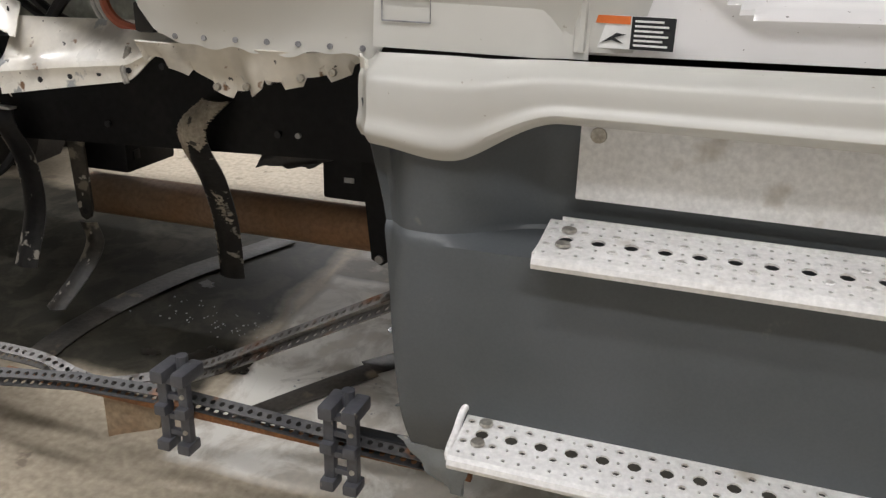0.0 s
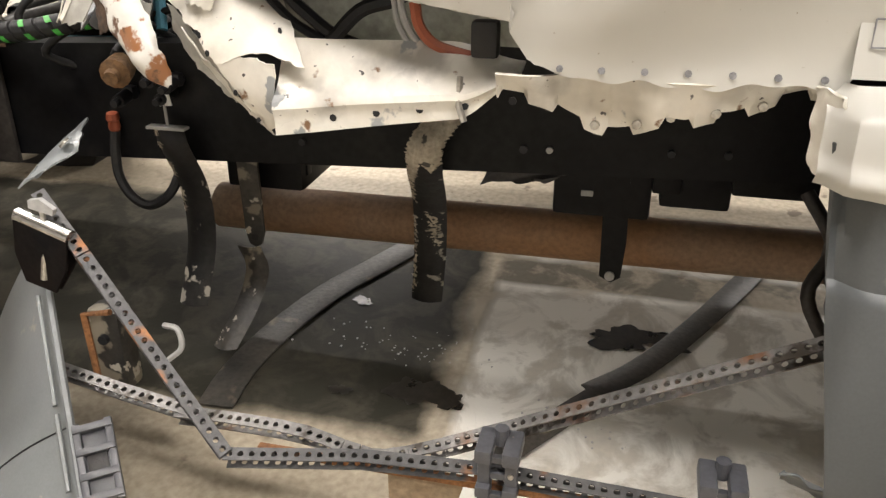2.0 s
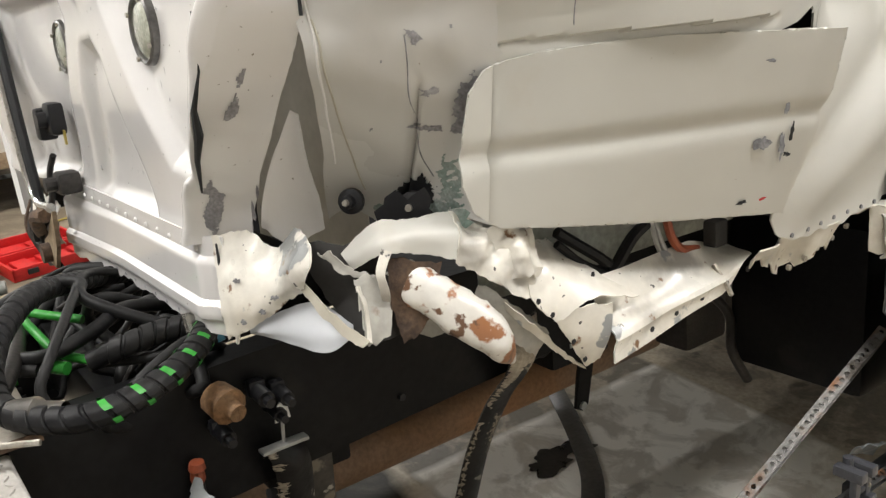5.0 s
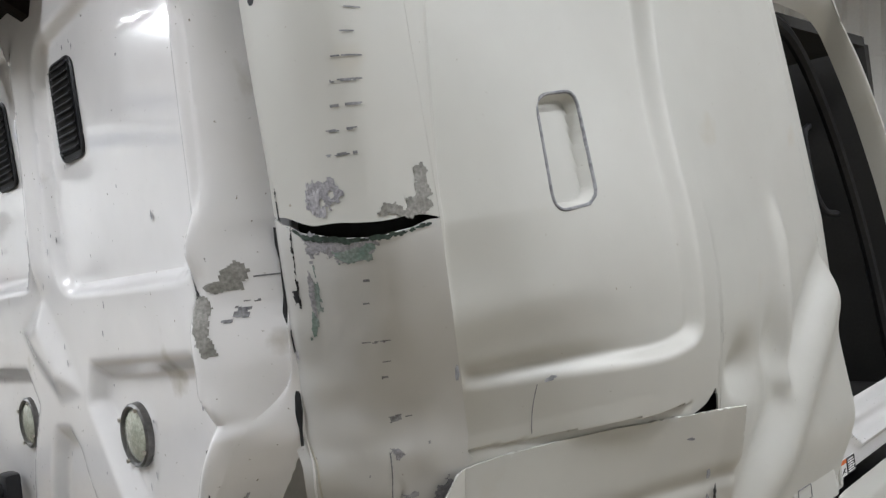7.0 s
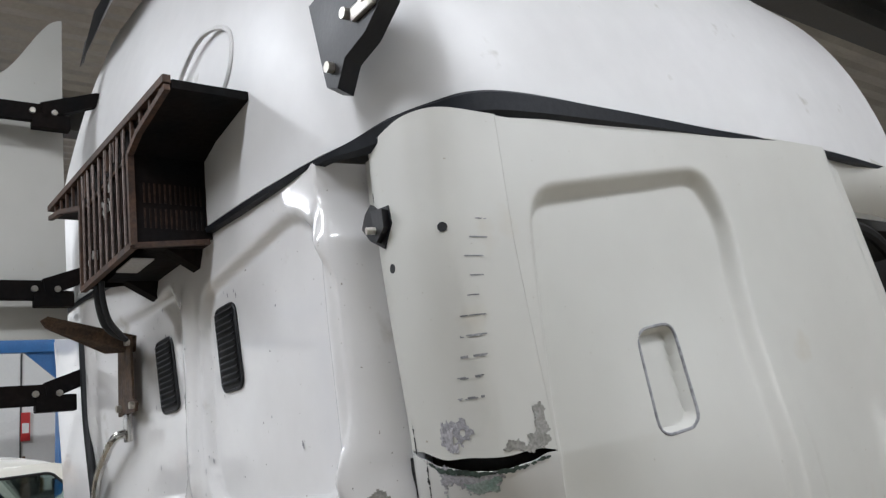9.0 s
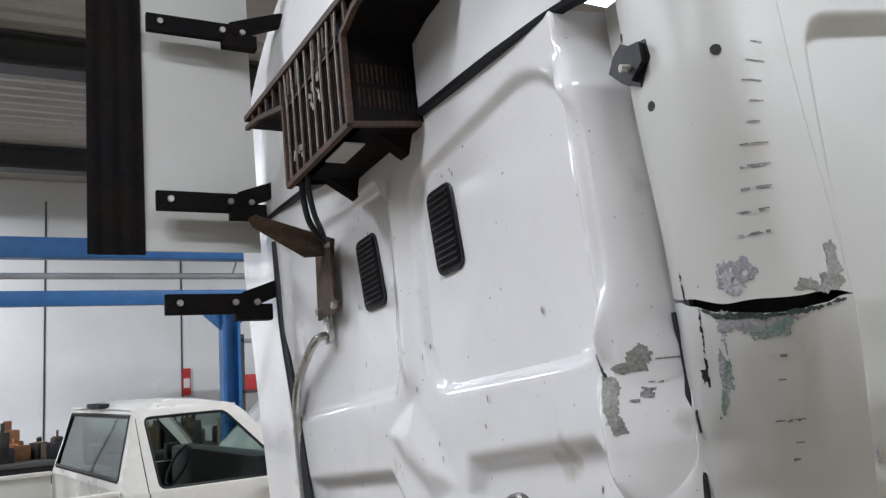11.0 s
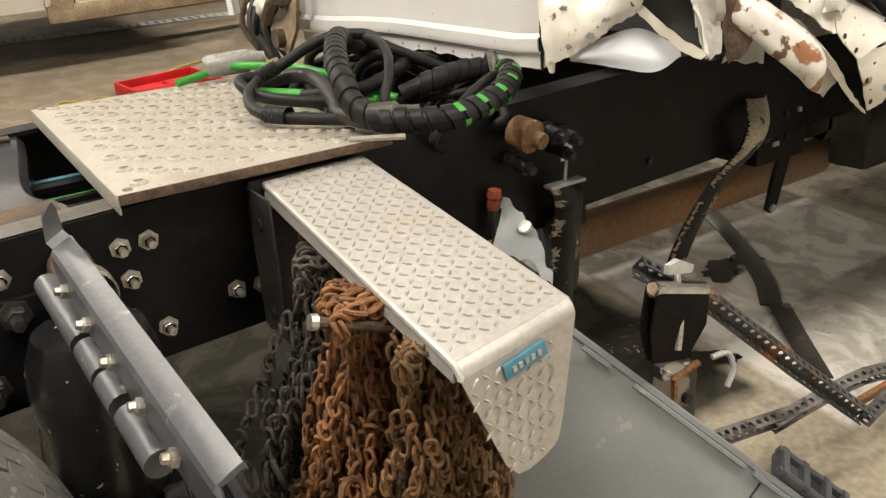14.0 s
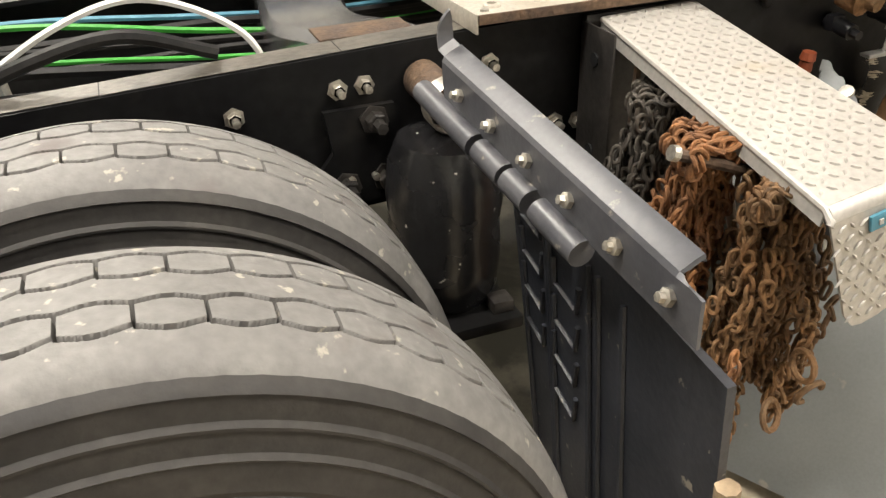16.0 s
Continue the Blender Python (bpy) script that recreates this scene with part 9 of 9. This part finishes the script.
    Acc().lathe([(0, 0.0), (0, 0.012), (0.012, 0.016), (0.03, 0.014), (0.034, 0.018), (0.05, 0.015), (0.052, 0)], (-0.09, -0.648, 0.655), (0.05, -0.1, 1), 10).part("orange_clip", M_ORANGE, TRUCK, "orange plastic hose end")
    # split grey plastic shard beside the rail
    crumple([(-0.111, -0.715, 0.71), (-0.09, -0.80, 0.655), (-0.165, -0.94, 0.60), (-0.185, -0.78, 0.64)], 10, 10, 0.006, 55, rag=0.02).part("broken_shield", M_GREYL, TRUCK, "broken grey plastic shield", solid=0.004)
    Acc().lathe([(0, 0.016), (0.006, 0.014), (0.007, 0)], (-0.123, -0.804, 0.668), (-0.6, -0.3, 0.75), 10).part("screw", M_BOLT, TRUCK)
    # boxes under the rail
    Acc().box((0.12, -0.48, 0.462), (0.345, -0.24, 0.60), 0.012).box((0.33, -0.45, 0.50), (0.35, -0.42, 0.53), 0.003).box((0.33, -0.45, 0.55), (0.35, -0.42, 0.57), 0.003).part("air_tank_box", M_BLACK, TRUCK)
    Acc().box((1.03, -0.50, 0.475), (1.27, -0.30, 0.63), 0.012).box((1.27, -0.49, 0.545), (1.34, -0.34, 0.63), 0.008).part("module_box", M_BLACK, TRUCK, "black control box under the rail")
    Acc().box((1.29, -0.46, 0.50), (1.46, -0.30, 0.62), 0.012).box((1.46, -0.45, 0.54), (1.66, -0.30, 0.63), 0.010).part("valve_box", M_BLACK, TRUCK, "black box hanging under the rail")
    Acc().box((1.10, -0.505, 0.53), (1.13, -0.50, 0.545), 0.002).part("label", M_LIGHTGREY, TRUCK)
    crumple([(0.88, -0.56, 0.62), (1.10, -0.54, 0.61), (1.02, -0.55, 0.575), (0.86, -0.57, 0.565)], 12, 6, 0.012, 61).part("bent_tab", M_DARKSTEEL, TRUCK, solid=0.006)
    for x, r in ((0.97, 0.010), (1.03, 0.008), (0.42, 0.009), (1.30, 0.009), (1.42, 0.009)):
        Acc().cyl((x, -0.634, rail_z(x) + 0.06), (x, -0.626, rail_z(x) + 0.06), r, 8).part("rail_hole", M_LIGHTGREY if x == 1.03 else M_LBLACK, TRUCK)


def perf_rail(name, pts, w, label, parent=TRUCK, flip=1, mat=None):
    """A punched U-channel along a line: web with round holes, two flanges."""
    obs = []
    n = None
    acc, fl = Acc(), Acc()
    for a, b in zip(pts, pts[1:]):
        a, b = Vector(a), Vector(b)
        L = (b - a).length
        k = max(1, round(L / 0.0235))
        eu = (b - a) / k
        side = Vector((0, -0.35, 0.94))
        side = (side - eu.normalized() * side.dot(eu.normalized())).normalized()
        nrm = eu.normalized().cross(side)
        ring_cells(acc, a - side * w / 2, eu, side * w, k, 1, lambda i, j: 0.0068)
        d = nrm * (0.028 * flip)
        for s in (-1, 1):
            e = a + side * (s * w / 2)
            ring_cells(fl, e, eu, d, k, 1, lambda i, j: 0.0066)
    o = acc.part(name, mat or M_PERF, parent, label, smooth=False, solid=0.003)
    fl.part("flange", mat or M_PERF, o, smooth=False, solid=0.003)
    return o


def fairing_frame():
    perf_rail("perforated_rail", [(0.470, -1.232, 0.185), (0.75, -1.195, 0.205), (1.03, -1.185, 0.215), (1.45, -1.19, 0.205), (1.66, -1.19, 0.20)], 0.030, "dull punched rail with rust spots", mat=M_PERFD)
    perf_rail("perforated_rail", [(0.478, -1.232, 0.19), (0.30, -1.16, 0.355), (0.12, -1.09, 0.53), (-0.02, -1.02, 0.63)], 0.034, "dull punched rail bent upwards with rusty edges", TRUCK, -1, M_PERFD)
    pts = curve([(0.30, -1.12, 0.18), (0.42, -1.13, 0.195), (0.60, -1.14, 0.20), (0.72, -1.155, 0.185), (0.80, -1.14, 0.175), (1.0, -1.072, 0.222), (1.25, -1.094, 0.363), (1.50, -1.122, 0.508), (1.655, -1.139, 0.598)], 24)
    perf_rail("perforated_rail", [tuple(p) for p in pts], 0.028, "galvanised punched rail bent in a dip")
    perf_rail("perforated_rail", [(-0.05, -1.08, 0.23), (0.15, -1.10, 0.205), (0.36, -1.12, 0.185)], 0.026, "punched rail hidden behind a loose panel")
    # rusty strip and packing under the lower rail
    Acc().box((0.52, -1.20, 0.166), (1.70, -1.185, 0.184), 0.002).part("rusty_strip", M_RUST, TRUCK)
    Acc().box((1.44, -1.20, 0.188), (1.70, -1.17, 0.222), 0.004).part("inner_bar", M_LBLACK, TRUCK)
    Acc().prism([(0.80, -1.19, 0.17), (0.96, -1.18, 0.17), (0.94, -1.18, 0.10), (0.82, -1.19, 0.06), (0.80, -1.19, 0.05)], (0, 0.012, 0)).part("rusty_gusset", M_MUD, TRUCK, smooth=False)
    for x in (1.03, 1.43):
        c = thing("rail_clip", "dark grey plastic rail clip with slots", "clip", LEAN, "clips on the punched rail")
        for s in (-1, 1):
            xx = x + s * 0.026
            a = Acc().box((xx - 0.012, -1.235, 0.115), (xx + 0.012, -1.215, 0.295), 0.004).box((xx - 0.016, -1.25, 0.10), (xx + 0.016, -1.205, 0.125), 0.004).box((xx - 0.016, -1.25, 0.27), (xx + 0.016, -1.17, 0.30), 0.005).box((xx - 0.014, -1.25, 0.19), (xx + 0.014, -1.215, 0.215), 0.004)
            a.part("side_piece", M_CHANNEL, c)
        for z in (0.135, 0.175, 0.225, 0.262):
            Acc().box((x - 0.02, -1.232, z), (x + 0.02, -1.218, z + 0.014), 0.003).part("rung", M_CHANNEL, c)
        Acc().cyl((x, -1.19, 0.28), (x, -1.19, 0.315), 0.014, 10).part("peg", M_CHANNEL, c)
        for z in (0.15, 0.24):
            Acc().lathe([(0, 0.006), (-0.004, 0.005), (-0.005, 0)], (x + 0.026, -1.235, z), (0, 1, 0), 8).part("screw", M_BOLT, c)
    # clamp at the upper end
    cl = Acc().cyl((-0.045, -1.085, 0.603), (0.085, -1.095, 0.565), 0.017, 16).part("pipe_clamp", M_CHROME, TRUCK, "black folded clamp with a bright steel barrel on the bent rail")
    Acc().cyl((-0.048, -1.085, 0.604), (-0.044, -1.085, 0.603), 0.012, 12).part("barrel_end", M_MUD, cl)
    for dy, nm in ((-0.016, "front_plate"), (0.012, "back_plate")):
        Acc().prism([(-0.045, -1.085 + dy, 0.603), (0.085, -1.095 + dy, 0.565), (0.075, -1.10 + dy, 0.50), (0.03, -1.10 + dy * 0.6, 0.435), (-0.05, -1.09 + dy * 0.6, 0.45), (-0.06, -1.085 + dy, 0.52)], (0, 0.006, 0)).part(nm, M_ACBOX, cl, smooth=False)
    slot = rounded([(0.0, 0.552), (0.042, 0.540), (0.032, 0.495), (0.02, 0.455), (0.002, 0.46), (-0.004, 0.50)], 0.014, 4)
    Acc().prism([(x, -1.1045 - 0.0006 * k, z) for k, (x, z) in zip([0] * len(slot), slot)], (0, 0.002, 0)).part("slot", M_STRAPF, cl, smooth=False)
    Acc().cyl((0.018, -1.101, 0.525), (0.006, -1.107, 0.465), 0.008, 8).part("stud", M_BOLT, cl)
    Acc().prism([(-0.01, -1.09, 0.622), (0.05, -1.095, 0.612), (0.056, -1.095, 0.626), (0.02, -1.09, 0.645), (-0.008, -1.09, 0.64)], (0, 0.012, 0)).part("cap", M_LIGHTGREY, cl)
    Acc().cyl((0.02, -1.09, 0.585), (0.02, -1.085, 0.625), 0.006, 8).part("cap_stem", M_BOLT, cl)
    # rusty bracket behind
    rb = Acc().box((0.05, -1.06, 0.16), (0.13, -1.0, 0.37), 0.012).part("rusty_bracket", M_TIMBER, TRUCK, "dirty bracket with rusty edges")
    Acc().tube([(0.055, -1.065, 0.16), (0.05, -1.065, 0.36), (0.12, -1.065, 0.375)], 0.008, 6).part("rusty_edge", M_RUST, rb)
    Acc().cyl((0.09, -1.06, 0.30), (0.09, -1.072, 0.30), 0.012, 8).part("hole", M_LBLACK, rb)
    Acc().tube(curve([(0.22, -1.02, 0.33), (0.26, -1.03, 0.33), (0.27, -1.04, 0.29), (0.24, -1.05, 0.26)], 14), 0.007, 6).part("hook", M_LIGHTGREY, TRUCK)


def fallen_panel():
    """Loose grey fairing panel leaning against the punched rail."""
    e = thing("fairing_panel", "loose grey plastic fairing panel lying on the floor", "fairing panel")
    A, B, C, D = (np.array(p) for p in ((-0.125, -0.895, 0.575), (0.250, -1.405, 0.185), (-0.100, -1.480, 0.020), (-0.500, -0.890, 0.030)))
    u, v = np.meshgrid(np.linspace(0, 1, 40), np.linspace(0, 1, 40), indexing="ij")
    u, v = u[..., None], v[..., None]
    P = A * (1 - u) * (1 - v) + B * u * (1 - v) + C * u * v + D * (1 - u) * v
    P[..., 2] += 0.030 * np.sin(np.pi * v[..., 0]) - 0.010 * np.exp(-((u[..., 0] - 0.63) / 0.012) ** 2) - 0.008 * np.exp(-((u[..., 0] - 0.88) / 0.012) ** 2)
    Acc().grid(P).part("panel", M_GREYL, e, "grey moulded plastic panel", solid=0.006)
    edge = [tuple(P[i, 0] + np.array((0.0, 0, 0.004))) for i in range(40)]
    Acc().tube(edge, 0.009, 6).part("rim", M_GREYL, e)
    for iu in (25, 34):
        Acc().tube([tuple(P[iu, j] + np.array((-0.002, -0.001, 0.0035))) for j in range(1, 39)], 0.0022, 6).part("panel_joint", M_LBLACK, e)
    d = Vector(B - A).normalized()
    for s0, s1 in ((0.035, 0.10), (0.16, 0.43), (0.45, 0.62)):
        p, q = Vector(A) + d * s0, Vector(A) + d * s1
        Acc().tube([p + Vector((-0.02, -0.012, 0.006)), q + Vector((-0.02, -0.012, 0.006))], 0.006, 6).part("moulded_rib", M_GREYL, e)
    # clip block standing on the low corner
    m = Matrix.Translation(Vector((0.205, -1.27, 0.285))) @ Vector(B - A).to_track_quat("X", "Z").to_matrix().to_4x4()
    cb = Acc().box((-0.085, -0.036, -0.014), (0.085, 0.036, 0.004), 0.004, m).part("clip_block", M_CHANNEL, e, "dark grey plastic clip block with slots")
    for x in (-0.075, -0.025, 0.028, 0.075):
        Acc().box((x - 0.008, -0.040, 0.002), (x + 0.008, 0.040, 0.022), 0.003, m).part("clip_tooth", M_CHANNEL, cb)
    for y in (-0.032, 0.032):
        Acc().box((-0.088, y - 0.008, 0.0), (0.088, y + 0.008, 0.018), 0.003, m).part("clip_rail", M_CHANNEL, cb)
    Acc().box((-0.020, -0.020, 0.002), (0.020, 0.020, 0.010), 0.002, m).part("clip_plate", M_DARKSTEEL, cb)


def floor_scraps():
    for pts, w, lab in (([(0.50, 0.22, 0.006), (0.375, 0.0, 0.006), (0.275, -0.18, 0.006), (0.195, -0.42, 0.006), (0.16, -0.62, 0.006), (0.165, -0.78, 0.006)], 0.052, "grimy flat steel strap lying on the floor"), ([(1.66, 0.24, 0.006), (1.46, -0.125, 0.006), (1.30, -0.37, 0.006), (1.165, -0.51, 0.006)], 0.038, "dark flat steel strip lying on the floor"), ([(1.19, -0.52, 0.012), (1.08, -0.66, 0.012), (0.93, -0.86, 0.012)], 0.036, "broken punched steel strip on the floor")):
        c = curve(pts, 16)
        P = np.zeros((16, 4, 3))
        for i, p in enumerate(c):
            q = c[min(i + 1, 15)] - c[max(i - 1, 0)]
            s = Vector((-q.y, q.x, 0)).normalized()
            for j, t in enumerate((-1, -0.9, 0.9, 1)):
                P[i, j] = p + s * (w * t) + Vector((0, 0, 0.002 * (abs(t) < 0.95)))
        o = Acc().grid(P).part("steel_strip", M_STRAPF, None, lab, solid=0.005)
        tagged(o, lab, "steel strip")
    rnd = random.Random(8)
    e = Acc()
    for k in range(90):
        x, y = (rnd.gauss(0.60, 0.16), rnd.gauss(-0.40, 0.05)) if k % 3 else (rnd.gauss(1.12, 0.08), rnd.gauss(-0.62, 0.06))
        r = rnd.uniform(0.001, 0.003)
        e.box((-r, -r, 0), (r, r * 0.8, r * 0.8), 0, Matrix.Translation((x, y, 0.0)) @ Matrix.Rotation(rnd.uniform(0, 3), 4, "Z"))
    tagged(e.part("grit", M_LIGHTGREY, None, "", smooth=False), "pale paint flakes and grit on the floor", "grit", kind="stuff")


def hose_bundle():
    """Coiled air and electric lines on the deck, partly in spiral wrap."""
    def line(name, pts, r, mat, wrap=False, label="", n=90, green=False):
        c = curve(pts, n)
        ob = Acc().tube(c, r, 14).part(name, mat, E, label)
        if wrap:
            up, pitch = Vector((0, 0, 1)), 0.030
            cut = np.concatenate([[0], np.cumsum([(c[k + 1] - c[k]).length for k in range(n - 1)])])

            def at(d, ang, rr):
                k = int(min(max(np.searchsorted(cut, d) - 1, 0), n - 2))
                p = c[k].lerp(c[k + 1], min(max((d - cut[k]) / (cut[k + 1] - cut[k]), 0), 1))
                ax = (c[k + 1] - c[k]).normalized()
                s = ax.cross(up)
                s = s.normalized() if s.length > 0.1 else Vector((1, 0, 0))
                return p + rr * (math.cos(ang) * s + math.sin(ang) * ax.cross(s))

            for j in range(int(cut[-1] / pitch) - 1):  # flat turns of wrap with narrow slanting gaps
                d0, over = 0.008 + j * pitch, 0.0042 + 0.0006 * math.sin(j * 2.3)
                P = np.array([[at(d0 + q * pitch * 0.86 + 0.010 * math.sin(ang), ang, r + (over if 0 < q < 1 else 0.001)) for ang in np.linspace(0, 2 * math.pi, 15)] for q in (0, 0.08, 0.5, 0.92, 1)])
                Acc().grid(P).part("wrap_turn", M_RUBBER, ob, "black spiral hose wrap" if j == 0 else "")
                if green and green[0] < d0 / cut[-1] < green[1] and j % 2 == 0:
                    g = Acc()
                    for lo in (0.2, 1.77, 3.34, 4.91):
                        g.grid(np.array([[at(d0 + pitch * (0.86 + q * 0.22) + 0.010 * math.sin(ang), ang, r + 0.0054) for ang in np.linspace(lo, lo + 0.9, 5)] for q in (-0.5, 1.4)]))
                    g.part("green_hose_gap", M_GREEN, ob, "green hose showing between the wrap")
        return ob

    E = thing("hose_bundle", "coiled black and green air hoses on the deck", "hose bundle", LEAN)
    line("hose", [(0.03, 0.10, 0.92), (-0.121, -0.093, 0.98), (-0.262, -0.31, 1.03), (-0.347, -0.465, 1.02), (-0.392, -0.577, 0.99), (-0.399, -0.626, 0.95), (-0.384, -0.667, 0.925), (-0.345, -0.712, 0.92)], 0.021, M_RUBBER, True, "thick wrapped hose", 80)
    line("hose", [(-0.375, -0.69, 0.92), (-0.293, -0.765, 0.92), (-0.211, -0.766, 0.925), (-0.117, -0.733, 0.94), (-0.035, -0.656, 0.955), (-0.004, -0.575, 0.955), (-0.068, -0.532, 0.95), (-0.147, -0.524, 0.94), (-0.212, -0.493, 0.915)], 0.021, M_RUBBER, True, "wrapped hose with green line inside", 110, green=(0.16, 0.62))
    line("hose", [(0.02, -0.50, 0.90), (-0.165, -0.364, 1.0), (-0.161, -0.26, 1.02), (-0.226, -0.205, 1.02), (-0.286, -0.182, 1.0), (-0.344, -0.171, 0.97), (-0.40, -0.165, 0.95), (-0.455, -0.162, 0.945), (-0.468, -0.217, 0.935), (-0.446, -0.275, 0.92), (-0.408, -0.351, 0.915), (-0.30, -0.43, 0.905)], 0.0135, M_RUBBER, False, "thin black hose", 110)
    line("hose", [(-0.42, -0.18, 0.94), (-0.478, -0.268, 0.93), (-0.504, -0.359, 0.915), (-0.494, -0.439, 0.91), (-0.452, -0.488, 0.905), (-0.372, -0.586, 0.905), (-0.33, -0.66, 0.905)], 0.013, M_RUBBER, False, "thin black hose", 70)
    line("hose", [(0.0, 0.0, 0.95), (-0.115, -0.12, 1.0), (-0.20, -0.379, 1.02), (-0.253, -0.519, 1.01), (-0.297, -0.595, 0.98), (-0.327, -0.624, 0.94), (-0.32, -0.63, 0.90)], 0.010, M_RUBBER, False, "", 70)
    line("hose", [(-0.51, 0.20, 0.90), (-0.468, 0.208, 0.905), (-0.366, 0.213, 0.92), (-0.306, 0.079, 0.93), (-0.27, -0.041, 0.93), (-0.15, -0.15, 0.90)], 0.011, M_GREEN, False, "bright green hose", 60)
    line("hose", [(-0.42, -0.12, 0.905), (-0.402, -0.173, 0.906), (-0.359, -0.282, 0.91), (-0.319, -0.367, 0.91), (-0.25, -0.45, 0.90)], 0.014, M_GREEN, False, "bright green hose", 50)
    line("hose", [(-0.30, -0.02, 0.93), (-0.279, -0.081, 0.94), (-0.272, -0.26, 0.94), (-0.253, -0.394, 0.92), (-0.20, -0.45, 0.90)], 0.010, M_GREEN, False, "bright green hose", 40)
    line("hose", [(-0.44, -0.10, 0.915), (-0.333, -0.134, 0.93), (-0.301, -0.198, 0.935), (-0.316, -0.316, 0.93), (-0.361, -0.469, 0.92), (-0.388, -0.549, 0.912), (-0.37, -0.64, 0.91)], 0.018, M_DARKSTEEL, False, "grey hose", 60)
    line("hose", [(0.02, -0.30, 0.93), (-0.10, -0.36, 0.965), (-0.18, -0.42, 0.955), (-0.28, -0.43, 0.93), (-0.36, -0.30, 0.91)], 0.016, M_RUBBER, False, "", 50)
    for x, y, z, d in ((-0.365, -0.168, 0.963, (-0.95, 0.1, -0.35)), (-0.498, -0.42, 0.912, (0.45, -0.9, 0))):
        ribs = [(k * 0.005, 0.0165 if k % 2 else 0.0195) for k in range(13)]
        Acc().lathe(ribs, (x, y, z), Vector(d).normalized(), 12).part("ribbed_sleeve", M_BLKPLASTIC, E)
    Acc().lathe([(0, 0.026), (0.05, 0.03), (0.06, 0.022), (0.10, 0.02)], (-0.385, -0.665, 0.925), (0.75, -0.65, 0), 12).part("tape", M_STRAPF, E, "dirty taped hose end")
    Acc().cyl((-0.45, -0.70, 0.90), (-0.36, -0.755, 0.898), 0.006, 8).part("steel_pin", M_BOLT, E)
    Acc().cyl((0.01, -0.52, 0.97), (0.03, -0.56, 0.90), 0.016, 10).part("fitting", M_LBLUE, E)
    Acc().cyl((-0.03, -0.58, 0.99), (-0.03, -0.60, 0.92), 0.014, 10).part("fitting", M_CHROME, E)
    # dirty clear jug lying behind
    j = Acc().lathe([(0, 0.0), (0, 0.026), (0.01, 0.032), (0.12, 0.032), (0.14, 0.022), (0.17, 0.018), (0.17, 0)], (-0.42, 0.235, 0.925), (0.95, -0.2, 0.05), 18).part("plastic_duct", M_CLEARP)
    j.matrix_world = LEAN
    tagged(j, "pale translucent plastic duct behind the deck", "duct")
    # tangle below the cab
    rnd = random.Random(14)
    for k in range(22):
        y = rnd.uniform(-0.55, 0.25)
        line("hose", [(rnd.uniform(0.0, 0.08), y, rnd.uniform(0.82, 0.95)), (rnd.uniform(-0.12, 0.02), y + rnd.uniform(-0.15, 0.15), rnd.uniform(0.84, 0.96)), (rnd.uniform(-0.25, -0.05), y + rnd.uniform(-0.2, 0.2), rnd.uniform(0.80, 0.88)), (rnd.uniform(-0.28, 0.0), y + rnd.uniform(-0.25, 0.2), 0.78)], rnd.uniform(0.006, 0.016), rnd.choice([M_RUBBER, M_RUBBER, M_RUBBER, M_RUBBER, M_DARKSTEEL]), False, "", 24)


frame_rails()
spring_hanger()
mud_flap()
wheels()
deck()
chain_box()
chains()
driveline()
fairing_frame()
fallen_panel()
floor_scraps()
hose_bundle()
